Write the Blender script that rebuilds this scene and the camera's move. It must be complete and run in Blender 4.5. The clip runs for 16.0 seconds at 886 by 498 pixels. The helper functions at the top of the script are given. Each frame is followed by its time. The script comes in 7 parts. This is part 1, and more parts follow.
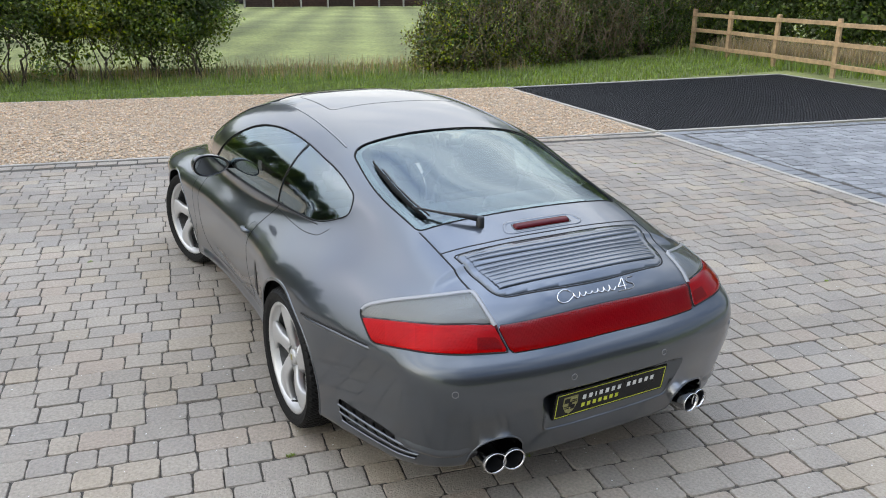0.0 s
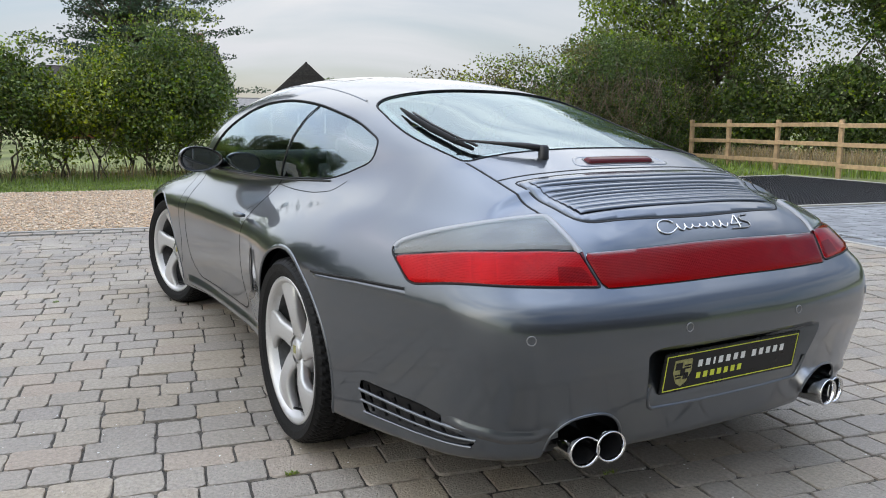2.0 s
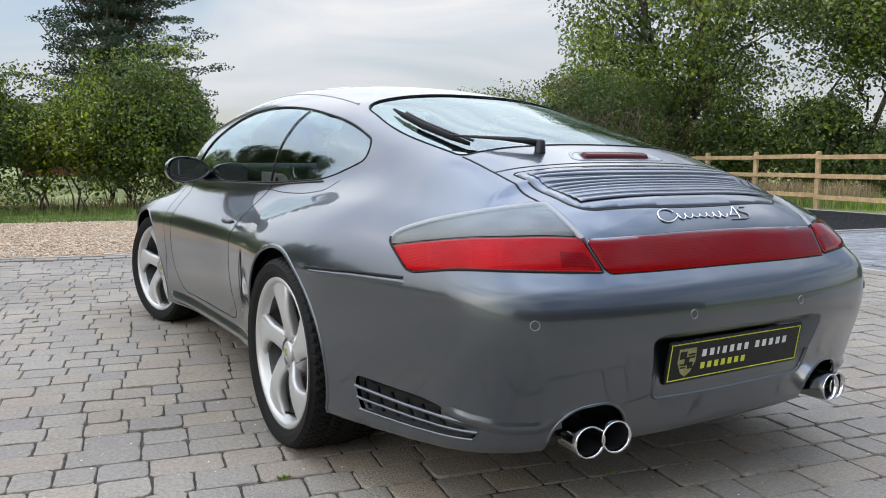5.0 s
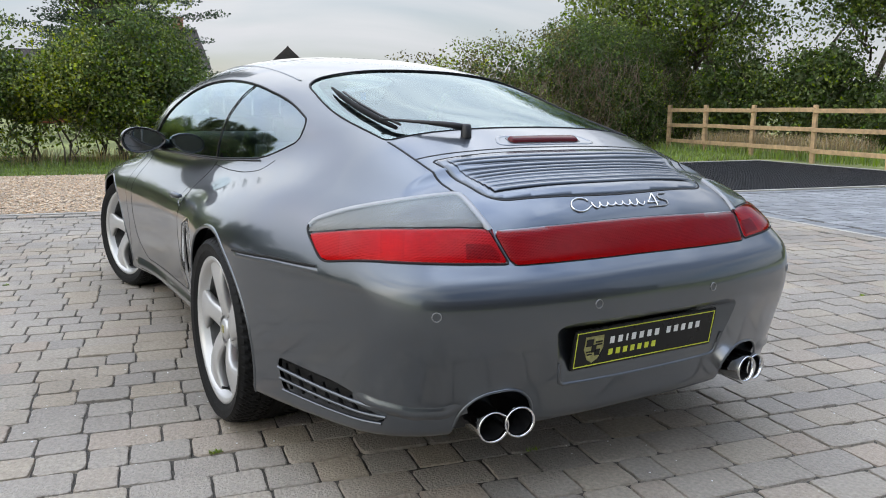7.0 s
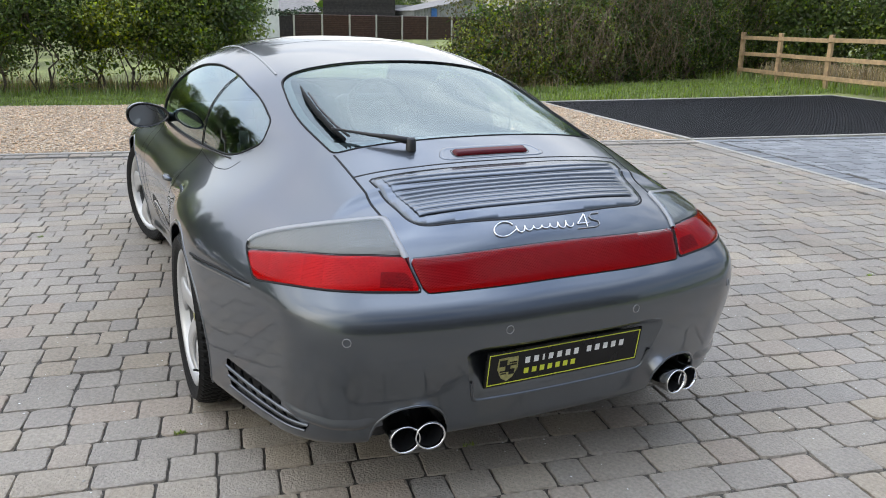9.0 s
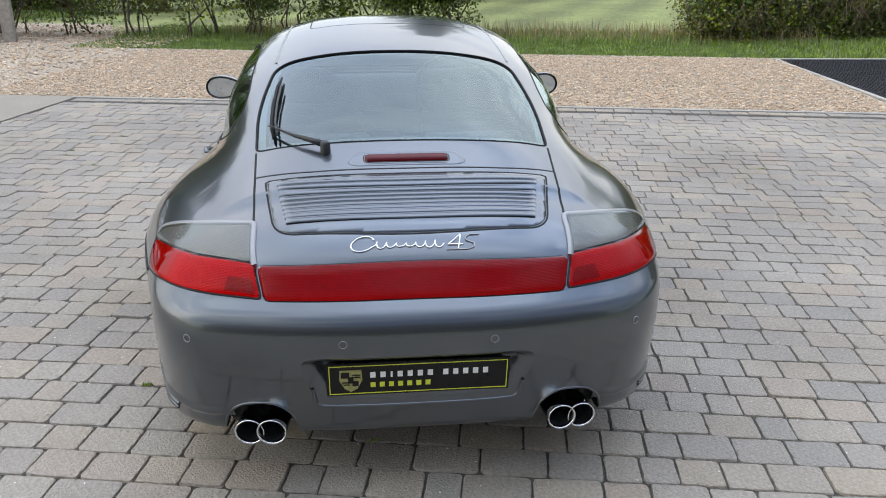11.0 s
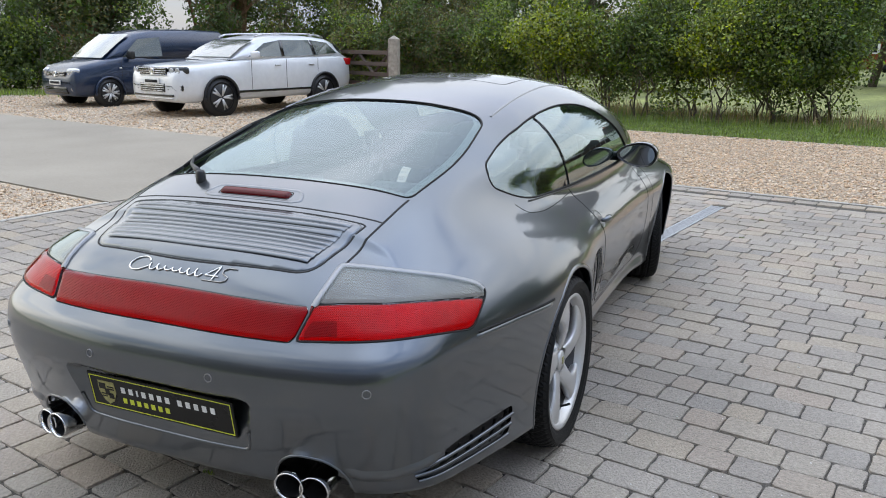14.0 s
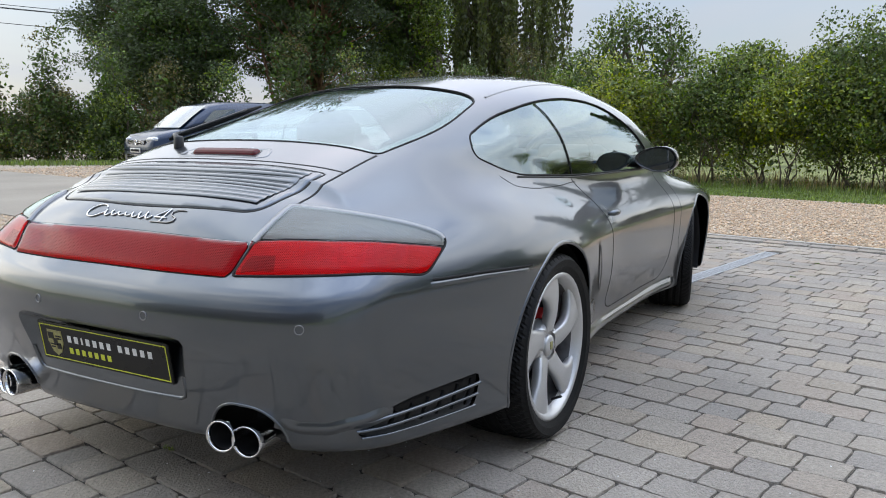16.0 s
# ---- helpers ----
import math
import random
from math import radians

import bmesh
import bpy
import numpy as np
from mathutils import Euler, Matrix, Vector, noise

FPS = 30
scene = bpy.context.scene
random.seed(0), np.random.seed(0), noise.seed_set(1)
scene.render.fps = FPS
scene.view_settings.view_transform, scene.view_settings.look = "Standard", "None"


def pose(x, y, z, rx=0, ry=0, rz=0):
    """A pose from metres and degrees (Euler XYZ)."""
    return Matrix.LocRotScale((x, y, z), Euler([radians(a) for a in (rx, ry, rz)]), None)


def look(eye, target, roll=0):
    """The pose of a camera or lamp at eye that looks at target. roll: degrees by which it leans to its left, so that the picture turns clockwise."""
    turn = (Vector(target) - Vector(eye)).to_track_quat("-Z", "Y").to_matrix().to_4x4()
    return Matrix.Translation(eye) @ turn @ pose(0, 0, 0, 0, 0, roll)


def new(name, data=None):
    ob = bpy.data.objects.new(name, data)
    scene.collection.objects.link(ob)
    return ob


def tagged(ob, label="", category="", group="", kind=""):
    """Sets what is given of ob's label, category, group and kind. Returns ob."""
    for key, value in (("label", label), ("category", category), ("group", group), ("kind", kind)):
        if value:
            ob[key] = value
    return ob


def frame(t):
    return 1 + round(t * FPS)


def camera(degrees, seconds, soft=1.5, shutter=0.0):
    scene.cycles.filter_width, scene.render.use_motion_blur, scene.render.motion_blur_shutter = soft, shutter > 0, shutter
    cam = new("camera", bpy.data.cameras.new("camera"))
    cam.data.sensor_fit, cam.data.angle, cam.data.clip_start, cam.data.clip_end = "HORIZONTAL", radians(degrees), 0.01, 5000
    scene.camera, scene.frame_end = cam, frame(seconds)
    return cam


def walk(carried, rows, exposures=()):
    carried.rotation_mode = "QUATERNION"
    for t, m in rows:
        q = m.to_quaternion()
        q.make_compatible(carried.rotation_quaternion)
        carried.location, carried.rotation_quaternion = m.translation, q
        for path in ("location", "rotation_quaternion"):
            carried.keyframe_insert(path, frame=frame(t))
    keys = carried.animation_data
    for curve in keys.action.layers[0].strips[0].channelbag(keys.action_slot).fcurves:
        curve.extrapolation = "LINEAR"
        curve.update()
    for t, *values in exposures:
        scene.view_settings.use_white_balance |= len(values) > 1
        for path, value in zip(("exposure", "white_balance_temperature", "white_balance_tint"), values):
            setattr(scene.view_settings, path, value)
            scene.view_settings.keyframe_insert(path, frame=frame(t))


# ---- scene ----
cam = camera(57.6, 16.0, 1.0)
PATH = [
    (0, (-1.877, -1.991, 1.884), (-0.945, -0.34, 1.247), 0.7),
    (0.5, (-1.892, -1.896, 1.704), (-0.936, -0.232, 1.139), 0.6),
    (1, (-1.871, -1.758, 1.511), (-0.897, -0.078, 1.031), 0.6),
    (1.5, (-1.809, -1.542, 1.277), (-0.827, 0.155, 0.884), 0.5),
    (2, (-1.759, -1.42, 1.069), (-0.775, 0.294, 0.758), 0.4),
    (2.5, (-1.751, -1.384, 1.003), (-0.765, 0.34, 0.761), 0.4),
    (3, (-1.764, -1.365, 0.971), (-0.772, 0.361, 0.777), 0.3),
    (3.5, (-1.813, -1.336, 0.936), (-0.806, 0.383, 0.764), 0.3),
    (3.7, (-1.827, -1.336, 0.932), (-0.816, 0.381, 0.762), 0.3),
    (5.8, (-1.716, -1.411, 0.944), (-0.678, 0.277, 0.675), 0.4),
    (6, (-1.693, -1.419, 0.957), (-0.657, 0.268, 0.674), 0.4),
    (6.5, (-1.643, -1.465, 1.0), (-0.619, 0.223, 0.683), 0.5),
    (7, (-1.598, -1.524, 1.05), (-0.586, 0.166, 0.705), 0.5),
    (7.5, (-1.555, -1.559, 1.091), (-0.558, 0.134, 0.717), 0.5),
    (8, (-1.488, -1.617, 1.144), (-0.514, 0.081, 0.731), 0.6),
    (8.5, (-1.388, -1.694, 1.233), (-0.463, 0.015, 0.759), 0.8),
    (8.7, (-1.35, -1.715, 1.288), (-0.455, 0.001, 0.784), 0.9),
    (10.8, (-0.284, -2.028, 1.571), (-0.016, -0.171, 0.876), 0.3),
    (11, (-0.15, -2.016, 1.58), (0.048, -0.15, 0.887), 0.3),
    (11.5, (0.166, -1.991, 1.565), (0.197, -0.109, 0.887), 0.2),
    (12, (0.477, -1.941, 1.563), (0.333, -0.056, 0.91), 0.1),
    (12.5, (0.769, -1.871, 1.552), (0.448, 0.002, 0.927), 0.1),
    (13, (1.082, -1.782, 1.52), (0.588, 0.063, 0.93), 0.1),
    (13.5, (1.369, -1.659, 1.478), (0.716, 0.149, 0.927), 0.2),
    (14, (1.599, -1.564, 1.429), (0.809, 0.204, 0.929), 0.2),
    (14.5, (1.752, -1.478, 1.298), (0.861, 0.258, 0.858), 0.2),
    (15, (1.833, -1.436, 1.202), (0.879, 0.281, 0.823), 0.2),
    (15.5, (1.869, -1.383, 1.099), (0.888, 0.329, 0.774), 0.2),
    (16, (1.86, -1.361, 1.027), (0.885, 0.36, 0.733), 0.2),
]
walk(cam, [(t, look(eye, target, roll)) for t, eye, target, roll in PATH])

# world: bright broken evening cloud, the sun low behind thin cloud on the car's left
SUN_WAY = Vector((-0.42, 0.55, 0.72)).normalized()
world = bpy.data.worlds.new("evening_sky")
scene.world = world
world.use_nodes = True
wn, wl = world.node_tree.nodes, world.node_tree.links
wn.clear()
w_out = wn.new("ShaderNodeOutputWorld")
w_bg = wn.new("ShaderNodeBackground")
w_sky = wn.new("ShaderNodeTexSky")
w_sky.sky_type, w_sky.sun_disc = "NISHITA", False
w_sky.sun_elevation, w_sky.sun_rotation = math.asin(SUN_WAY.z), math.atan2(SUN_WAY.x, SUN_WAY.y)
w_co, w_map, w_noise, w_ramp = wn.new("ShaderNodeTexCoord"), wn.new("ShaderNodeMapping"), wn.new("ShaderNodeTexNoise"), wn.new("ShaderNodeValToRGB")
w_map.inputs["Scale"].default_value = (1.0, 1.0, 4.0)
w_map.inputs["Rotation"].default_value = (0.05, -0.08, 0.6)
w_noise.inputs["Scale"].default_value, w_noise.inputs["Detail"].default_value = 2.1, 8.0
w_noise.inputs["Distortion"].default_value = 0.7
w_ramp.color_ramp.elements[0].position, w_ramp.color_ramp.elements[1].position = 0.34, 0.66
w_mix = wn.new("ShaderNodeMixRGB")
w_mix.inputs[2].default_value = (7.0, 7.0, 7.0, 1)
wl.new(w_co.outputs["Generated"], w_map.inputs["Vector"])
wl.new(w_map.outputs["Vector"], w_noise.inputs["Vector"])
wl.new(w_noise.outputs["Fac"], w_ramp.inputs["Fac"])
wl.new(w_ramp.outputs["Color"], w_mix.inputs[0])
w_dim = wn.new("ShaderNodeMixRGB")
w_dim.blend_type = "MULTIPLY"
w_dim.inputs[0].default_value, w_dim.inputs[2].default_value = 1.0, (0.95, 0.90, 0.86, 1)
wl.new(w_sky.outputs["Color"], w_dim.inputs[1])
wl.new(w_dim.outputs["Color"], w_mix.inputs[1])


def sky_turn(way, stops):
    """A colour that follows the angle from a direction: stops of (cosine, colour)."""
    dot, half, ramp = wn.new("ShaderNodeVectorMath"), wn.new("ShaderNodeMapRange"), wn.new("ShaderNodeValToRGB")
    dot.operation = "DOT_PRODUCT"
    dot.inputs[1].default_value = Vector(way).normalized()
    half.inputs["From Min"].default_value, half.inputs["From Max"].default_value = -1.0, 1.0
    ramp.color_ramp.interpolation = "EASE"
    for at, c in stops[2:]:
        ramp.color_ramp.elements.new((at + 1) / 2)
    for k, (at, c) in enumerate(stops):
        ramp.color_ramp.elements[k].position, ramp.color_ramp.elements[k].color = (at + 1) / 2, (*c, 1)
    wl.new(w_co.outputs["Generated"], dot.inputs[0])
    wl.new(dot.outputs["Value"], half.inputs["Value"])
    wl.new(half.outputs["Result"], ramp.inputs["Fac"])
    return ramp.outputs["Color"]


# deeper overhead; bright evening cloud behind the drive, warm towards the west; paler cloud opposite
sky_colour = w_mix.outputs["Color"]
for tone in (sky_turn((0, 0, 1), ((0.0, (0.54, 0.56, 0.60)), (0.22, (0.69, 0.70, 0.72)), (0.52, (0.95, 1.0, 1.09)), (1.0, (1.62, 1.80, 2.10)))),
             sky_turn((-0.30, -0.95, 0.12), ((0.35, (1.0, 1.0, 1.0)), (0.80, (0.92, 0.92, 0.92)), (1.0, (0.95, 0.94, 0.93)))),
             sky_turn((-0.90, -0.36, 0.24), ((0.45, (1.0, 1.0, 1.0)), (0.80, (1.65, 1.55, 1.35)), (1.0, (3.4, 3.0, 2.4)))),
             sky_turn((0.42, 0.15, 0.9), ((0.72, (1.0, 1.0, 1.0)), (0.92, (1.7, 1.7, 1.7)), (1.0, (2.4, 2.35, 2.3)))),
             sky_turn((0.75, 0.62, 0.1), ((-0.1, (0.80, 0.83, 0.88)), (0.40, (0.72, 0.76, 0.82)), (0.90, (0.99, 0.98, 0.97))))):
    mul = wn.new("ShaderNodeVectorMath")
    mul.operation = "MULTIPLY"
    wl.new(sky_colour, mul.inputs[0])
    wl.new(tone, mul.inputs[1])
    sky_colour = mul.outputs["Vector"]
wl.new(sky_colour, w_bg.inputs["Color"])
w_bg.inputs["Strength"].default_value = 0.10
wl.new(w_bg.outputs["Background"], w_out.inputs["Surface"])

sun = new("sun", bpy.data.lights.new("sun", "SUN"))
sun.data.energy, sun.data.angle, sun.data.color = 0.95, radians(140), (0.98, 0.98, 0.94)
sun.matrix_world = look(SUN_WAY * 20, (0, 0, 0))
scene.view_settings.exposure = 0.90

# ---- materials ----
def material(name, colour, rough=0.5, metal=0.0, grain=None, vary=0.25, bump=0.0, bump_scale=60.0, coat=0.0, spec=0.5,
             island=0.0, stain=0.0, stain_scale=2.0, detail=4.0, palette=None, coat_ior=1.5):
    """A Principled material: colour with noise at two scales, roughness variation and fine relief."""
    m = bpy.data.materials.new(name)
    m.use_nodes = True
    n, l = m.node_tree.nodes, m.node_tree.links
    p = n["Principled BSDF"]
    p.inputs["Roughness"].default_value, p.inputs["Metallic"].default_value = rough, metal
    p.inputs["Specular IOR Level"].default_value = spec
    p.inputs["Coat Weight"].default_value, p.inputs["Coat Roughness"].default_value = coat, 0.015
    p.inputs["Coat IOR"].default_value = coat_ior
    p.inputs["Base Color"].default_value = (*colour, 1)
    co = n.new("ShaderNodeTexCoord")
    last = None
    if grain:
        t = n.new("ShaderNodeTexNoise")
        t.inputs["Scale"].default_value, t.inputs["Detail"].default_value = grain, detail
        l.new(co.outputs["Object"], t.inputs["Vector"])
        r = n.new("ShaderNodeValToRGB")
        r.color_ramp.elements[0].position, r.color_ramp.elements[1].position = 0.3, 0.7
        r.color_ramp.elements[0].color = (*[c * (1 - vary) for c in colour], 1)
        r.color_ramp.elements[1].color = (*[min(1, c * (1 + vary)) for c in colour], 1)
        l.new(t.outputs["Fac"], r.inputs["Fac"])
        last = r.outputs["Color"]
        rr = n.new("ShaderNodeMapRange")
        rr.inputs["To Min"].default_value, rr.inputs["To Max"].default_value = max(0, rough - 0.12), min(1, rough + 0.12)
        l.new(t.outputs["Fac"], rr.inputs["Value"])
        l.new(rr.outputs["Result"], p.inputs["Roughness"])
    if stain and last:
        t2 = n.new("ShaderNodeTexNoise")
        t2.inputs["Scale"].default_value, t2.inputs["Detail"].default_value = stain_scale, 6.0
        g = n.new("ShaderNodeNewGeometry")
        l.new(g.outputs["Position"], t2.inputs["Vector"])
        mr = n.new("ShaderNodeMapRange")
        mr.inputs["From Min"].default_value, mr.inputs["From Max"].default_value = 0.3, 0.7
        mr.inputs["To Min"].default_value, mr.inputs["To Max"].default_value = 1 - stain, 1 + stain
        l.new(t2.outputs["Fac"], mr.inputs["Value"])
        mx = n.new("ShaderNodeVectorMath")
        mx.operation = "SCALE"
        l.new(last, mx.inputs[0])
        l.new(mr.outputs["Result"], mx.inputs["Scale"])
        last = mx.outputs["Vector"]
    if palette:
        g = n.new("ShaderNodeNewGeometry")
        o = n.new("ShaderNodeObjectInfo")
        ad, fr = n.new("ShaderNodeMath"), n.new("ShaderNodeMath")
        fr.operation = "FRACT"
        l.new(g.outputs["Random Per Island"], ad.inputs[0])
        l.new(o.outputs["Random"], ad.inputs[1])
        l.new(ad.outputs[0], fr.inputs[0])
        pr = n.new("ShaderNodeValToRGB")
        while len(pr.color_ramp.elements) < len(palette):
            pr.color_ramp.elements.new(0.5)
        for k, c in enumerate(palette):
            pr.color_ramp.elements[k].position = k / (len(palette) - 1)
            pr.color_ramp.elements[k].color = (*c, 1)
        l.new(fr.outputs[0], pr.inputs["Fac"])
        mm = n.new("ShaderNodeMixRGB")
        mm.blend_type = "MULTIPLY"
        mm.inputs[0].default_value = 1.0
        l.new(last, mm.inputs[1])
        l.new(pr.outputs["Color"], mm.inputs[2])
        last = mm.outputs["Color"]
    if island and last:
        g = n.new("ShaderNodeNewGeometry")
        o = n.new("ShaderNodeObjectInfo")
        ad = n.new("ShaderNodeMath")
        l.new(g.outputs["Random Per Island"], ad.inputs[0])
        l.new(o.outputs["Random"], ad.inputs[1])
        fr = n.new("ShaderNodeMath")
        fr.operation = "FRACT"
        l.new(ad.outputs[0], fr.inputs[0])
        hs = n.new("ShaderNodeHueSaturation")
        for sock, a, b, mul in (("Value", 1 - island, 1 + island, 1.0), ("Hue", 0.5 - island * 0.06, 0.5 + island * 0.06, 7.31), ("Saturation", 1 - island, 1 + island, 3.77)):
            f2 = n.new("ShaderNodeMath")
            f2.operation = "MULTIPLY"
            f2.inputs[1].default_value = mul
            l.new(fr.outputs[0], f2.inputs[0])
            f3 = n.new("ShaderNodeMath")
            f3.operation = "FRACT"
            l.new(f2.outputs[0], f3.inputs[0])
            mr = n.new("ShaderNodeMapRange")
            mr.inputs["To Min"].default_value, mr.inputs["To Max"].default_value = a, b
            l.new(f3.outputs[0], mr.inputs["Value"])
            l.new(mr.outputs["Result"], hs.inputs[sock])
        l.new(last, hs.inputs["Color"])
        last = hs.outputs["Color"]
    if last:
        l.new(last, p.inputs["Base Color"])
    if bump:
        tb = n.new("ShaderNodeTexNoise")
        tb.inputs["Scale"].default_value, tb.inputs["Detail"].default_value = bump_scale, 5.0
        l.new(co.outputs["Object"], tb.inputs["Vector"])
        b = n.new("ShaderNodeBump")
        b.inputs["Strength"].default_value, b.inputs["Distance"].default_value = min(1, bump * 50), 0.02
        l.new(tb.outputs["Fac"], b.inputs["Height"])
        l.new(b.outputs["Normal"], p.inputs["Normal"])
    return m


def glass(name, tint, f0=0.08, rise=3.9):
    """A thin pane: tinted see-through light mixed with mirror gloss that grows towards grazing views."""
    m = bpy.data.materials.new(name)
    m.use_nodes = True
    n, l = m.node_tree.nodes, m.node_tree.links
    n.clear()
    out, mix = n.new("ShaderNodeOutputMaterial"), n.new("ShaderNodeMixShader")
    tr, gl, lw = n.new("ShaderNodeBsdfTransparent"), n.new("ShaderNodeBsdfGlossy"), n.new("ShaderNodeLayerWeight")
    tr.inputs["Color"].default_value = (*tint, 1)
    gl.inputs["Roughness"].default_value = 0.0
    gl.inputs["Color"].default_value = (0.82, 0.95, 0.99, 1)
    lw.inputs["Blend"].default_value = 0.5
    po, mr = n.new("ShaderNodeMath"), n.new("ShaderNodeMapRange")
    po.operation = "POWER"
    po.inputs[1].default_value = rise
    mr.inputs["To Min"].default_value = f0
    l.new(lw.outputs["Facing"], po.inputs[0])
    l.new(po.outputs[0], mr.inputs["Value"])
    l.new(mr.outputs["Result"], mix.inputs[0])
    l.new(tr.outputs[0], mix.inputs[1])
    l.new(gl.outputs[0], mix.inputs[2])
    l.new(mix.outputs[0], out.inputs["Surface"])
    return m


def ribs(m, scale):
    """Fine moulded ribs as relief."""
    n, l = m.node_tree.nodes, m.node_tree.links
    co, wa, wb, mx, bu = n.new("ShaderNodeTexCoord"), n.new("ShaderNodeTexWave"), n.new("ShaderNodeTexWave"), n.new("ShaderNodeMath"), n.new("ShaderNodeBump")
    wa.bands_direction, wb.bands_direction = "Z", "DIAGONAL"
    for w in (wa, wb):
        w.inputs["Scale"].default_value = scale
        l.new(co.outputs["Object"], w.inputs["Vector"])
    l.new(wa.outputs["Fac"], mx.inputs[0])
    l.new(wb.outputs["Fac"], mx.inputs[1])
    l.new(mx.outputs[0], bu.inputs["Height"])
    bu.inputs["Strength"].default_value, bu.inputs["Distance"].default_value = 0.4, 0.0015
    l.new(bu.outputs["Normal"], n["Principled BSDF"].inputs["Normal"])


M_PAINT = material("metallic_grey_paint", (0.102, 0.114, 0.129), 0.30, 0.92, 900, 0.08, coat=1.0, coat_ior=1.54)
M_PAINT.node_tree.nodes["Map Range"].inputs["To Min"].default_value = 0.28
M_PAINT.node_tree.nodes["Map Range"].inputs["To Max"].default_value = 0.32
M_PAINT.node_tree.nodes["Principled BSDF"].inputs["Coat Roughness"].default_value = 0.02
M_BLACK = material("black_plastic", (0.012, 0.012, 0.013), 0.42, 0, 80, 0.3, bump=0.001, bump_scale=300)
M_GLOSS = material("gloss_black", (0.008, 0.008, 0.009), 0.12, 0, 60, 0.2, coat=0.6)
M_RUBBER = material("black_rubber", (0.007, 0.007, 0.007), 0.6, 0, 60, 0.35, spec=0.2, bump=0.002, bump_scale=250)
M_GAP = material("shut_line_black", (0.008, 0.008, 0.008), 0.8, 0, 30, 0.2)
M_CHROME = material("chrome", (0.72, 0.72, 0.72), 0.08, 1.0, 40, 0.05)
M_SATIN = material("satin_silver", (0.55, 0.55, 0.56), 0.3, 1.0, 200, 0.06)
M_ALLOY = material("silver_alloy_paint", (0.56, 0.555, 0.545), 0.36, 0.55, 300, 0.06, coat=0.5)
# dark tone puts the shade behind the spokes into the barrel's colour
M_BARREL = material("shade_toned_inner_barrel", (0.10, 0.10, 0.10), 0.55, 0.5, 40, 0.3)
M_STEEL = material("brake_disc_steel", (0.35, 0.34, 0.33), 0.35, 1.0, 30, 0.25)
M_CALIPER = material("red_caliper", (0.45, 0.02, 0.02), 0.35, 0, 40, 0.1, coat=0.5)
M_RED = material("red_lens", (0.40, 0.003, 0.006), 0.3, 0, 30, 0.08, coat=1.0, spec=0.0)
M_REDGLASS = glass("red_lamp_glass", (0.74, 0.003, 0.012), 0.014, 5.0)
M_DEEPGLASS = glass("deep_red_strip_glass", (0.58, 0.0025, 0.011), 0.014, 5.0)
M_CLEARGLASS = glass("smoked_clear_glass", (0.72, 0.70, 0.67), 0.05)
M_HOUSING = material("ribbed_lamp_housing", (0.56, 0.56, 0.56), 0.35, 0.35, 60, 0.10)
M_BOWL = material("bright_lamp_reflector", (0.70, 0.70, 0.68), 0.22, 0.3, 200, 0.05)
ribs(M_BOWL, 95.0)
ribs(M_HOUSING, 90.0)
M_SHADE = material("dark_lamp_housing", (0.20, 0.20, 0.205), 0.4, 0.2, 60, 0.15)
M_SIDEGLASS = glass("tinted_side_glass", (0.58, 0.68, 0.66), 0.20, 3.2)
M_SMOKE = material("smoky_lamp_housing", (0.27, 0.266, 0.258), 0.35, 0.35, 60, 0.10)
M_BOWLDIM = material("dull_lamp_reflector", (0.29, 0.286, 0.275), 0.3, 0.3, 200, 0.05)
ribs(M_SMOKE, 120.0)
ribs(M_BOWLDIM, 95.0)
M_GLASS = glass("tinted_car_glass", (0.62, 0.73, 0.71), 0.11, 3.7)
M_EDGING = material("pale_lamp_edging", (0.29, 0.29, 0.295), 0.35, 0.2, 90, 0.06, coat=0.3)
M_TRIM = material("black_leather", (0.02, 0.02, 0.021), 0.55, 0, 60, 0.3, bump=0.002, bump_scale=180)
M_MIRROR = material("mirror_glass", (0.58, 0.62, 0.63), 0.02, 1.0)
M_PLATE = material("black_plate", (0.005, 0.005, 0.005), 0.30, 0, 20, 0.2, spec=0.3)
M_BRAKELENS = material("dark_red_brake_lens", (0.085, 0.002, 0.004), 0.25, 0, 30, 0.08, coat=0.6, spec=0.0)
M_LIME = material("lime_yellow_print", (0.62, 0.66, 0.05), 0.4)
M_SHIELD = material("dull_gold_print", (0.30, 0.28, 0.10), 0.35, 0, 90, 0.3)
M_WHITE = material("white_print", (0.75, 0.75, 0.73), 0.4)


def finish(me, smooth=True):
    me.polygons.foreach_set("use_smooth", [smooth] * len(me.polygons))
    me.update()
    return me


def part(name, bm, mat, parent=None, label="", smooth=True):
    """Links a bmesh as one mesh object, under a thing or a part."""
    me = bpy.data.meshes.new(name)
    bm.to_mesh(me)
    bm.free()
    finish(me, smooth)
    me.materials.append(mat)
    ob = new(name, me)
    if parent:
        ob.parent = parent
    return tagged(ob, label)


def raw(name, verts, faces, mat, parent=None, label="", smooth=True):
    me = bpy.data.meshes.new(name)
    me.from_pydata([tuple(map(float, v)) for v in verts], [], [tuple(int(i) for i in f) for f in faces])
    finish(me, smooth)
    if mat in (M_GLASS, M_REDGLASS, M_DEEPGLASS, M_CLEARGLASS):  # panes face outward
        if sum((q.center - Vector((0, 2.0, 0.3))).dot(q.normal) * q.area for q in me.polygons) < 0:
            me.flip_normals()
    me.materials.append(mat)
    ob = new(name, me)
    if parent:
        ob.parent = parent
    return tagged(ob, label)


def thing(name, label, category, group="", m=None, kind=""):
    ob = new(name)
    ob.empty_display_size = 0.1
    if m is not None:
        ob.matrix_basis = m
    return tagged(ob, label, category, group, kind)


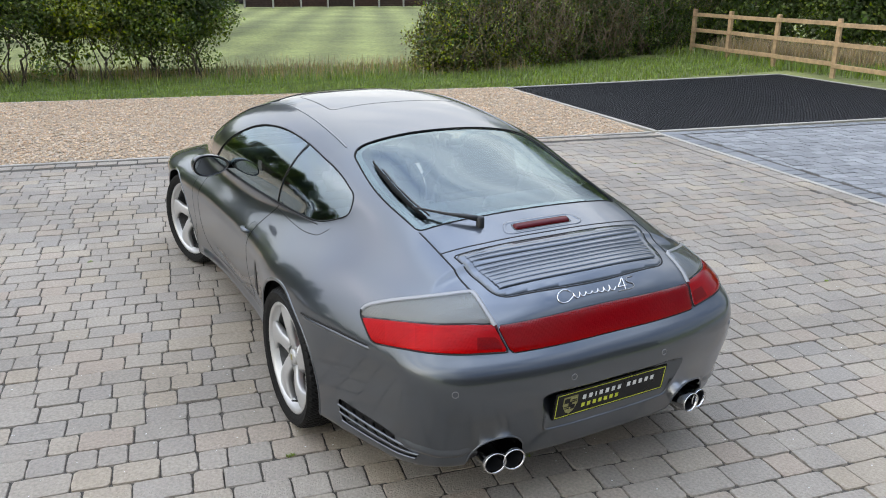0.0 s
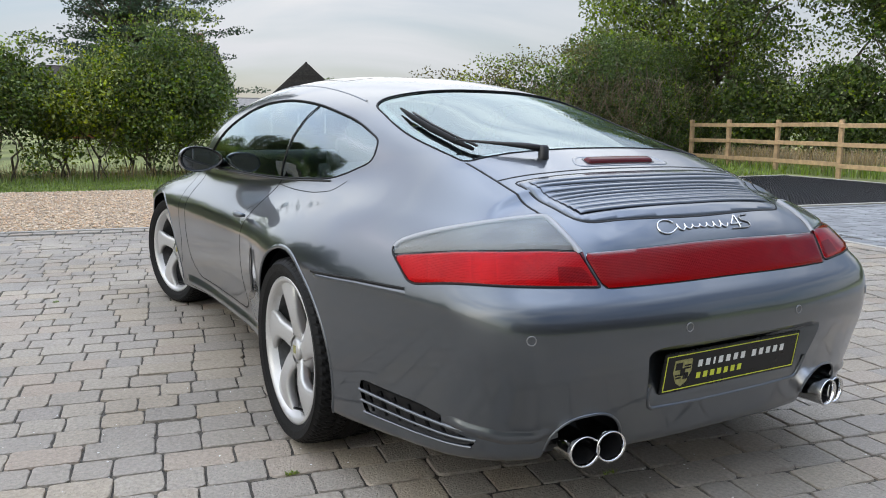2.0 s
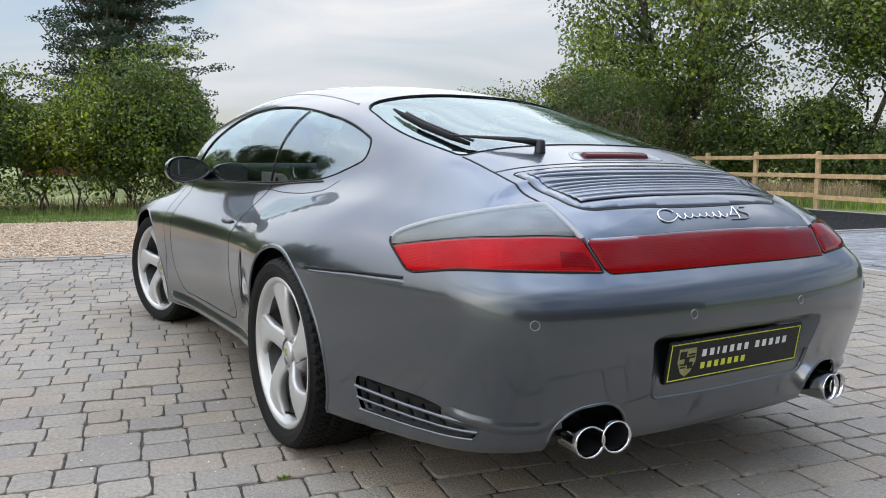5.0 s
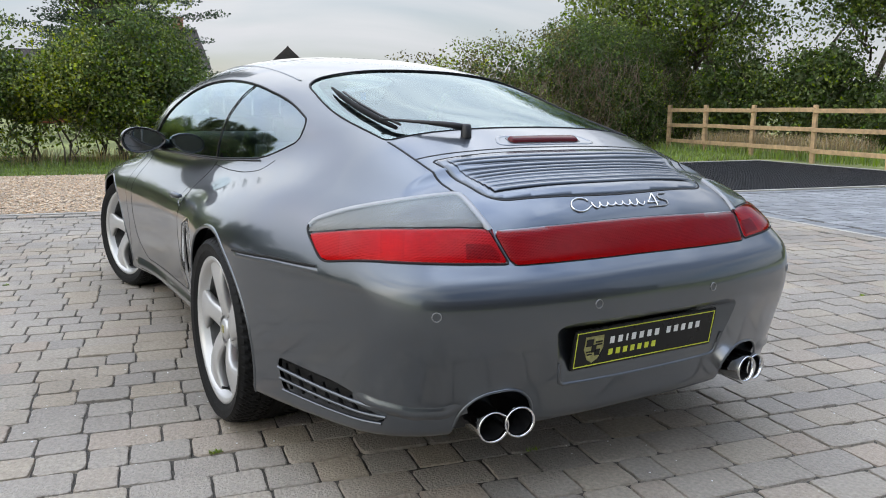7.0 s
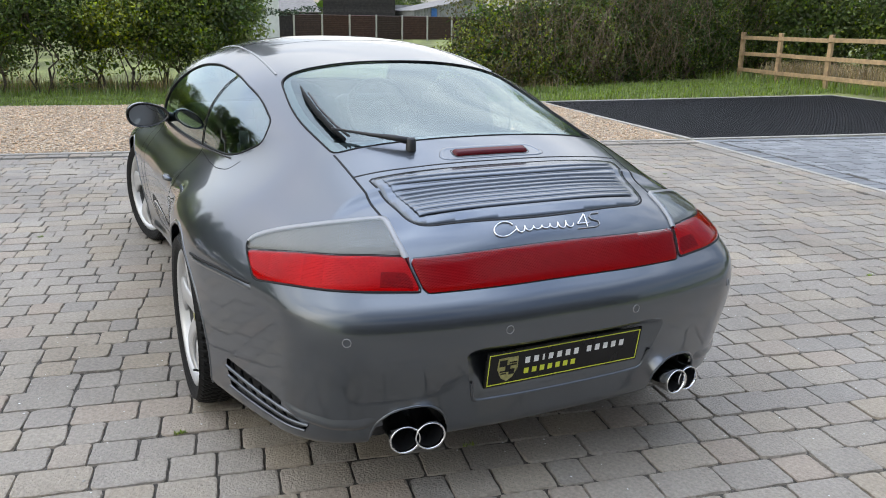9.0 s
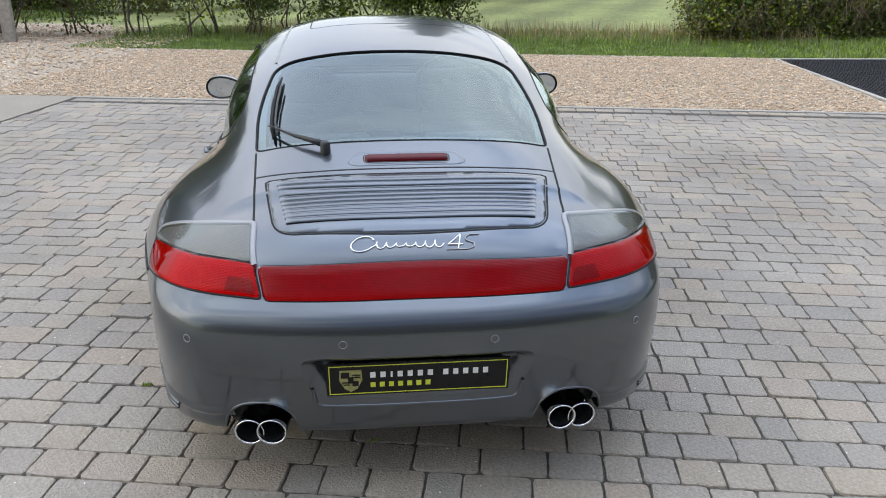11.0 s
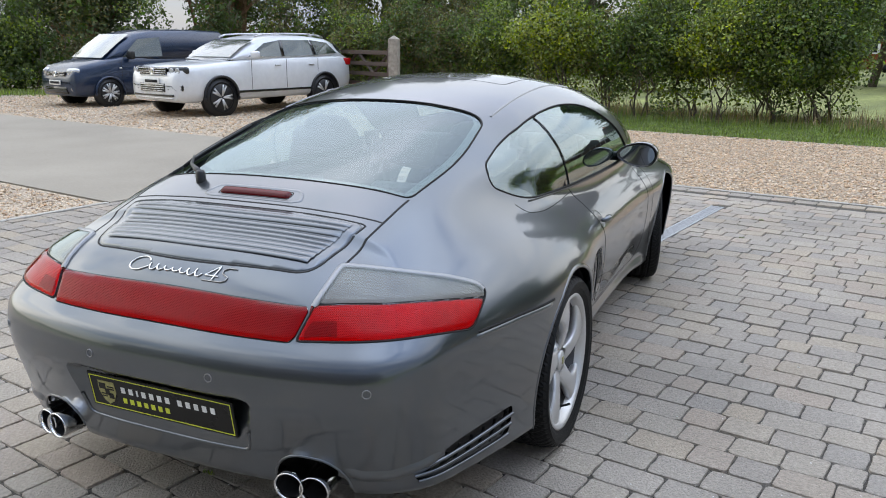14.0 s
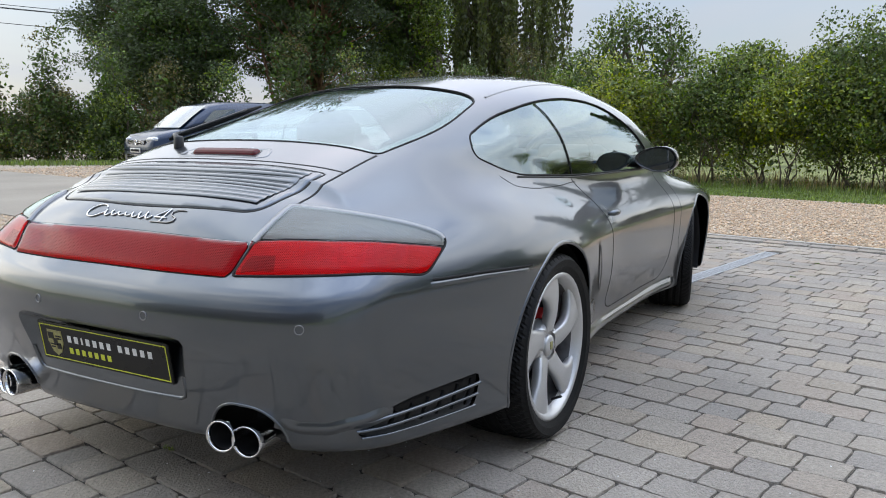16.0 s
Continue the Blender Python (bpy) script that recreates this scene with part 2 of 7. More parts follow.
def box(bm, m, size, bevel=0.0, segs=2):
    """A box of that size about m, with bevelled edges."""
    r = bmesh.ops.create_cube(bm, size=1, matrix=m @ Matrix.Diagonal((*size, 1)))
    if bevel:
        e = {e for v in r["verts"] for e in v.link_edges}
        bmesh.ops.bevel(bm, geom=list(e), offset=bevel, segments=segs, profile=0.5, affect="EDGES")


def lathe(bm, profile, n=64, axis="x", close=False, m=Matrix()):
    """Turns a profile of (along, radius) round an axis."""
    rings = []
    for k in range(n):
        a = 2 * math.pi * k / n
        c, s = math.cos(a), math.sin(a)
        rings.append([bm.verts.new(m @ Vector((p, r * c, r * s) if axis == "x" else (r * c, p, r * s) if axis == "y" else (r * c, r * s, p))) for p, r in profile])
    cnt = len(profile)
    for k in range(n):
        a, b = rings[k], rings[(k + 1) % n]
        for i in range(cnt if close else cnt - 1):
            j = (i + 1) % cnt
            bm.faces.new((a[i], a[j], b[j], b[i]))
    bmesh.ops.recalc_face_normals(bm, faces=bm.faces[:])


def tube(bm, points, radius, n=8, closed=False, flat=1.0):
    """A round bar along points; radius may be a number or a list."""
    pts = [Vector(p) for p in points]
    rings = []
    for i, p in enumerate(pts):
        a = pts[(i - 1) % len(pts)] if closed or i else p
        b = pts[(i + 1) % len(pts)] if closed or i < len(pts) - 1 else p
        d = (b - a).normalized()
        s = d.cross(Vector((0, 0, 1)))
        s = s.normalized() if s.length > 1e-4 else Vector((1, 0, 0))
        u = s.cross(d).normalized()
        r = radius[i] if isinstance(radius, (list, tuple)) else radius
        rings.append([bm.verts.new(p + (s * math.cos(t) + u * math.sin(t) * flat) * r) for t in [2 * math.pi * k / n for k in range(n)]])
    m = len(rings)
    for i in range(m if closed else m - 1):
        a, b = rings[i], rings[(i + 1) % m]
        for k in range(n):
            bm.faces.new((a[k], a[(k + 1) % n], b[(k + 1) % n], b[k]))
    if not closed:
        bm.faces.new(rings[0][::-1])
        bm.faces.new(rings[-1])
    bmesh.ops.recalc_face_normals(bm, faces=bm.faces[:])

# ---- the sports car's skin: a smooth solid, from plan, side and section curves ----
def curve(keys, soft=0.03):
    """A smooth function through (at, value) keys."""
    xs, ys = np.array(keys, float).T
    at = np.linspace(xs[0] - 0.5, xs[-1] + 0.5, 3001)
    h, d = np.diff(xs), np.diff(ys) / np.diff(xs)
    m = np.r_[d[0], np.where(d[:-1] * d[1:] > 0, (d[:-1] * h[1:] + d[1:] * h[:-1]) / (h[1:] + h[:-1]), 0), d[-1]]
    i = np.clip(np.searchsorted(xs, at) - 1, 0, len(h) - 1)
    t = (at - xs[i]) / h[i]
    tc = np.clip(t, 0, 1)
    v = (ys[i] * (1 + 2 * tc) * (1 - tc) ** 2 + h[i] * m[i] * tc * (1 - tc) ** 2 + ys[i + 1] * tc * tc * (3 - 2 * tc) - h[i] * m[i + 1] * tc * tc * (1 - tc))
    v = v + np.where(at < xs[0], (at - xs[0]) * m[0], 0) + np.where(at > xs[-1], (at - xs[-1]) * m[-1], 0)
    step = at[1] - at[0]
    k = int(4 * soft / step)
    if k:
        g = np.exp(-0.5 * (np.arange(-k, k + 1) * step / soft) ** 2)
        v = np.convolve(np.pad(v, k, mode="reflect", reflect_type="odd"), g / g.sum(), "valid")
    return lambda q: np.interp(q, at, v)


# plan: half width at the shoulder, along the length (rear bumper at y = 0)
C_W = curve([(-0.3, 0.60), (0, 0.70), (0.2, 0.765), (0.43, 0.832), (0.62, 0.88), (0.81, 0.921), (1.05, 0.93), (1.35, 0.918), (1.6, 0.882), (1.85, 0.858), (2.2, 0.852),
             (2.7, 0.852), (3.1, 0.862), (3.45, 0.866), (3.8, 0.842), (4.1, 0.77), (4.45, 0.68)], 0.07)
# height of the lower body's crown
C_H = curve([(-0.2, 0.665), (0.05, 0.765), (0.15, 0.815), (0.3, 0.866), (0.5, 0.921), (0.75, 0.957), (1.1, 0.945), (1.5, 0.895), (2.0, 0.865), (2.6, 0.865), (3.0, 0.88), (3.3, 0.865), (3.7, 0.80), (4.1, 0.71), (4.45, 0.60)], 0.06)
# rear face: plan and side profile
C_RX = curve([(0, 0.0), (0.215, 0.002), (0.45, 0.030), (0.652, 0.082), (0.8, 0.15), (1.0, 0.27)], 0.03)
C_RZ = curve([(0.1, 0.12), (0.235, 0.075), (0.30, 0.058), (0.335, 0.048), (0.40, 0.030), (0.46, 0.012), (0.51, 0.002), (0.557, 0.0), (0.60, 0.008), (0.635, 0.026), (0.652, 0.046),
              (0.668, 0.064), (0.70, 0.088), (0.742, 0.118), (0.80, 0.165), (0.9, 0.26)], 0.008)
# tuck of the flanks below the shoulder
C_T = curve([(0.1, 0.085), (0.2, 0.072), (0.3, 0.045), (0.4, 0.018), (0.5, 0.004), (0.6, 0.0), (0.7, 0.0)], 0.02)
C_TY = curve([(0, 0.5), (0.6, 0.25), (1.1, 0.2), (1.6, 0.9), (2.0, 1.15), (2.8, 1.1), (3.3, 0.4), (4.2, 0.5)], 0.06)
C_ZB = curve([(0, 0.225), (0.35, 0.205), (0.8, 0.19), (1.5, 0.165), (3.0, 0.155), (4.4, 0.2)], 0.05)
# greenhouse: half width at the belt and roof height
C_GW = curve([(0.3, 0.50), (0.5, 0.565), (0.65, 0.60), (1.03, 0.655), (1.36, 0.712), (1.64, 0.728), (2.25, 0.752), (2.7, 0.745), (3.1, 0.70), (3.5, 0.6)], 0.05)
C_GZ = curve([(0.2, 0.835), (0.5, 0.938), (0.6, 0.980), (0.70, 1.013), (1.03, 1.105), (1.36, 1.192), (1.6, 1.236), (1.9, 1.268), (2.15, 1.278), (2.45, 1.260), (2.75, 1.205), (3.0, 1.11), (3.3, 0.975), (3.55, 0.86), (3.9, 0.815)], 0.05)
Z0 = 0.60


def smax(a, b, k):
    h = np.maximum(k - np.abs(a - b), 0) / k
    return np.maximum(a, b) + h * h * k * 0.25


def skin(p):
    """Under zero inside the body, over zero outside."""
    x, y, z = p[..., 0], p[..., 1], p[..., 2]
    ax = np.sqrt(x * x + 1e-5)
    w = C_W(y) - C_T(z) * C_TY(y)
    h = np.maximum(C_H(y) - Z0, 0.03)
    up = np.maximum(z - Z0, 0) / h
    e = ((ax / w) ** 2.5 + up ** 2.0) ** 0.42
    low = (e - 1) * 0.5
    rear = (C_RX(ax) + C_RZ(z) - y) * 0.8
    front = (y - 4.43 + 0.30 * ax ** 2 + 0.35 * np.maximum(z - 0.45, 0) + 0.2 * np.maximum(0.35 - z, 0)) * 0.8
    low = smax(smax(low, rear, 0.085), front, 0.12)
    low = smax(low, C_ZB(y) - z, 0.03)
    gz = np.maximum(C_GZ(y) - 0.80, 0.02)
    g = (((ax / C_GW(y)) ** 2.6 + (np.maximum(z - 0.80, 0) / gz) ** 3.0) ** 0.36 - 1) * 0.4
    g = np.maximum(np.maximum(g, 0.70 - z), np.maximum(0.42 - y, y - 3.75))
    return -smax(-low, -g, 0.075)


def shoot(o, d, far=3.0, steps=0):
    """Where rays from o along d leave the body (from inside), or first meet it (from outside, with steps)."""
    lo, hi = np.zeros(len(o)), np.full(len(o), far)
    sign = 1.0
    if steps:
        sign = -1.0
        found = np.zeros(len(o), bool)
        prev = np.zeros(len(o))
        for s in np.linspace(0, far, steps)[1:]:
            inside = skin(o + d * s) < 0
            hit = inside & ~found
            lo[hit], hi[hit] = prev[hit], s
            found |= hit
            prev[:] = s
        lo[~found] = hi[~found] = far
    for _ in range(34):
        mid = (lo + hi) / 2
        out = skin(o + d * mid[:, None]) * sign > 0
        hi = np.where(out, mid, hi)
        lo = np.where(out, lo, mid)
    return o + d * ((lo + hi) / 2)[:, None]


def slope(p):
    """Outward normals of the skin."""
    g = np.stack([skin(p + e) - skin(p - e) for e in np.eye(3) * 0.004], -1)
    return g / np.linalg.norm(g, axis=-1, keepdims=True)


def rounded(corners, radius, closed=True, n=6):
    """Corner points joined by rounded corners (2D or 3D). radius: one number or one for each corner."""
    c = [np.array(p, float) for p in corners]
    out = []
    for i, p in enumerate(c):
        r = radius[i] if isinstance(radius, (list, tuple)) else radius
        if r == 0 or (not closed and i in (0, len(c) - 1)):
            out.append(p)
            continue
        a, b = c[i - 1] - p, c[(i + 1) % len(c)] - p
        la, lb = np.linalg.norm(a), np.linalg.norm(b)
        k = min(r, la * 0.49, lb * 0.49)
        a, b = p + a / la * k, p + b / lb * k
        for t in np.linspace(0, 1, n + 1):
            out.append(a * (1 - t) ** 2 + p * 2 * t * (1 - t) + b * t * t)
    return out


def spaced(points, step, closed=False):
    """The same line with points at even steps."""
    p = np.array(points, float)
    if closed:
        p = np.r_[p, p[:1]]
    s = np.r_[0, np.cumsum(np.linalg.norm(np.diff(p, axis=0), axis=1))]
    n = max(3, int(round(s[-1] / step)))
    q = np.linspace(0, s[-1], n + 1)
    out = np.stack([np.interp(q, s, p[:, k]) for k in range(p.shape[1])], -1)
    return out[:-1] if closed else out


def signed(q, poly):
    """Distance of 2D points q to a closed line; negative inside."""
    a, b = poly, np.roll(poly, -1, 0)
    best, inside = np.full(len(q), 9.0), np.zeros(len(q), bool)
    for p0, p1 in zip(a, b):
        d = p1 - p0
        t = np.clip(((q - p0) @ d) / max(d @ d, 1e-12), 0, 1)
        best = np.minimum(best, np.linalg.norm(q - p0 - t[:, None] * d, axis=1))
        cross = (p0[1] > q[:, 1]) != (p1[1] > q[:, 1])
        with np.errstate(divide="ignore", invalid="ignore"):
            at = (p1[0] - p0[0]) * (q[:, 1] - p0[1]) / (p1[1] - p0[1]) + p0[0]
        inside ^= cross & (q[:, 0] < at)
    return np.where(inside, -best, best)


class View:
    """A plane to draw outlines on, seen along a direction; it lays them onto the body's skin."""

    def __init__(self, way, up=(0, 0, 1)):
        self.d = np.array(way, float) / np.linalg.norm(way)
        u = np.cross(self.d, up)
        self.u = u / np.linalg.norm(u)
        self.v = np.cross(self.u, self.d)

    def flat(self, p):
        p = np.array(p, float)
        return np.stack([p @ self.u, p @ self.v], -1)

    def lay(self, q, lift=0.0, base=None):
        """3D points on the skin, lifted along its normal."""
        q = np.array(q, float)
        o = q[:, :1] * self.u + q[:, 1:2] * self.v - self.d * 3.2
        if base is not None:
            o = o + self.d * (3.2 + base)
        p = shoot(o, np.tile(self.d, (len(o), 1)), 6.0 if base is None else 1.5, 150 if base is None else 60)
        return p + slope(p) * np.reshape(lift, (-1, 1))


def snap_cut(v2, faces, poly, move):
    """Moves points of a mesh onto an outline where its edges cross it. Returns distances and the faces with crossing ones split."""
    sd = signed(v2, poly)
    e = np.unique(np.sort(np.concatenate([faces[:, [k, (k + 1) % 4]] for k in range(4)]), axis=1), axis=0)
    for _ in range(2):
        a, b = e.T
        cr = sd[a] * sd[b] < 0
        a, b = a[cr], b[cr]
        t = sd[a] / (sd[a] - sd[b])
        near_a = t < 0.5
        mv, other, tt = np.where(near_a, a, b), np.where(near_a, b, a), np.where(near_a, t, 1 - t)
        order = np.argsort(-tt)
        mv, other, tt = mv[order], other[order], tt[order]
        move(mv, other, tt)
        sd[mv] = 0.0
    return sd


def split_faces(faces, sd):
    """Lists of faces inside and outside an outline, after snapping."""
    s = np.sign(np.where(np.abs(sd) < 1e-9, 0, sd))[faces]
    pos, neg = (s > 0).any(1), (s < 0).any(1)
    inside, outside = [tuple(f) for f in faces[neg & ~pos]], [tuple(f) for f in faces[~neg]]
    for f, q in zip(faces[pos & neg], s[pos & neg]):
        if q[0] == 0 and q[2] == 0:
            tri = [((f[0], f[1], f[2]), q[1]), ((f[0], f[2], f[3]), q[3])]
        elif q[1] == 0 and q[3] == 0:
            tri = [((f[1], f[2], f[3]), q[2]), ((f[1], f[3], f[0]), q[0])]
        else:
            tri = [(tuple(f), q.sum())]
        for t, side in tri:
            (inside if side < 0 else outside).append(t)
    return inside, outside


def sheet(view, outline, step, lift=0.0, depth=0.0, shape=None, base=None):
    """Vertices and faces of a sheet within an outline (2D in the view), laid on the skin. shape(q, inset): extra lift. depth: folded-back rim."""
    poly = np.array(outline)
    lo, hi = poly.min(0) - step, poly.max(0) + step
    nx, ny = int((hi[0] - lo[0]) / step) + 2, int((hi[1] - lo[1]) / step) + 2
    gx, gy = np.meshgrid(np.linspace(lo[0], hi[0], nx), np.linspace(lo[1], hi[1], ny), indexing="ij")
    q = np.stack([gx.ravel(), gy.ravel()], -1)
    i = np.arange(nx * ny).reshape(nx, ny)
    faces = np.stack([i[:-1, :-1], i[1:, :-1], i[1:, 1:], i[:-1, 1:]], -1).reshape(-1, 4)

    def move(a, b, t):
        q[a] = q[a] + (q[b] - q[a]) * t[:, None]

    sd = snap_cut(q, faces, poly, move)
    inside, _ = split_faces(faces, sd)
    used = np.unique(np.concatenate([np.array(f) for f in inside]))
    index = np.full(len(q), -1)
    index[used] = np.arange(len(used))
    q2, s2 = q[used], -sd[used]
    out = view.lay(q2, (lift + (shape(q2, s2) if shape else 0)) * np.ones(len(q2)), base)
    faces = [tuple(index[list(f)]) for f in inside]
    # outward winding
    n0 = np.cross(out[faces[0][1]] - out[faces[0][0]], out[faces[0][2]] - out[faces[0][0]])
    if n0 @ view.d > 0:
        faces = [f[::-1] for f in faces]
    if depth:
        count = {}
        for f in faces:
            for k in range(len(f)):
                count[(f[k], f[(k + 1) % len(f)])] = 1
        rim = [(a, b) for a, b in count if (b, a) not in count]
        back, verts = {}, [tuple(p) for p in out]
        for a, _ in rim:
            if a not in back:
                back[a] = len(verts)
                verts.append(tuple(out[a] - slope(out[a : a + 1])[0] * depth))
        faces += [(b, a, back[a], back[b]) for a, b in rim if b in back]
        out = np.array(verts)
    return out, faces


def ribbon(view, line, width, lift, closed=False, step=0.02, arch=0.0, base=None):
    """A narrow strip along a line on the skin: two edges and a raised middle."""
    q = spaced(line, step, closed)
    p = view.lay(q, 0.0, base)
    n = slope(p)
    t = np.roll(p, -1, 0) - np.roll(p, 1, 0)
    if not closed:
        t[0], t[-1] = p[1] - p[0], p[-1] - p[-2]
    s = np.cross(t, n)
    s /= np.linalg.norm(s, axis=1, keepdims=True)
    rows = np.stack([p - s * width / 2 - n * 0.003, p - s * width / 2 + n * lift, p + n * (lift + arch), p + s * width / 2 + n * lift, p + s * width / 2 - n * 0.003], 1)
    m, verts, faces = len(p), rows.reshape(-1, 3), []
    for i in range(m if closed else m - 1):
        j = (i + 1) % m
        faces += [(5 * i + k, 5 * i + k + 1, 5 * j + k + 1, 5 * j + k) for k in range(4)]
    return verts, faces


def ridge(name, view, line3, width, height, mat, parent, step=0.012, ends=0.06, lift=0.0):
    """A soft raised crease on the skin that dies away at both ends."""
    q = spaced(view.flat(line3), step)
    p = view.lay(q, 0.0)
    n = slope(p)
    t = np.gradient(p, axis=0)
    s = np.cross(t, n)
    s /= np.linalg.norm(s, axis=1, keepdims=True)
    along = np.r_[0, np.cumsum(np.linalg.norm(np.diff(p, axis=0), axis=1))]
    fade = np.clip(np.minimum(along, along[-1] - along) / ends, 0, 1)
    fade = fade * fade * (3 - 2 * fade)
    a = np.linspace(-1, 1, 11)
    up = np.cos(a * math.pi / 2) ** 2
    rows = p[:, None] + s[:, None] * (a * width / 2)[None, :, None] + n[:, None] * (lift - 0.0012 + fade[:, None] * up[None] * height)[..., None]
    m = len(p)
    return raw(name, rows.reshape(-1, 3), [(11 * i + k, 11 * i + k + 1, 11 * i + k + 12, 11 * i + k + 11) for i in range(m - 1) for k in range(10)], mat, parent)


def both(pts):
    return [(-x, y, z) for x, y, z in pts]


SIDE = {-1: View((1, 0, 0)), 1: View((-1, 0, 0))}
REAR = View((0, 1, 0))
DECK = View((0, 0.30, -1), (0, 1, 0))
CORNER = {-1: View((0.55, 1, -0.45)), 1: View((-0.55, 1, -0.45))}

SCREEN = View((0, -0.9, -1), (0, 1, 0))
FLANK = {-1: View((0.85, 0.55, 0)), 1: View((-0.85, 0.55, 0))}
WINDSCREEN = rounded([(-0.50, 2.50, 1.22), (0, 2.56, 1.25), (0.50, 2.50, 1.22), (0.66, 3.12, 0.955), (0, 3.30, 0.975), (-0.66, 3.12, 0.955)], [0.08, 0.5, 0.08, 0.06, 0.5, 0.06])
RECESS = rounded([(-0.338, 0, 0.500), (-0.297, 0, 0.333), (0.297, 0, 0.333), (0.338, 0, 0.500), (0.29, 0, 0.512), (-0.29, 0, 0.512)], [0.02, 0.012, 0.012, 0.02, 0.02, 0.02])
NOTCH = rounded([(-0.585, 0, 0.10), (-0.570, 0, 0.285), (-0.52, 0, 0.335), (-0.42, 0, 0.345), (-0.365, 0, 0.30), (-0.335, 0, 0.10)], [0, 0.07, 0.06, 0.06, 0.06, 0])
VENT = rounded([(-0.868, 0.61, 0.352), (-0.78, 0.35, 0.340), (-0.735, 0.245, 0.312), (-0.705, 0.215, 0.268), (-0.73, 0.25, 0.252), (-0.86, 0.588, 0.248)], [0.03, 0.2, 0.06, 0.02, 0.02, 0.03])

# outlines, as 3D corner points near the skin (for the car's left, x < 0)
WINDOW = rounded([(-0.7, 2.46, 0.842), (-0.7, 1.66, 0.848), (-0.7, 1.18, 0.873), (-0.6, 1.015, 0.940), (-0.6, 1.06, 1.005), (-0.6, 1.27, 1.077), (-0.6, 1.62, 1.140), (-0.6, 1.95, 1.163), (-0.6, 2.22, 1.140), (-0.7, 2.50, 1.03), (-0.7, 2.78, 0.86), (-0.7, 2.68, 0.842)],
                 [0.05, 0.2, 0.16, 0.09, 0.09, 0.15, 0.2, 0.2, 0.2, 0.1, 0.03, 0.03])
GLASS = rounded([(-0.492, 0.655, 0.95), (-0.52, 1.0, 1.03), (-0.475, 1.365, 1.14), (0, 1.395, 1.19), (0.475, 1.365, 1.14), (0.52, 1.0, 1.03), (0.492, 0.655, 0.95), (0.25, 0.632, 0.97), (0, 0.628, 0.99), (-0.25, 0.632, 0.97)],
                [0.03, 0.3, 0.10, 0.4, 0.10, 0.3, 0.03, 0.1, 0.1, 0.1])
LAMP = rounded([(-0.431, 0.10, 0.660), (-0.62, 0.20, 0.650), (-0.800, 0.427, 0.642), (-0.82, 0.518, 0.750), (-0.75, 0.446, 0.787), (-0.62, 0.355, 0.813), (-0.469, 0.288, 0.830), (-0.455, 0.163, 0.744)],
               [0.01, 0.2, 0.025, 0.05, 0.15, 0.15, 0.012, 0.0])
LAMP_MID = [(-0.44, 0.163, 0.743), (-0.62, 0.27, 0.737), (-0.72, 0.37, 0.732), (-0.83, 0.5, 0.722)]
STRIP = rounded([(-0.430, 0.09, 0.660), (-0.451, 0.155, 0.744), (0, 0.13, 0.757), (0.451, 0.155, 0.744), (0.430, 0.09, 0.660), (0, 0.06, 0.662)], [0.008, 0.008, 0.5, 0.008, 0.008, 0.5])
ARCH_R, ARCH_F, HUB_Z = (1.095, 0.305, 0.352), (3.445, 0.305, 0.348), 0.305


def arch_line(y, z, r):
    return [(-0.9, y + r * math.cos(a), z + r * math.sin(a)) for a in np.linspace(0, 2 * math.pi, 65)[:-1]]


def body_grid(n=112, wedge=64, length=190, nose=34):
    """The whole skin as a grid: a cap at the rear, a tube along the car, a cap at the nose. Returns points and four-cornered faces."""
    t = np.tan(np.linspace(-1, 1, n + 1) * math.pi / 4)
    y0, y1, zc = 0.95, 3.5, 0.62
    dirs, orig, faces = [], [], []

    def cap(sign, y):
        base = sum(len(d) for d in dirs)
        a, b = np.meshgrid(t, t, indexing="ij")
        d = np.stack([a.ravel(), np.full(a.size, sign), b.ravel()], -1)
        dirs.append(d)
        orig.append(np.tile((0, y, zc), (len(d), 1)))
        i = base + np.arange((n + 1) ** 2).reshape(n + 1, n + 1)
        f = np.stack([i[:-1, :-1], i[1:, :-1], i[1:, 1:], i[:-1, 1:]], -1).reshape(-1, 4)
        faces.append(f if sign < 0 else f[:, ::-1])
        return np.r_[i[:-1, 0], i[-1, :-1], i[:0:-1, -1], i[0, :0:-1]]

    rear = cap(-1, y0)
    front = cap(1, y1)
    ring = np.concatenate(dirs)[rear][:, [0, 2]]
    loops = [(y0, -q) for q in np.tan(np.linspace(math.pi / 4, 0, wedge)[1:-1])] + [(y, 0.0) for y in np.linspace(y0, y1, length)] + [(y1, q) for q in np.tan(np.linspace(0, math.pi / 4, nose)[1:-1])]
    prev = rear
    for y, q in loops:
        base = sum(len(d) for d in dirs)
        dirs.append(np.stack([ring[:, 0], np.full(len(ring), q), ring[:, 1]], -1))
        orig.append(np.tile((0, y, zc), (len(ring), 1)))
        cur = base + np.arange(len(ring))
        faces.append(np.stack([prev, cur, np.roll(cur, -1), np.roll(prev, -1)], -1))
        prev = cur
    faces.append(np.stack([prev, front, np.roll(front, -1), np.roll(prev, -1)], -1))
    d = np.concatenate(dirs)
    d /= np.linalg.norm(d, axis=1, keepdims=True)
    return shoot(np.concatenate(orig), d), np.concatenate(faces)


body_v, body_f = body_grid()
body_n = slope(body_v)


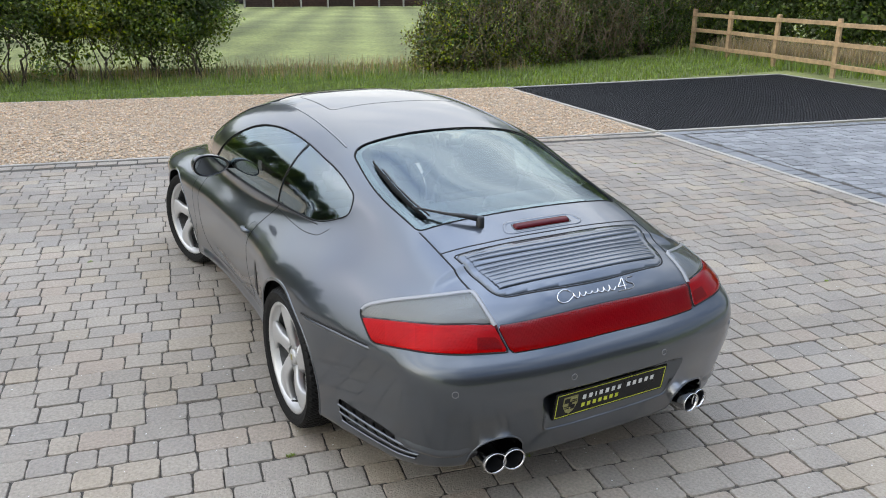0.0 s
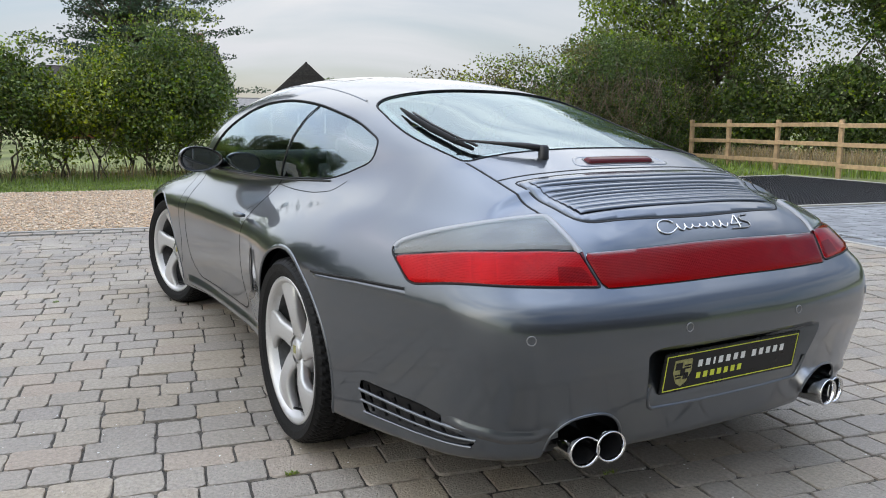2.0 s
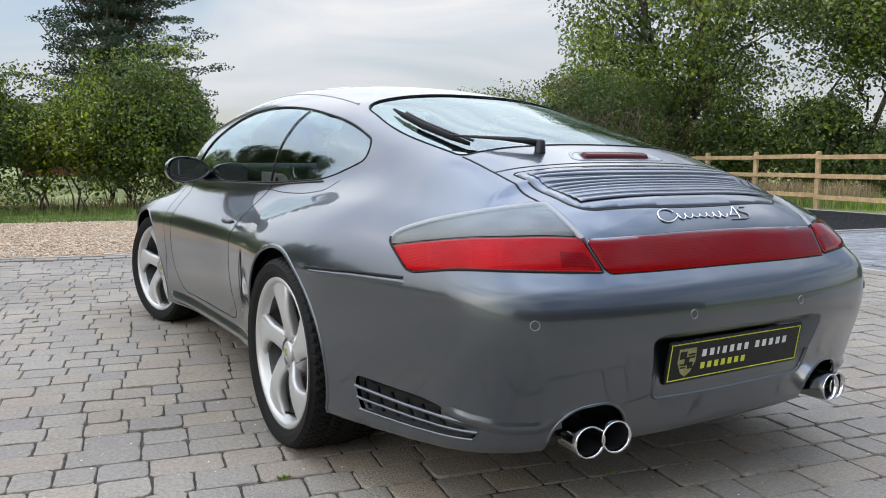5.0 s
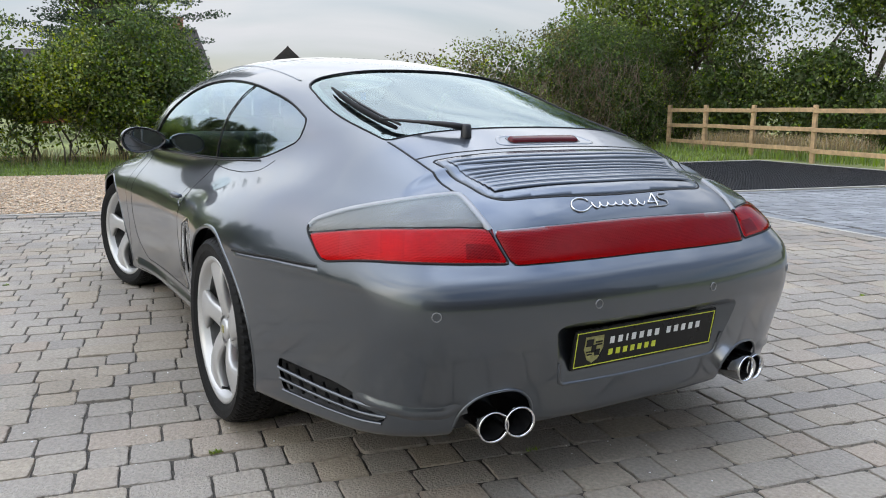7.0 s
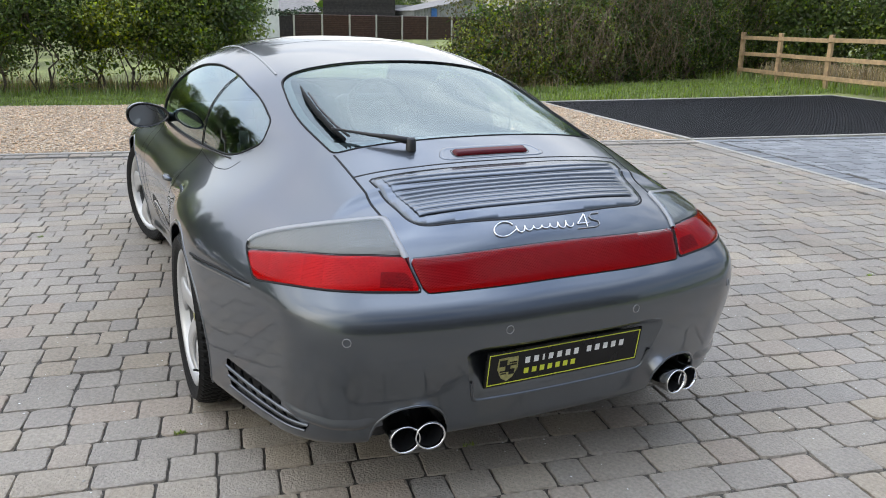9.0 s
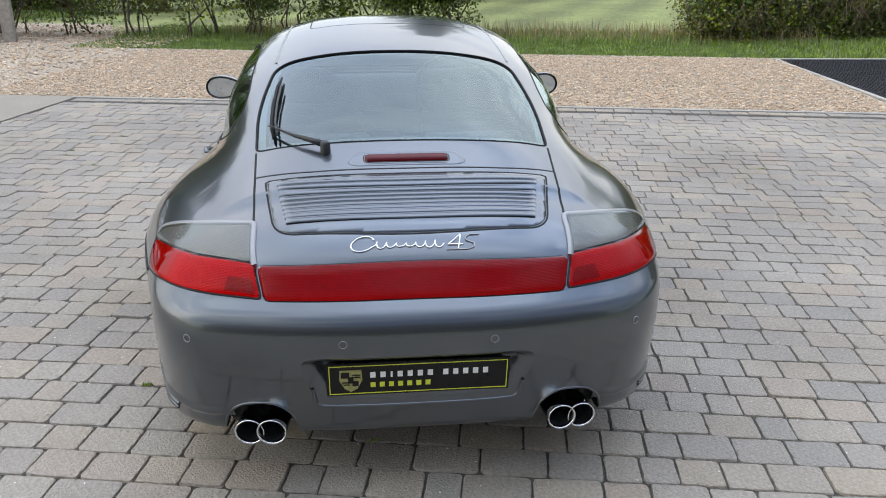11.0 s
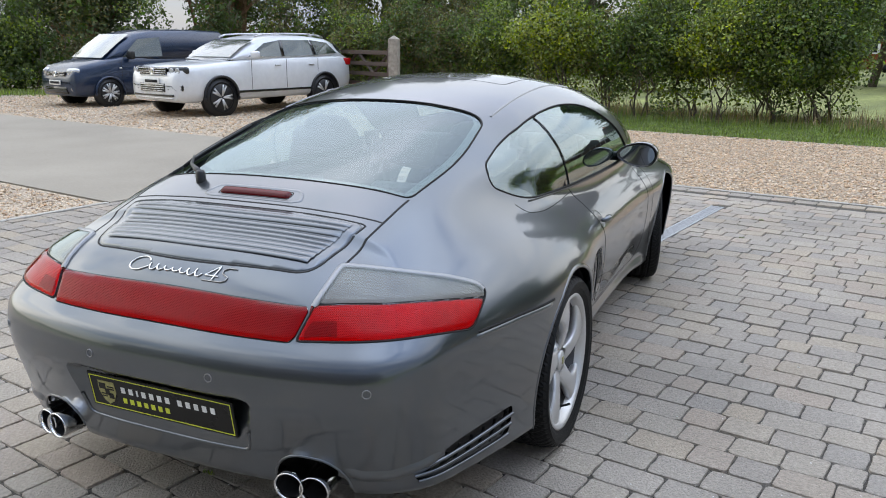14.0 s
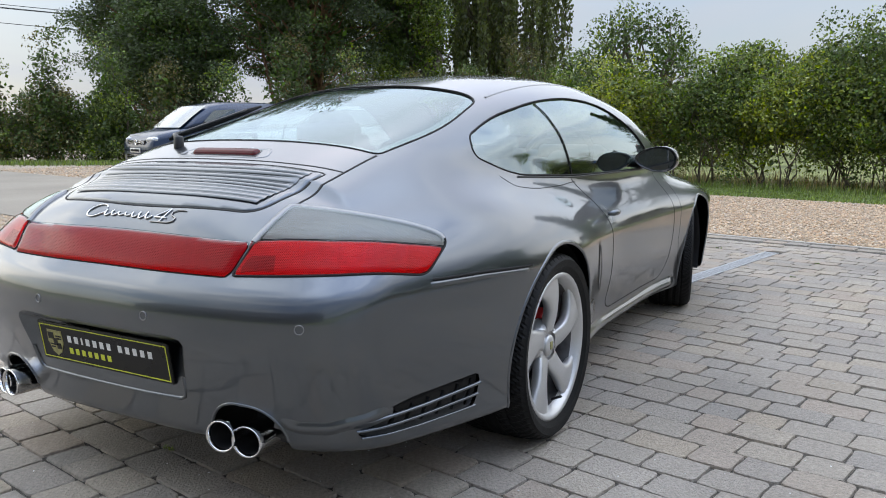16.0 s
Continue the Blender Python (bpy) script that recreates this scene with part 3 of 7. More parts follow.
def cut_body(view, outline3, ok, step=0.012):
    """Cuts an outline out of the skin. ok: which points may be touched."""
    global body_f, body_rest
    poly = spaced(view.flat(outline3), step, True)
    near = ok(body_v, body_n)
    fsel = near[body_f].all(1)
    v2 = view.flat(body_v)
    v2[~near] = 50.0
    sub = body_f[fsel]

    def move(a, b, t):
        body_v[a] = body_v[a] + (body_v[b] - body_v[a]) * t[:, None]
        v2[a] = view.flat(body_v[a])

    sd = snap_cut(v2, sub, poly, move)
    sd[~near] = 50.0
    inside, outside = split_faces(sub, sd)
    quads = np.array([f for f in outside if len(f) == 4])
    body_rest += [f for f in outside if len(f) == 3]
    body_f = np.concatenate([body_f[~fsel], quads])


body_rest = []
for side in (-1, 1):
    flip = (lambda p: p) if side < 0 else both
    for y, z, r in (ARCH_R, ARCH_F):
        cut_body(SIDE[side], flip(arch_line(y, z, r)), lambda v, n, s=side: (v[:, 0] * s > 0.45) & (v[:, 2] < 0.75))
    cut_body(SIDE[side], flip(WINDOW), lambda v, n, s=side: (v[:, 0] * s > 0.3) & (v[:, 2] > 0.75) & (n[:, 0] * s > 0.05))
cut_body(SCREEN, WINDSCREEN, lambda v, n: (v[:, 2] > 0.9) & (v[:, 1] > 2.2) & (n[:, 2] > 0.1))
cut_body(REAR, RECESS, lambda v, n: (v[:, 1] < 0.3) & (v[:, 2] < 0.6))
for side in (-1, 1):
    flip = (lambda p: p) if side < 0 else both
    cut_body(REAR, flip(NOTCH), lambda v, n, s=side: (v[:, 1] < 0.45) & (v[:, 2] < 0.45) & (v[:, 0] * s > 0.2))
    cut_body(FLANK[side], flip(VENT), lambda v, n, s=side: (v[:, 1] < 0.72) & (v[:, 2] < 0.45) & (v[:, 0] * s > 0.5))
cut_body(DECK, GLASS, lambda v, n: (v[:, 2] > 0.85) & (v[:, 1] < 1.6) & (n[:, 2] > 0.2))

car = thing("sports_car", "metallic grey two-door sports coupe parked on block paving, front wheels turned", "car")
used = np.unique(np.concatenate([body_f.ravel(), np.array(body_rest, int).ravel()]))
renum = np.full(len(body_v), -1)
renum[used] = np.arange(len(used))
shell = raw("body", body_v[used], [renum[list(f)] for f in body_f] + [renum[list(f)] for f in body_rest], M_PAINT, car, "glossy metallic grey painted body shell")

def laid(name, view, outline3, step, mat, parent, lift=0.0, depth=0.0, shape=None, label="", edge=0.012):
    v, f = sheet(view, spaced(view.flat(outline3), edge, True), step, lift, depth, shape)
    return raw(name, v, f, mat, parent, label)


def line_part(name, view, line3, width, lift, mat, parent, closed=False, arch=0.0, step=0.015, label=""):
    v, f = ribbon(view, view.flat(line3), width, lift, closed, step, arch)
    return raw(name, v, f, mat, parent, label)


def between(line, a, b):
    return [p for p in line if a <= p[1] <= b]


def inset(outline, view, by):
    """An outline drawn in by a distance, back in 3D on the view's plane."""
    q = spaced(view.flat(outline), 0.012, True)
    t = np.roll(q, -1, 0) - np.roll(q, 1, 0)
    n = np.stack([-t[:, 1], t[:, 0]], -1)
    n /= np.maximum(np.linalg.norm(n, axis=1, keepdims=True), 1e-9)
    area = np.sum(q[:, 0] * np.roll(q[:, 1], -1) - np.roll(q[:, 0], -1) * q[:, 1])
    return q + n * by * (1 if area > 0 else -1)


def clipped(outline3, axis, value, keep):
    """The part of an outline on one side of a plane axis = value."""
    p, out = [np.array(q, float) for q in outline3], []
    for a, b in zip(p, p[1:] + p[:1]):
        ia, ib = (a[axis] - value) * keep >= 0, (b[axis] - value) * keep >= 0
        if ia:
            out.append(a)
        if ia != ib:
            t = (value - a[axis]) / (b[axis] - a[axis])
            out.append(a + (b - a) * t)
    return out


def smooth01(t):
    t = np.clip(t, 0, 1)
    return t * t * (3 - 2 * t)


# glazing
for side in (-1, 1):
    flip = (lambda p: p) if side < 0 else both
    view = SIDE[side]
    win = flip(WINDOW)
    front, back = clipped(win, 1, 1.62, 1), clipped(win, 1, 1.62, -1)
    laid("door_window", view, front, 0.03, M_SIDEGLASS, car, -0.004, label="green-tinted door glass reflecting the sky")
    laid("quarter_window", view, back, 0.03, M_SIDEGLASS, car, -0.004, label="green-tinted rear quarter glass")
    line_part("window_seal", view, win, 0.007, 0.001, M_RUBBER, car, True, 0.0015)
    line_part("pillar_strip", view, flip([(-0.7, 1.672, 0.846), (-0.65, 1.630, 0.95), (-0.62, 1.602, 1.05), (-0.6, 1.606, 1.128)]), 0.005, 0.0005, M_GLOSS, car, step=0.02)
    line_part("belt_moulding", view, flip([(-0.7, 2.66, 0.836), (-0.7, 1.66, 0.842), (-0.7, 1.20, 0.865)]), 0.006, 0.003, M_BLACK, car, arch=0.002)
    # door shut line
    door = rounded([(-0.7, 1.655, 0.838), (-0.8, 1.775, 0.74), (-0.85, 1.815, 0.55), (-0.8, 1.87, 0.31), (-0.8, 1.98, 0.262), (-0.8, 2.80, 0.262), (-0.8, 2.86, 0.33), (-0.8, 2.84, 0.70), (-0.7, 2.80, 0.838)], [0, 0.12, 0.15, 0.07, 0.05, 0.05, 0.06, 0.1, 0], closed=False)
    line_part("door_gap", view, flip(door), 0.006, 0.0006, M_GAP, car)
    line_part("fender_gap", view, flip([(-0.8, 2.98, 0.80), (-0.8, 2.97, 0.45), (-0.8, 3.06, 0.30)]), 0.004, 0.0005, M_GAP, car)
    ridge("side_skirt", view, flip([(-0.8, 1.44, 0.215), (-0.8, 1.8, 0.205), (-0.8, 2.5, 0.203), (-0.8, 3.06, 0.213)]), 0.085, 0.026, M_PAINT, car, step=0.03, ends=0.10)
    # bumper seam, from the lamp to the wheel arch
    line_part("bumper_seam", FLANK[side], flip([(-0.800, 0.43, 0.640), (-0.868, 0.62, 0.636), (-0.885, 0.86, 0.626)]), 0.007, 0.0030, M_GAP, car)
    ridge("bumper_shoulder", FLANK[side], flip([(-0.795, 0.42, 0.629), (-0.866, 0.62, 0.625), (-0.884, 0.85, 0.615)]), 0.022, 0.0050, M_PAINT, car, ends=0.02)
    line_part("quarter_seam", view, flip(rounded([(-0.7, 1.085, 0.872), (-0.75, 1.120, 0.838), (-0.78, 1.25, 0.822), (-0.78, 1.50, 0.816), (-0.76, 1.690, 0.824)], [0, 0.03, 0.08, 0.1, 0], closed=False)), 0.0035, 0.0006, M_GAP, car)
    # narrow dark slit between wheel arch and door
    slit = rounded([(-0.85, 1.555, 0.625), (-0.85, 1.622, 0.520), (-0.85, 1.660, 0.390), (-0.85, 1.612, 0.420), (-0.85, 1.565, 0.520)], [0.004, 0.05, 0.01, 0.03, 0.05])
    laid("side_slit", view, flip(slit), 0.006, M_BLACK, car, 0.0025, 0, lambda q, s: -0.003 * smooth01(s / 0.012))
    # handle
    recess = [(-0.85, 1.812 + 0.052 * math.cos(a), 0.688 + 0.036 * math.sin(a)) for a in np.linspace(0, 2 * math.pi, 25)[:-1]]
    handle = laid("door_handle", view, flip(recess), 0.008, M_PAINT, car, 0.001, 0, lambda q, s: -0.013 * smooth01(s / 0.02))
    bm = bmesh.new()
    x = 0.862 * side
    tube(bm, [(x * 0.985, 1.765, 0.693), (x * 1.004, 1.780, 0.696), (x * 1.010, 1.812, 0.697), (x * 1.004, 1.845, 0.695), (x * 0.985, 1.860, 0.692)], [0.006, 0.011, 0.013, 0.012, 0.006], 10)
    part("grip", bm, M_PAINT, handle)
    # mirror
    bm = bmesh.new()
    cx, cy, cz = 0.868 * side, 2.455, 0.892
    bmesh.ops.create_uvsphere(bm, u_segments=32, v_segments=20, radius=1)
    for v in bm.verts:
        px, py, pz = v.co
        back_flat = -0.28 if py < -0.28 else py
        v.co = (cx + px * 0.100 * (1 - 0.12 * px * side), cy + back_flat * (0.11 if py > 0 else 0.10), cz + pz * 0.060 * (1 + 0.12 * px * side))
    mirror = part("door_mirror", bm, M_PAINT, car, "grey-painted door mirror with black base")
    bm = bmesh.new()
    lathe(bm, [(-0.0295, 0.0), (-0.0300, 0.9), (-0.033, 0.955), (-0.036, 0.96), (-0.030, 1.0), (-0.012, 1.0)], 40, "y")
    for v in bm.verts:
        r = v.co.copy()
        v.co = (cx + r.x * 0.0995 * (1 - 0.12 * r.x * side), cy - 0.003 + r.y, cz + r.z * 0.0597 * (1 + 0.12 * r.x * side))
    part("mirror_surround", bm, M_GLOSS, mirror)
    bm = bmesh.new()
    lathe(bm, [(-0.0345, 0.0), (-0.0345, 0.90)], 40, "y")
    for v in bm.verts:
        r = v.co.copy()
        v.co = (cx + r.x * 0.094 * (1 - 0.12 * r.x * side), cy + r.y, cz + r.z * 0.055 * (1 + 0.12 * r.x * side))
    part("mirror_glass", bm, M_MIRROR, mirror, "silvered mirror glass")
    bm = bmesh.new()
    tube(bm, [(0.70 * side, 2.56, 0.862), (0.745 * side, 2.545, 0.866), (0.79 * side, 2.50, 0.872), (0.83 * side, 2.47, 0.885)], [0.036, 0.032, 0.026, 0.026], 12, flat=0.8)
    box(bm, pose(0.722 * side, 2.60, 0.885, 0, 6 * side, 0), (0.02, 0.15, 0.075), 0.008)
    part("mirror_foot", bm, M_BLACK, mirror)
laid("rear_window", DECK, GLASS, 0.03, M_GLASS, car, -0.004, label="large sloping green-tinted rear window")
line_part("rear_window_seal", DECK, GLASS, 0.007, 0.001, M_RUBBER, car, True, 0.002)
# black printed border inside the pane
gq, gi = spaced(DECK.flat(GLASS), 0.012, True), inset(GLASS, DECK, 0.030)
gv = np.concatenate([DECK.lay(gq, -0.0055), DECK.lay(gi, -0.0055)])
k = len(gq)
raw("window_border", gv, [(i, (i + 1) % k, k + (i + 1) % k, k + i) for i in range(k)], M_GLOSS, car)
laid("windscreen", SCREEN, WINDSCREEN, 0.04, M_GLASS, car, -0.004, label="laminated windscreen")
line_part("windscreen_seal", SCREEN, WINDSCREEN, 0.03, 0.002, M_RUBBER, car, True)

# roof: drip lines and sliding roof panel
for side in (-1, 1):
    line_part("roof_line", View((0, 0.02, -1), (0, 1, 0)), [(0.478 * side, 1.395, 1.2), (0.468 * side, 1.8, 1.2), (0.463 * side, 2.2, 1.2), (0.475 * side, 2.5, 1.2)], 0.011, 0.0006, M_PAINT, car, arch=0.003)
line_part("sliding_roof_gap", View((0, 0.02, -1), (0, 1, 0)), rounded([(-0.36, 1.86, 1.2), (0.36, 1.86, 1.2), (0.36, 2.36, 1.2), (-0.36, 2.36, 1.2)], 0.05), 0.005, 0.0005, M_GAP, car, True)

# engine lid: gaps, grille, high brake lamp
lid = rounded([(-0.455, 0.160, 0.745), (-0.470, 0.295, 0.832), (-0.482, 0.503, 0.904), (-0.492, 0.650, 0.948)], 0.1, closed=False)
for flip in ((lambda p: p), both):
    line_part("lid_gap", DECK, flip(lid), 0.007, 0.0006, M_GAP, car)
line_part("lid_cross_gap", DECK, [(-0.482, 0.500, 0.903), (-0.30, 0.482, 0.92), (0, 0.476, 0.93), (0.30, 0.482, 0.92), (0.482, 0.500, 0.903)], 0.006, 0.0006, M_GAP, car)
GRILLE = rounded([(-0.447, 0.462, 0.91), (-0.425, 0.33, 0.87), (-0.402, 0.218, 0.823), (0, 0.172, 0.84), (0.402, 0.218, 0.823), (0.425, 0.33, 0.87), (0.447, 0.462, 0.91), (0, 0.445, 0.93)], [0.012, 0.1, 0.06, 0.3, 0.06, 0.1, 0.012, 0.3])
line_part("grille_gap", DECK, GRILLE, 0.006, 0.0006, M_GAP, car, True)
g_top, g_bot = DECK.flat([(0, 0.45, 0.925)])[0, 1], DECK.flat([(0, 0.18, 0.835)])[0, 1]
grille = laid("engine_grille", DECK, inset(GRILLE, DECK, 0.005) @ np.array([DECK.u, DECK.v]), 0.012, M_PAINT, car, 0.0, 0.003,
              lambda q, s: 0.0015 + 0.006 * smooth01(s / 0.05) * smooth01((g_bot + 0.10 - q[:, 1]) / 0.085), "slatted engine cover panel")
for i in range(9):
    yy = 0.431 - i * 0.0212
    half = 0.408 - 0.036 * (i / 8)
    xs = np.linspace(-half, half, 61)
    rows = []
    for dy, lift in ((0.0112, 0.0072), (0.0085, 0.0060), (0.0055, 0.0085), (0.0, 0.0122), (-0.0045, 0.0140), (-0.0075, 0.0135), (-0.0095, 0.0105), (-0.0108, 0.0075)):
        yv = yy + dy - 0.018 * (1 - (xs / 0.45) ** 2)
        end = smooth01((half - np.abs(xs)) / 0.014)
        rows.append(DECK.lay(DECK.flat(np.stack([xs, yv, np.full(61, 0.0)], -1) + np.array([[0, 0, 1]]) * (0.78 + 0.36 * yv)[:, None]), 0.0035 + (lift - 0.0072) * end * 0.55 + 0.0025 * smooth01((i - 5) / 3)))
    raw("slat", np.concatenate(rows), [(r * 61 + c, r * 61 + c + 1, (r + 1) * 61 + c + 1, (r + 1) * 61 + c) for r in range(7) for c in range(60)], M_PAINT, grille)
hump = rounded([(-0.195, 0.512, 0.93), (-0.165, 0.572, 0.95), (0.165, 0.572, 0.95), (0.195, 0.512, 0.93), (0.165, 0.494, 0.93), (-0.165, 0.494, 0.93)], 0.03)
brake = laid("high_brake_lamp", DECK, hump, 0.006, M_PAINT, car, 0.0015, 0.003, lambda q, s: -0.0012 + 0.0016 * smooth01(s / 0.008) - 0.008 * smooth01((s - 0.008) / 0.016), "dark red brake lamp strip in a shallow scoop")
lens = rounded([(-0.138, 0.512, 0.94), (-0.138, 0.553, 0.95), (0.138, 0.553, 0.95), (0.138, 0.512, 0.94)], 0.012)
line_part("lens_gap", DECK, lens, 0.008, -0.0005, M_GAP, brake, True, 0.001, 0.008)
laid("lens", DECK, lens, 0.006, M_BRAKELENS, brake, -0.006, 0.012, lambda q, s: 0.016 * np.sqrt(smooth01(s / 0.012)))

# tail lamps and the red strip
for side in (-1, 1):
    flip = (lambda p: p) if side < 0 else both
    view = CORNER[side]
    out2 = spaced(view.flat(flip(LAMP)), 0.008, True)
    mid2 = spaced(view.flat(flip(LAMP_MID)), 0.01)
    cut_v = lambda q: np.interp(q[:, 0], *(mid2[:, 0], mid2[:, 1]) if mid2[-1, 0] > mid2[0, 0] else (mid2[::-1, 0], mid2[::-1, 1]))
    lamp = laid("tail_lamp", view, flip(LAMP), 0.012, M_GAP, car, 0.0, 0.004, label="rear lamp with red lower and smoked clear upper lens")
    inner = inset(flip(LAMP), view, 0.0028)
    upper = [p for p in inner if p[1] > cut_v(p[None])[0] + 0.002]
    lower = [p for p in inner if p[1] < cut_v(p[None])[0] - 0.002]
    outer_u = view.flat(flip([max(LAMP, key=lambda p: p[1])]))[0, 0]
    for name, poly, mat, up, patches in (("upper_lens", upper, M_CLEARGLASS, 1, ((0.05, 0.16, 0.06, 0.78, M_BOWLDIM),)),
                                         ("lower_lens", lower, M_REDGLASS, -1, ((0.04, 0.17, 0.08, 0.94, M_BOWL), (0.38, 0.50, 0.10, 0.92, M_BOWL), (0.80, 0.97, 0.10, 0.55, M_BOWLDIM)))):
        poly = np.array(poly)
        line = mid2[(mid2[:, 0] > poly[:, 0].min()) & (mid2[:, 0] < poly[:, 0].max())] + np.array([0, 0.0025 * up])
        allp = np.concatenate([poly, line])
        c = allp.mean(0)
        allp = allp[np.argsort(np.arctan2((allp[:, 1] - c[1]) * 2.2, allp[:, 0] - c[0]))]
        us = np.linspace(allp[:, 0].min() + 0.0015, allp[:, 0].max() - 0.0015, 120)
        a_, b_ = allp, np.roll(allp, -1, 0)
        low_, high_ = [], []
        for u_ in us:  # lower and upper edge of the lens at each u
            on = (a_[:, 0] - u_) * (b_[:, 0] - u_) <= 0
            t_ = (u_ - a_[on, 0]) / np.where(np.abs(b_[on, 0] - a_[on, 0]) < 1e-9, 1e-9, b_[on, 0] - a_[on, 0])
            cr = a_[on, 1] + np.clip(t_, 0, 1) * (b_[on, 1] - a_[on, 1])
            low_.append(cr.min())
            high_.append(cr.max())
        def grid(a0, a1, b0, b1, na, nb, height, dome=0.0):
            t = np.linspace(a0, a1, na)
            uu = us[0] + (us[-1] - us[0]) * (t if abs(outer_u - us[0]) < abs(outer_u - us[-1]) else 1 - t)
            lo, hi = np.interp(uu, us, low_), np.interp(uu, us, high_)
            w = np.linspace(b0, b1, nb)
            q = np.stack([np.repeat(uu[:, None], nb, 1), lo[:, None] + (hi - lo)[:, None] * w[None]], -1).reshape(-1, 2)
            e = np.minimum(np.minimum(t - a0, a1 - t)[:, None] * abs(us[-1] - us[0]), np.minimum(w - b0, b1 - w)[None] * (hi - lo)[:, None]).reshape(-1)
            pts = view.lay(q, height + dome * np.sqrt(smooth01(e / 0.012)))
            return pts, [(i * nb + j, (i + 1) * nb + j, (i + 1) * nb + j + 1, i * nb + j + 1) for i in range(na - 1) for j in range(nb - 1)]
        lens_ = raw(name, *grid(0, 1, 0, 1, 64, 16, 0.0034, 0.005), mat, lamp)
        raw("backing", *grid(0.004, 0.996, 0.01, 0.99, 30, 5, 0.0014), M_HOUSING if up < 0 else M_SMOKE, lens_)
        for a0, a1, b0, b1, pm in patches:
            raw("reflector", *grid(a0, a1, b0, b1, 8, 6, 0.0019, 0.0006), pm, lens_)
    line_part("gasket", view, flip(LAMP), 0.0045, 0.0030, M_GAP, lamp, True, 0.0005, 0.008)
    # pale edging above the clear lens
    edge = [p for p in LAMP if p[2] > 0.742]
    line_part("edging", view, flip(inset(edge + [(-0.62, 0.30, 0.77)], CORNER[-1], 0.0)[:0].tolist() or [(x * 0.992, y, z - 0.006) for x, y, z in edge]), 0.016, 0.0065, M_EDGING, lamp, arch=0.001)
strip = laid("light_strip", REAR, STRIP, 0.012, M_GAP, car, 0.0005, 0.004, label="deep red reflector strip across the tail")
laid("lens", REAR, [(x * 0.996, y, 0.7035 + (z - 0.7035) * 0.955) for x, y, z in STRIP], 0.010, M_DEEPGLASS, strip, 0.0028, 0.008, lambda q, s: 0.006 * np.sqrt(smooth01(s / 0.014)))

laid("backing", REAR, [(x * 0.995, y, 0.7035 + (z - 0.7035) * 0.945) for x, y, z in STRIP], 0.014, M_HOUSING, strip, 0.0020)

# bumper: recess, plate, parking sensors, exhaust tips, side vents
laid("plate_recess", REAR, RECESS, 0.010, M_PAINT, car, 0.0, 0, lambda q, s: -0.044 * smooth01(s / 0.055) * smooth01((q[:, 1] - 0.335) / 0.15) - 0.004 * smooth01(s / 0.012))
line_part("recess_sill", REAR, rounded([(-0.306, 0, 0.40), (-0.296, 0, 0.334), (0, 0, 0.330), (0.296, 0, 0.334), (0.306, 0, 0.40)], [0, 0.02, 0.1, 0.02, 0], closed=False), 0.010, 0.0005, M_PAINT, car, arch=0.004)
PL = pose(0, 0.0405, 0.4265, 9)
plate = raw("number_plate", [], [], M_PLATE, car, "black dealer plate with lime border and plain lettering bars")
bm = bmesh.new()
box(bm, PL, (0.532, 0.008, 0.116), 0.004)
bm.to_mesh(plate.data)
bm.free()


def on_plate(name, x0, x1, z0, z1, mat, bevel=0.0):
    bm = bmesh.new()
    box(bm, PL @ pose((x0 + x1) / 2, -0.0045, (z0 + z1) / 2), (x1 - x0, 0.0012, z1 - z0))
    part(name, bm, mat, plate, smooth=False)


on_plate("border", -0.258, 0.258, 0.0475, 0.0500, M_LIME)
on_plate("border", -0.258, 0.258, -0.0500, -0.0475, M_LIME)
on_plate("border", -0.258, -0.2555, -0.0475, 0.0475, M_LIME)
on_plate("border", 0.2555, 0.258, -0.0475, 0.0475, M_LIME)
x = -0.140
for count in (7, 5):
    for i in range(count):
        w = 0.006 if (count, i) == (7, 2) else 0.0150
        on_plate("lettering_bar", x, x + w, 0.006, 0.0255, M_WHITE)
        x += w + 0.0140
    x += 0.016
x = -0.140
for i in range(7):
    on_plate("lettering_bar", x, x + 0.0145, -0.028, -0.011, M_LIME)
    x += 0.0265
bm = bmesh.new()
pts = [(-0.031, 0.036), (0.031, 0.036), (0.033, 0.0), (0.018, -0.030), (0, -0.041), (-0.018, -0.030), (-0.033, 0.0)]
fr, bk = [bm.verts.new(PL @ Vector((-0.196 + a, -0.0052, b - 0.001))) for a, b in pts], [bm.verts.new(PL @ Vector((-0.196 + a, -0.0038, b - 0.001))) for a, b in pts]
bm.faces.new(fr)
for i in range(7):
    bm.faces.new((fr[i], bk[i], bk[(i + 1) % 7], fr[(i + 1) % 7]))
bmesh.ops.recalc_face_normals(bm, faces=bm.faces[:])
part("shield", bm, M_SHIELD, plate, "lime shield emblem", smooth=False)
for a, b, w, h, c in ((-0.016, 0.018, 0.024, 0.020, 0), (0.016, 0.018, 0.024, 0.004, 0), (0.016, 0.010, 0.024, 0.004, 0), (0.013, -0.012, 0.018, 0.018, 0), (-0.014, -0.008, 0.022, 0.004, 0), (-0.013, -0.016, 0.018, 0.004, 0), (0, 0.0, 0.016, 0.022, 0)):
    on_plate("shield_bar", -0.196 + a - w / 2, -0.196 + a + w / 2, b - h / 2, b + h / 2, M_PLATE)
for o in plate.children:
    if o.name.startswith("shield_bar"):
        o.location = (PL.to_3x3() @ Vector((0, -0.0012, 0)))[:]
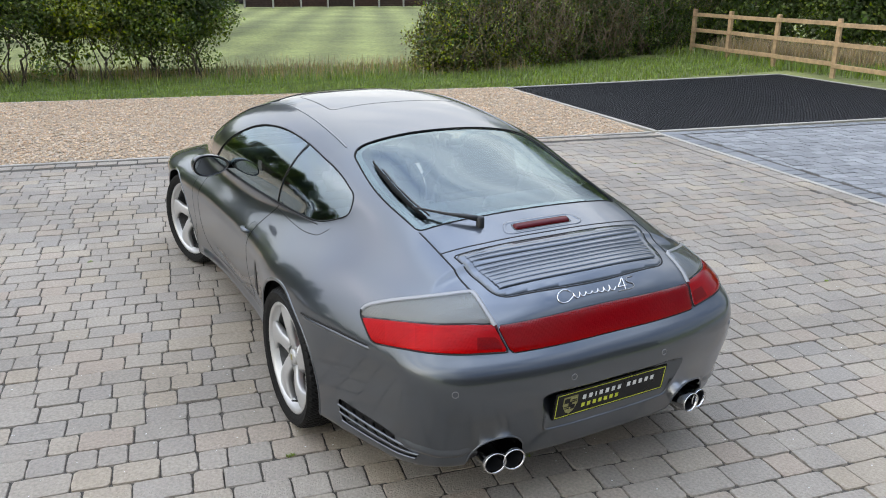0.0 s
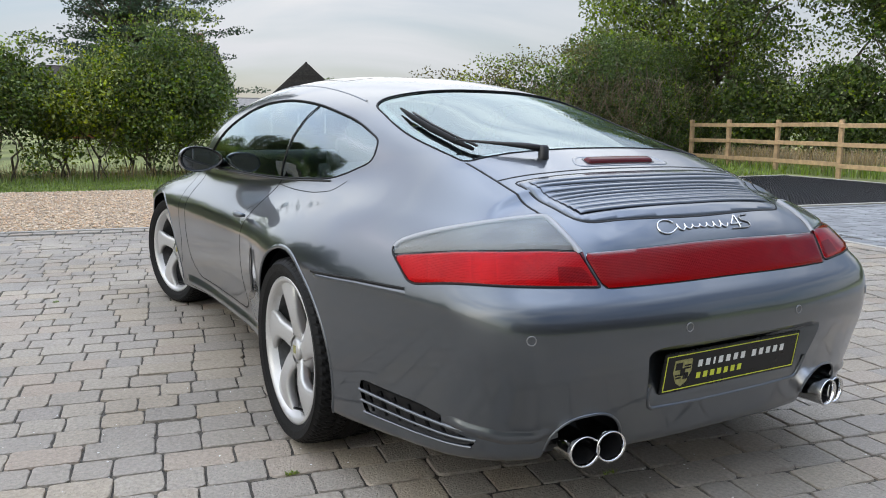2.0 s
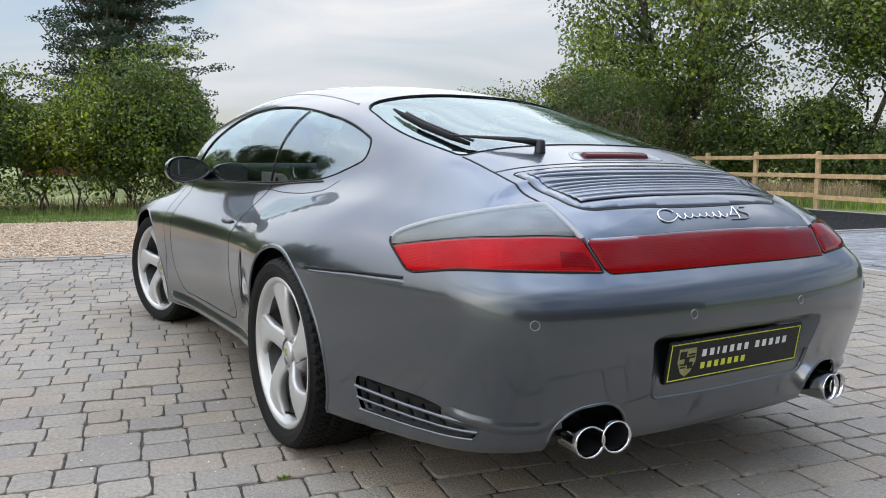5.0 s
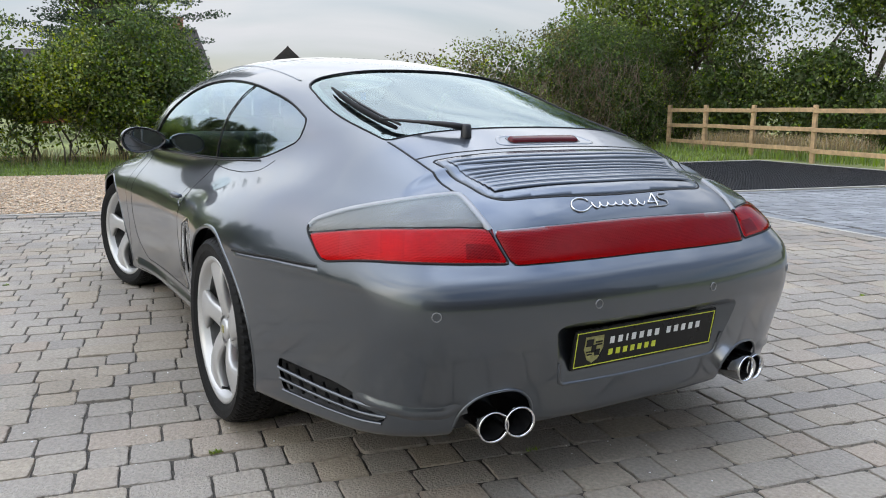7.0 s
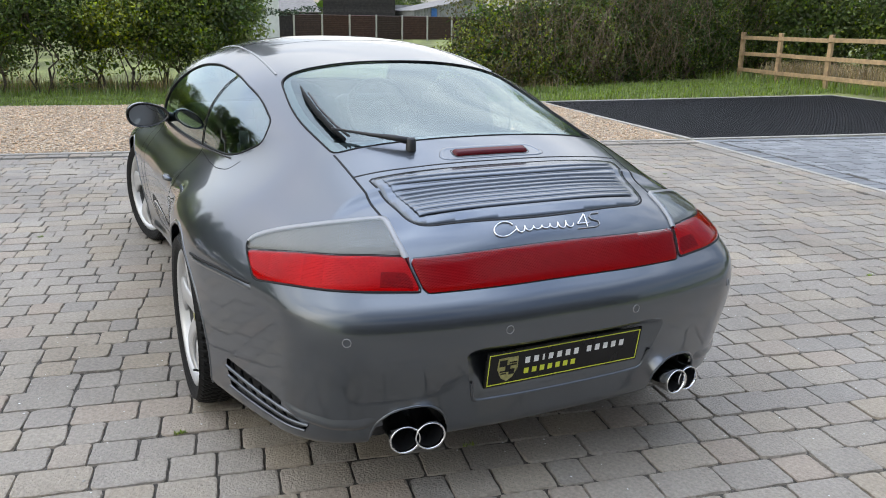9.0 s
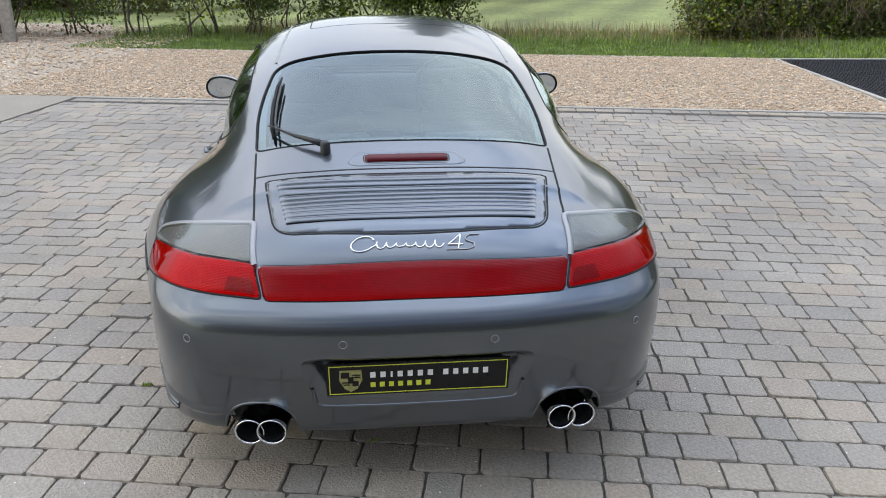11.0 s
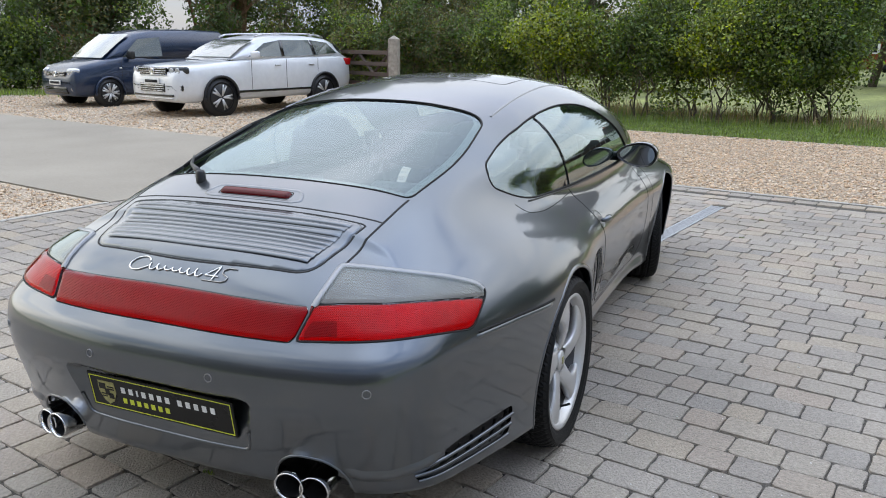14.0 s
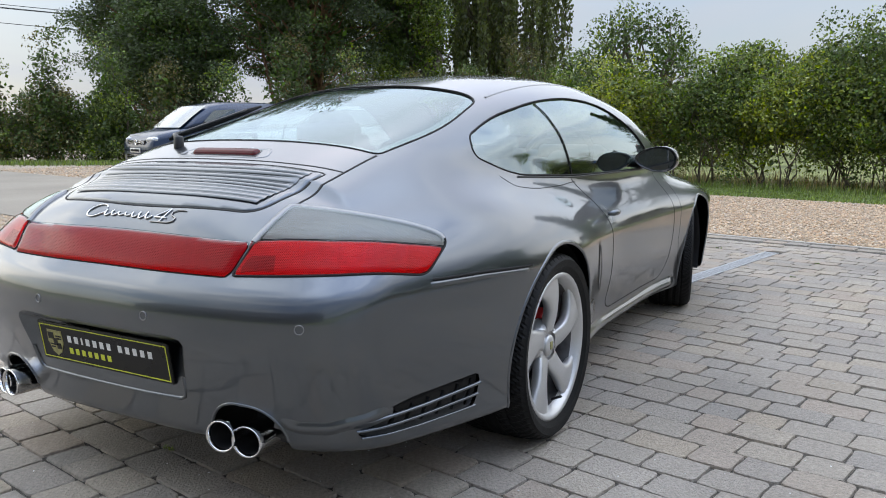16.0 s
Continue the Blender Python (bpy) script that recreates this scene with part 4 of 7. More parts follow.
for x, z in ((-0.650, 0.556), (-0.213, 0.556), (0.213, 0.556), (0.650, 0.556)):
    p = shoot(np.array([[x, -1.0, z]]), np.array([[0, 1.0, 0]]), 3.0, 200)[0]
    n = slope(p[None])[0]
    m = Matrix.Translation(p) @ Vector(n).to_track_quat("Z", "Y").to_matrix().to_4x4()
    bm = bmesh.new()
    lathe(bm, [(-0.004, 0.0125), (0.0015, 0.0125), (0.0025, 0.0115), (0.0015, 0.0100), (-0.002, 0.0096)], 28, "z", m=m)
    sensor = part("parking_sensor", bm, M_SHADE, car)
    bm = bmesh.new()
    lathe(bm, [(-0.001, 0.0), (-0.001, 0.007), (-0.002, 0.0098)], 24, "z", m=m)
    part("sensor_face", bm, M_PAINT, sensor)
for side in (-1, 1):
    exhaust = raw("exhaust", [], [], M_BLACK, car, "twin polished exhaust tips")
    bm = bmesh.new()
    box(bm, pose(0.465 * side, 0.32, 0.27), (0.20, 0.30, 0.12), 0.03)
    bm.to_mesh(exhaust.data)
    bm.free()
    for x, y, z in ((0.497 * side, 0.055, 0.257), (0.431 * side, 0.034, 0.266)):
        bm = bmesh.new()
        lathe(bm, [(0.16, 0.0345), (0.02, 0.0375), (0.004, 0.0385), (0.0, 0.0425), (0.004, 0.0440), (0.02, 0.0435), (0.20, 0.040)], 40, "y", m=Matrix.Translation((x, y, z)) @ pose(0, 0, 0, 0, 0, 6 * side) @ Matrix.Diagonal((1, 1, 0.93, 1)))
        part("tip", bm, M_CHROME, exhaust, "polished oval tip")
        bm = bmesh.new()
        lathe(bm, [(0.10, 0.0), (0.10, 0.036), (0.012, 0.0372)], 32, "y", m=Matrix.Translation((x, y, z)) @ pose(0, 0, 0, 0, 0, 6 * side) @ Matrix.Diagonal((1, 1, 0.93, 1)))
        part("bore", bm, M_BLACK, exhaust)
    flip = (lambda p: p) if side < 0 else both
    line_part("cutout_lip", REAR, flip([p for p in NOTCH if p[2] > 0.2]), 0.008, 0.001, M_PAINT, car, arch=0.003)
    view = FLANK[side]
    vent = laid("side_vent", view, flip(VENT), 0.012, M_BLACK, car, -0.012, 0, lambda q, s: -0.02 * smooth01(s / 0.02), "black bumper vent with three bright-edged fins")
    for a, b, w in (((-0.872, 0.604, 0.318), (-0.730, 0.235, 0.300), 0.010), ((-0.868, 0.598, 0.287), (-0.712, 0.218, 0.276), 0.009), ((-0.862, 0.590, 0.254), (-0.715, 0.232, 0.256), 0.009)):
        line_part("fin", view, flip([a, tuple((np.array(a) + b) / 2 + np.array((-0.004, -0.012, -0.003))), b]), w, 0.001, M_PAINT, vent, arch=0.006)
    for i in range(7):
        t = (i + 0.6) / 7
        a = np.array((-0.868, 0.61, 0.34)) * (1 - t) + np.array((-0.735, 0.25, 0.305)) * t
        b = np.array((-0.862, 0.59, 0.262)) * (1 - t) + np.array((-0.715, 0.23, 0.268)) * t
        line_part("rib", view, flip([tuple(a), tuple(b)]), 0.006, -0.010, M_BLACK, vent, arch=0.004)
    # raised edge running from the vent to the exhaust
    ridge("bumper_crease", CORNER[side], flip([(-0.775, 0.30, 0.318), (-0.735, 0.232, 0.302), (-0.68, 0.15, 0.296), (-0.62, 0.11, 0.300), (-0.56, 0.085, 0.318)]), 0.050, 0.0085, M_PAINT, car)

# script badge: a flowing chrome line, and a darker mark beside it
def badge_line(name, pts, r, mat, parent):
    q = spaced(pts, 0.002)
    p = REAR.lay(np.stack([-q[:, 0] * 0 + q[:, 0], q[:, 1]], -1), 0.002)
    bm = bmesh.new()
    tube(bm, [tuple(a) for a in p], r, 6)
    return part(name, bm, mat, parent)


def script(x0, x1, z0, z1, loops):
    t = np.linspace(0, 1, 160)
    xs = x0 + (x1 - x0) * t + 0.006 * np.sin(2 * math.pi * loops * t + 1.2)
    zs = (z0 + z1) / 2 + (z1 - z0) / 2 * np.sin(2 * math.pi * loops * t) * (0.75 + 0.25 * np.cos(7 * t))
    return np.stack([xs, zs], -1)


RS = REAR.u[0]
bz = 0.790
first = np.array([(-0.150 + 0.032 * math.cos(a) + 0.010 * math.sin(a), bz + 0.001 + 0.0155 * math.sin(a)) for a in np.linspace(0.5, 5.6, 40)])
badge = badge_line("script_badge", np.concatenate([first, script(-0.118, 0.078, bz - 0.0095, bz + 0.0065, 7)]) * np.array([RS, 1]), 0.0024, M_CHROME, car)
tagged(badge, "chrome script badge on the engine lid")
badge_line("figure", np.array([(0.124, bz - 0.014), (0.134, bz + 0.017), (0.095, bz - 0.004), (0.140, bz - 0.004)]) * np.array([RS, 1]), 0.0026, M_CHROME, badge)
badge_line("figure", np.array([(0.188, bz + 0.015), (0.160, bz + 0.015), (0.147, bz + 0.009), (0.150, bz + 0.003), (0.172, bz - 0.003), (0.170, bz - 0.011), (0.155, bz - 0.015), (0.090, bz - 0.015)]) * np.array([RS, 1]), 0.0019, M_STEEL, badge)

# rear wiper, parked up the pane
wiper = raw("rear_wiper", [], [], M_BLACK, car, "black rear wiper parked up the side of the pane")
wp = DECK.lay(DECK.flat([(-0.259, 0.585, 0.97), (-0.30, 0.612, 0.98), (-0.36, 0.66, 0.985), (-0.452, 0.78, 1.0)]), [0.024, 0.027, 0.026, 0.020])
bm = bmesh.new()
lathe(bm, [(-0.030, 0.017), (0.006, 0.016), (0.012, 0.011), (0.013, 0.0)], 20, "z", m=Matrix.Translation(wp[0]))
tube(bm, [tuple(p) for p in wp], [0.012, 0.010, 0.006, 0.0035], 10)
bm.to_mesh(wiper.data)
bm.free()
finish(wiper.data)
bl = DECK.lay(DECK.flat([(-0.435, 0.70, 0.98), (-0.448, 0.80, 1.0), (-0.452, 0.95, 1.05), (-0.447, 1.10, 1.08), (-0.438, 1.19, 1.10)]), [0.010, 0.012, 0.012, 0.012, 0.010])
bm = bmesh.new()
tube(bm, [tuple(p) for p in bl], [0.004, 0.007, 0.008, 0.007, 0.003], 8, flat=1.5)
part("blade", bm, M_RUBBER, wiper)
bm = bmesh.new()
tube(bm, [tuple(p + np.array((0.013, 0, 0.010))) for p in bl[:4]], 0.0042, 6)
part("blade_bow", bm, M_BLACK, wiper)

# ---- wheels ----
def tyre_mesh(width, r=0.317, rim=0.246):
    prof, w = [], width / 2
    across = np.linspace(-1, 1, 27)
    for a in across:
        prof.append((a * w * 0.93, r - 0.012 * abs(a) ** 4))
    left = [(-w * 0.72, rim - 0.004), (-w * 0.93, rim + 0.002), (-w * 1.0, rim + 0.022), (-w * 1.03, rim + 0.045), (-w * 0.99, r - 0.022)]
    full = left + prof + [(-a, b) for a, b in left[::-1]]
    n, verts, faces = 240, [], []
    cnt = len(full)
    for k in range(n):
        t = 2 * math.pi * k / n
        for i, (a, b) in enumerate(full):
            rr = b
            if 5 <= i < cnt - 5:
                u = a / (w * 0.93)
                g = min(abs(abs(u) - 0.2), abs(abs(u) - 0.55)) < 0.05
                slant = (k + int(abs(u) * 9)) % 4 == 0 and abs(u) > 0.24
                rr -= 0.006 if g else 0.004 if slant else 0
            verts.append((a, rr * math.cos(t), rr * math.sin(t)))
    for k in range(n):
        for i in range(cnt - 1):
            a, b = k * cnt + i, ((k + 1) % n) * cnt + i
            faces.append((a, a + 1, b + 1, b))
    return verts, faces


def wheel(name, side, y, x_face, width, steer, label):
    """A five-spoke alloy wheel. Local x points outward from the car; the face lies near x = 0."""
    m = pose(x_face * side, y, HUB_Z + 0.008, 0, 0, steer + (0 if side > 0 else 180))
    hub = new(name)
    hub.matrix_basis = m
    hub.parent = car
    tagged(hub, label)
    v, f = tyre_mesh(width)
    raw("tyre", [(a - width / 2 + 0.012, b, c) for a, b, c in v], f, M_RUBBER, hub, "black low-profile tyre with grooved tread", smooth=False)
    bm = bmesh.new()
    lathe(bm, [(-0.030, 0.215), (-0.012, 0.224), (-0.001, 0.231), (0.004, 0.240), (0.002, 0.2475), (-0.006, 0.248), (-0.012, 0.242)], 96)
    rim = part("rim", bm, M_ALLOY, hub, "silver-painted five-spoke alloy rim")
    bm = bmesh.new()
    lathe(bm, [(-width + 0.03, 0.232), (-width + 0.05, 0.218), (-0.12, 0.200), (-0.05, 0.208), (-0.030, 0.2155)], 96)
    part("barrel", bm, M_BARREL, rim, "inner barrel toned dark for the shade behind the spokes")
    bm = bmesh.new()
    lathe(bm, [(-0.075, 0.085), (-0.045, 0.082), (-0.030, 0.070), (-0.026, 0.060), (-0.034, 0.050), (-0.034, 0.036)], 60)
    part("hub_boss", bm, M_ALLOY, rim)
    bm = bmesh.new()
    lathe(bm, [(-0.04, 0.037), (-0.026, 0.036), (-0.021, 0.031), (-0.018, 0.0)], 40)
    part("centre_cap", bm, M_ALLOY, rim, "silver centre cap")
    bm = bmesh.new()
    box(bm, pose(-0.0185, 0, 0.001, 0, 0, 0), (0.003, 0.020, 0.026), 0.001)
    part("cap_emblem", bm, M_SHIELD, rim)
    ns, nc = 22, 12
    sv, sf = [], []
    for i in range(ns):
        t = i / (ns - 1)
        r = 0.050 + 0.180 * t
        swing = 0.42 * t ** 1.25 - 0.12
        half = 0.036 - 0.003 * math.sin(math.pi * min(1, t * 1.15)) + 0.040 * max(0, t - 0.40) ** 1.4 * 2.3
        face = -0.030 + 0.012 * math.sin(math.pi * t) + 0.016 * t
        twist = 0.35 * (1 - t) - 0.1
        for j in range(nc):
            a = 2 * math.pi * j / nc
            ca, sa = math.cos(a), math.sin(a)
            off = half * math.copysign(abs(ca) ** 0.7, ca)
            dep = (0.011 if sa > 0 else 0.032) * math.copysign(abs(sa) ** 0.8, sa) + twist * off * 0.5
            ang = swing + off / r
            sv.append((face + dep - 0.006, r * math.cos(ang), r * math.sin(ang)))
    for i in range(ns - 1):
        for j in range(nc):
            sf.append((i * nc + j, i * nc + (j + 1) % nc, (i + 1) * nc + (j + 1) % nc, (i + 1) * nc + j))
    spoke_me = None
    for k in range(5):
        if spoke_me is None:
            ob = raw("spoke", sv, sf, M_ALLOY, rim)
            spoke_me = ob.data
        else:
            ob = new("spoke", spoke_me)
            ob.parent = rim
        ob.rotation_euler = (2 * math.pi * k / 5 + 0.25, 0, 0)
        bm = bmesh.new()
        lathe(bm, [(-0.045, 0.012), (-0.028, 0.011), (-0.026, 0.008), (-0.032, 0.0)], 16, m=pose(0, 0.0635 * math.cos(2 * math.pi * k / 5 - 0.25), 0.0635 * math.sin(2 * math.pi * k / 5 - 0.25)))
        part("wheel_bolt", bm, M_STEEL, rim)
    bm = bmesh.new()
    tube(bm, [(-0.03, 0.04, -0.200), (-0.002, 0.045, -0.188), (0.004, 0.046, -0.185)], 0.0045, 8)
    part("valve", bm, M_BLACK, rim)
    bm = bmesh.new()
    lathe(bm, [(-0.16, 0.075), (-0.135, 0.075), (-0.135, 0.165), (-0.163, 0.165), (-0.163, 0.075)], 64)
    part("brake_disc", bm, M_STEEL, hub, "steel brake disc")
    bm = bmesh.new()
    for k in range(9):
        a = radians(-28 + 7 * k) + (0 if True else 0)
        box(bm, pose(-0.13, 0.150 * math.cos(a), 0.150 * math.sin(a), math.degrees(a)), (0.06, 0.055, 0.024), 0.006)
    part("caliper", bm, M_CALIPER, hub, "red brake caliper")
    return hub


for side in (-1, 1):
    wheel("rear_wheel", side, 1.095, 0.905, 0.285, 0, "silver five-spoke wheel with wide tyre")
    wheel("front_wheel", side, 3.445, 0.800, 0.225, 15, "silver five-spoke wheel turned to one side")
    # liners in the wheel arches
    for y, z, r in (ARCH_R, ARCH_F):
        bm = bmesh.new()
        lathe(bm, [(0.42 * side, 0.10), (0.42 * side, r + 0.004), (0.70 * side, r + 0.004), ((0.885 if y < 2 else 0.79) * side, r + 0.003)], 64, m=Matrix.Translation((0, y, z)))
        bmesh.ops.delete(bm, geom=[v for v in bm.verts if v.co.z < 0.17], context="VERTS")
        part("arch_liner", bm, M_BLACK, car)
        v, f = ribbon(SIDE[side], SIDE[side].flat([(side * 0.9, y + (r + 0.006) * math.cos(a), z + (r + 0.006) * math.sin(a)) for a in np.linspace(-0.28, math.pi + 0.28, 60)]), 0.014, 0.0005, arch=0.003)
        raw("arch_lip", v, f, M_PAINT, car)

# underside and cabin
bm = bmesh.new()
box(bm, pose(0, 2.2, 0.20), (1.1, 3.9, 0.05), 0.02)
box(bm, pose(0, 0.45, 0.33), (1.15, 0.55, 0.24), 0.03)
part("underbody", bm, M_BLACK, car)
bm = bmesh.new()
box(bm, pose(0, 2.1, 0.36), (1.36, 1.7, 0.06), 0.02)
box(bm, pose(0, 1.0, 0.80), (1.0, 0.70, 0.10), 0.04)
box(bm, pose(0, 2.25, 0.46), (0.24, 1.3, 0.20), 0.05)
for s in (-1, 1):
    box(bm, pose(0.70 * s, 2.1, 0.58), (0.05, 1.3, 0.50), 0.02)
cabin = part("cabin", bm, M_TRIM, car, "black leather cabin lining")
bm = bmesh.new()
box(bm, pose(0, 2.80, 0.79, -14), (1.36, 0.42, 0.20), 0.07, 4)
box(bm, pose(0.36, 2.66, 0.90, -14), (0.36, 0.14, 0.09), 0.035, 4)
part("dashboard", bm, M_TRIM, car)
for s in (-1, 1):
    bm = bmesh.new()
    box(bm, pose(0.36 * s, 1.95, 0.52, 6), (0.48, 0.50, 0.15), 0.06, 4)
    seat = part("seat", bm, M_TRIM, car, "black leather bucket seat with tall headrest")
    bm = bmesh.new()
    for k in range(10):
        t = k / 9
        w = 0.25 - 0.035 * t - 0.075 * max(0, t - 0.66) / 0.34
        tube(bm, [(0.36 * s - w, 1.74 - 0.20 * t, 0.55 + 0.45 * t), (0.36 * s, 1.71 - 0.20 * t, 0.56 + 0.45 * t), (0.36 * s + w, 1.74 - 0.20 * t, 0.55 + 0.45 * t)], 0.055, 10)
    part("backrest", bm, M_TRIM, seat)
    bm = bmesh.new()
    bmesh.ops.create_uvsphere(bm, u_segments=20, v_segments=14, radius=1)
    for v in bm.verts:
        v.co = (0.36 * s + math.copysign(abs(v.co.x) ** 0.7, v.co.x) * 0.125, 1.545 + v.co.y * 0.055, 1.025 + math.copysign(abs(v.co.z) ** 0.7, v.co.z) * 0.085)
    part("headrest", bm, M_TRIM, seat)
    bm = bmesh.new()
    box(bm, pose(0.30 * s, 1.18, 0.76, 30), (0.40, 0.07, 0.34), 0.03, 3)
    part("rear_seat", bm, M_TRIM, car)
ring = [(0.36 + 0.185 * math.cos(a), 2.44 + 0.07 * math.sin(a), 0.865 + 0.17 * math.sin(a)) for a in np.linspace(0, 2 * math.pi, 41)[:-1]]
bm = bmesh.new()
tube(bm, ring, 0.014, 10, True)
steering = part("steering_wheel", bm, M_TRIM, car, "black leather steering wheel")
bm = bmesh.new()
for a in (0.1, math.pi - 0.1, -math.pi / 2):
    tube(bm, [(0.36, 2.46, 0.865), (0.36 + 0.18 * math.cos(a), 2.44 + 0.07 * math.sin(a), 0.865 + 0.17 * math.sin(a))], 0.016, 8)
bmesh.ops.create_uvsphere(bm, u_segments=16, v_segments=10, radius=0.06, matrix=Matrix.Translation((0.36, 2.46, 0.865)))
part("spokes", bm, M_TRIM, steering)
bm = bmesh.new()
box(bm, pose(0, 2.52, 1.185, 20), (0.24, 0.03, 0.06), 0.012, 3)
part("rear_view_mirror", bm, M_TRIM, car)

# ---- ground: paving frame (u along the courses, v towards the field) ----
def quick(name, verts, faces, mat, parent=None, label="", smooth=False):
    """A mesh from arrays of points and equal-sided faces."""
    me = bpy.data.meshes.new(name)
    v, f = np.asarray(verts, np.float32), np.asarray(faces, np.int32)
    me.vertices.add(len(v))
    me.vertices.foreach_set("co", v.ravel())
    me.loops.add(f.size)
    me.loops.foreach_set("vertex_index", f.ravel())
    me.polygons.add(len(f))
    me.polygons.foreach_set("loop_start", np.arange(0, f.size, f.shape[1], dtype=np.int32))
    me.polygons.foreach_set("use_smooth", np.full(len(f), smooth))
    me.update(calc_edges=True)
    me.materials.append(mat)
    ob = new(name, me)
    if parent:
        ob.parent = parent
    return tagged(ob, label)


PAVE = Matrix.Translation((5.72, 5.82, 0)) @ pose(0, 0, 0, 0, 0, -11)
PU, PV = np.array(PAVE.col[0][:3]), np.array(PAVE.col[1][:3])
PO = np.array(PAVE.translation)


def uv(u, v, z=0.0):
    return PO + PU * u + PV * v + np.array((0, 0, z))


M_EARTH = material("mown_grass", (0.20, 0.218, 0.068), 0.9, 0, 9, 0.30, bump=0.012, bump_scale=40, stain=0.25, stain_scale=0.35)
_n, _l = M_EARTH.node_tree.nodes, M_EARTH.node_tree.links
_p = _n["Principled BSDF"]
_src = _p.inputs["Base Color"].links[0].from_socket
_w, _g, _mp, _mr, _sc = _n.new("ShaderNodeTexWave"), _n.new("ShaderNodeNewGeometry"), _n.new("ShaderNodeMapping"), _n.new("ShaderNodeMapRange"), _n.new("ShaderNodeVectorMath")
_mp.inputs["Rotation"].default_value = (0, 0, radians(24))
_w.inputs["Scale"].default_value, _w.inputs["Distortion"].default_value, _w.inputs["Detail"].default_value = 0.17, 1.2, 2.0
_w.inputs["Detail Scale"].default_value = 0.6
_mr.inputs["To Min"].default_value, _mr.inputs["To Max"].default_value = 0.80, 1.22
_sc.operation = "SCALE"
_l.new(_g.outputs["Position"], _mp.inputs["Vector"])
_l.new(_mp.outputs["Vector"], _w.inputs["Vector"])
_l.new(_w.outputs["Fac"], _mr.inputs["Value"])
_l.new(_src, _sc.inputs[0])
_l.new(_mr.outputs["Result"], _sc.inputs["Scale"])
_l.new(_sc.outputs["Vector"], _p.inputs["Base Color"])
M_GRASS = material("grass_blades", (0.20, 0.27, 0.055), 0.6, 0, 3, 0.3, island=0.35)
M_DRY = material("dry_grass", (0.38, 0.29, 0.15), 0.8, 0, 3, 0.3, island=0.35)
M_PAVER = material("weathered_grey_brown_block", (0.325, 0.288, 0.241), 0.85, 0, 70, 0.20, bump=0.012, bump_scale=120, stain=0.2, stain_scale=0.9, detail=8.0,
                   palette=[(0.86, 0.88, 0.91), (0.96, 0.96, 0.96), (1.04, 1.03, 1.0), (1.07, 0.99, 0.93), (0.98, 0.98, 0.98), (0.90, 0.90, 0.92), (1.06, 1.05, 1.02), (1.10, 1.04, 0.94), (0.94, 0.93, 0.92), (1.02, 1.02, 1.02)])
M_BLUEP = material("blue_grey_block", (0.245, 0.248, 0.25), 0.75, 0, 55, 0.18, bump=0.005, bump_scale=90, island=0.2, stain=0.12, stain_scale=0.9)
M_DARKP = material("charcoal_border_block", (0.20, 0.205, 0.21), 0.75, 0, 55, 0.2, bump=0.005, bump_scale=90, island=0.15)
M_JOINT = material("dark_joint_sand", (0.072, 0.064, 0.052), 0.95, 0, 60, 0.4, bump=0.01, bump_scale=150)
M_KERB = material("pale_concrete_edging", (0.38, 0.355, 0.31), 0.85, 0, 40, 0.15, bump=0.004, bump_scale=80, stain=0.15)
M_CONC = material("brushed_concrete", (0.285, 0.25, 0.198), 0.85, 0, 30, 0.08, bump=0.003, bump_scale=120, stain=0.12, stain_scale=0.7)
M_GBED = material("gravel_bed", (0.42, 0.34, 0.25), 0.9, 0, 45, 0.5, bump=0.03, bump_scale=45, detail=2.0, stain=0.12, stain_scale=1.0)
M_STONE = material("golden_gravel", (0.57, 0.475, 0.37), 0.7, 0, 8, 0.2,
                   palette=[(1.15, 1.1, 1.0), (0.75, 0.66, 0.55), (1.05, 0.88, 0.70), (0.55, 0.5, 0.46), (1.25, 1.25, 1.2), (0.95, 0.72, 0.52), (1.1, 1.0, 0.85), (0.7, 0.68, 0.66), (1.0, 0.9, 0.75)])
M_GRID = material("black_plastic_grid", (0.012, 0.012, 0.014), 0.6, 0, 30, 0.3)
M_SOIL = material("dark_grid_fill", (0.020, 0.019, 0.018), 0.95, 0, 40, 0.5, bump=0.02, bump_scale=80)
M_RENDERW = material("white_grit", (0.75, 0.75, 0.73), 0.8, 0, 20, 0.1)
M_ZINC = material("galvanised_channel", (0.40, 0.41, 0.42), 0.45, 0.6, 40, 0.12)

gx, gy = np.meshgrid(np.r_[-600, -150, np.arange(-40, 61, 4), 150, 600], np.r_[-600, -150, np.arange(-24, 77, 4), 150, 600], indexing="ij")
gn = gx.shape
gi = np.arange(gx.size).reshape(gn)
tagged(quick("ground", np.stack([gx.ravel(), gy.ravel(), np.full(gx.size, -0.045)], -1), np.stack([gi[:-1, :-1], gi[1:, :-1], gi[1:, 1:], gi[:-1, 1:]], -1).reshape(-1, 4), M_EARTH),
       "mown grass field reaching to the horizon", kind="structure")


def slab(name, corners, top, thick, mat, label):
    bm = bmesh.new()
    f = bm.faces.new([bm.verts.new((*c[:2], top)) for c in corners])
    if f.normal.z < 0 or sum((a[0] * b[1] - b[0] * a[1]) for a, b in zip(corners, list(corners[1:]) + [corners[0]])) < 0:
        f.normal_flip()
    r = bmesh.ops.extrude_face_region(bm, geom=[f])
    for v in [g for g in r["geom"] if isinstance(g, bmesh.types.BMVert)]:
        v.co.z -= thick
    bmesh.ops.recalc_face_normals(bm, faces=bm.faces[:])
    return tagged(part(name, bm, mat, smooth=False), label, kind="structure")


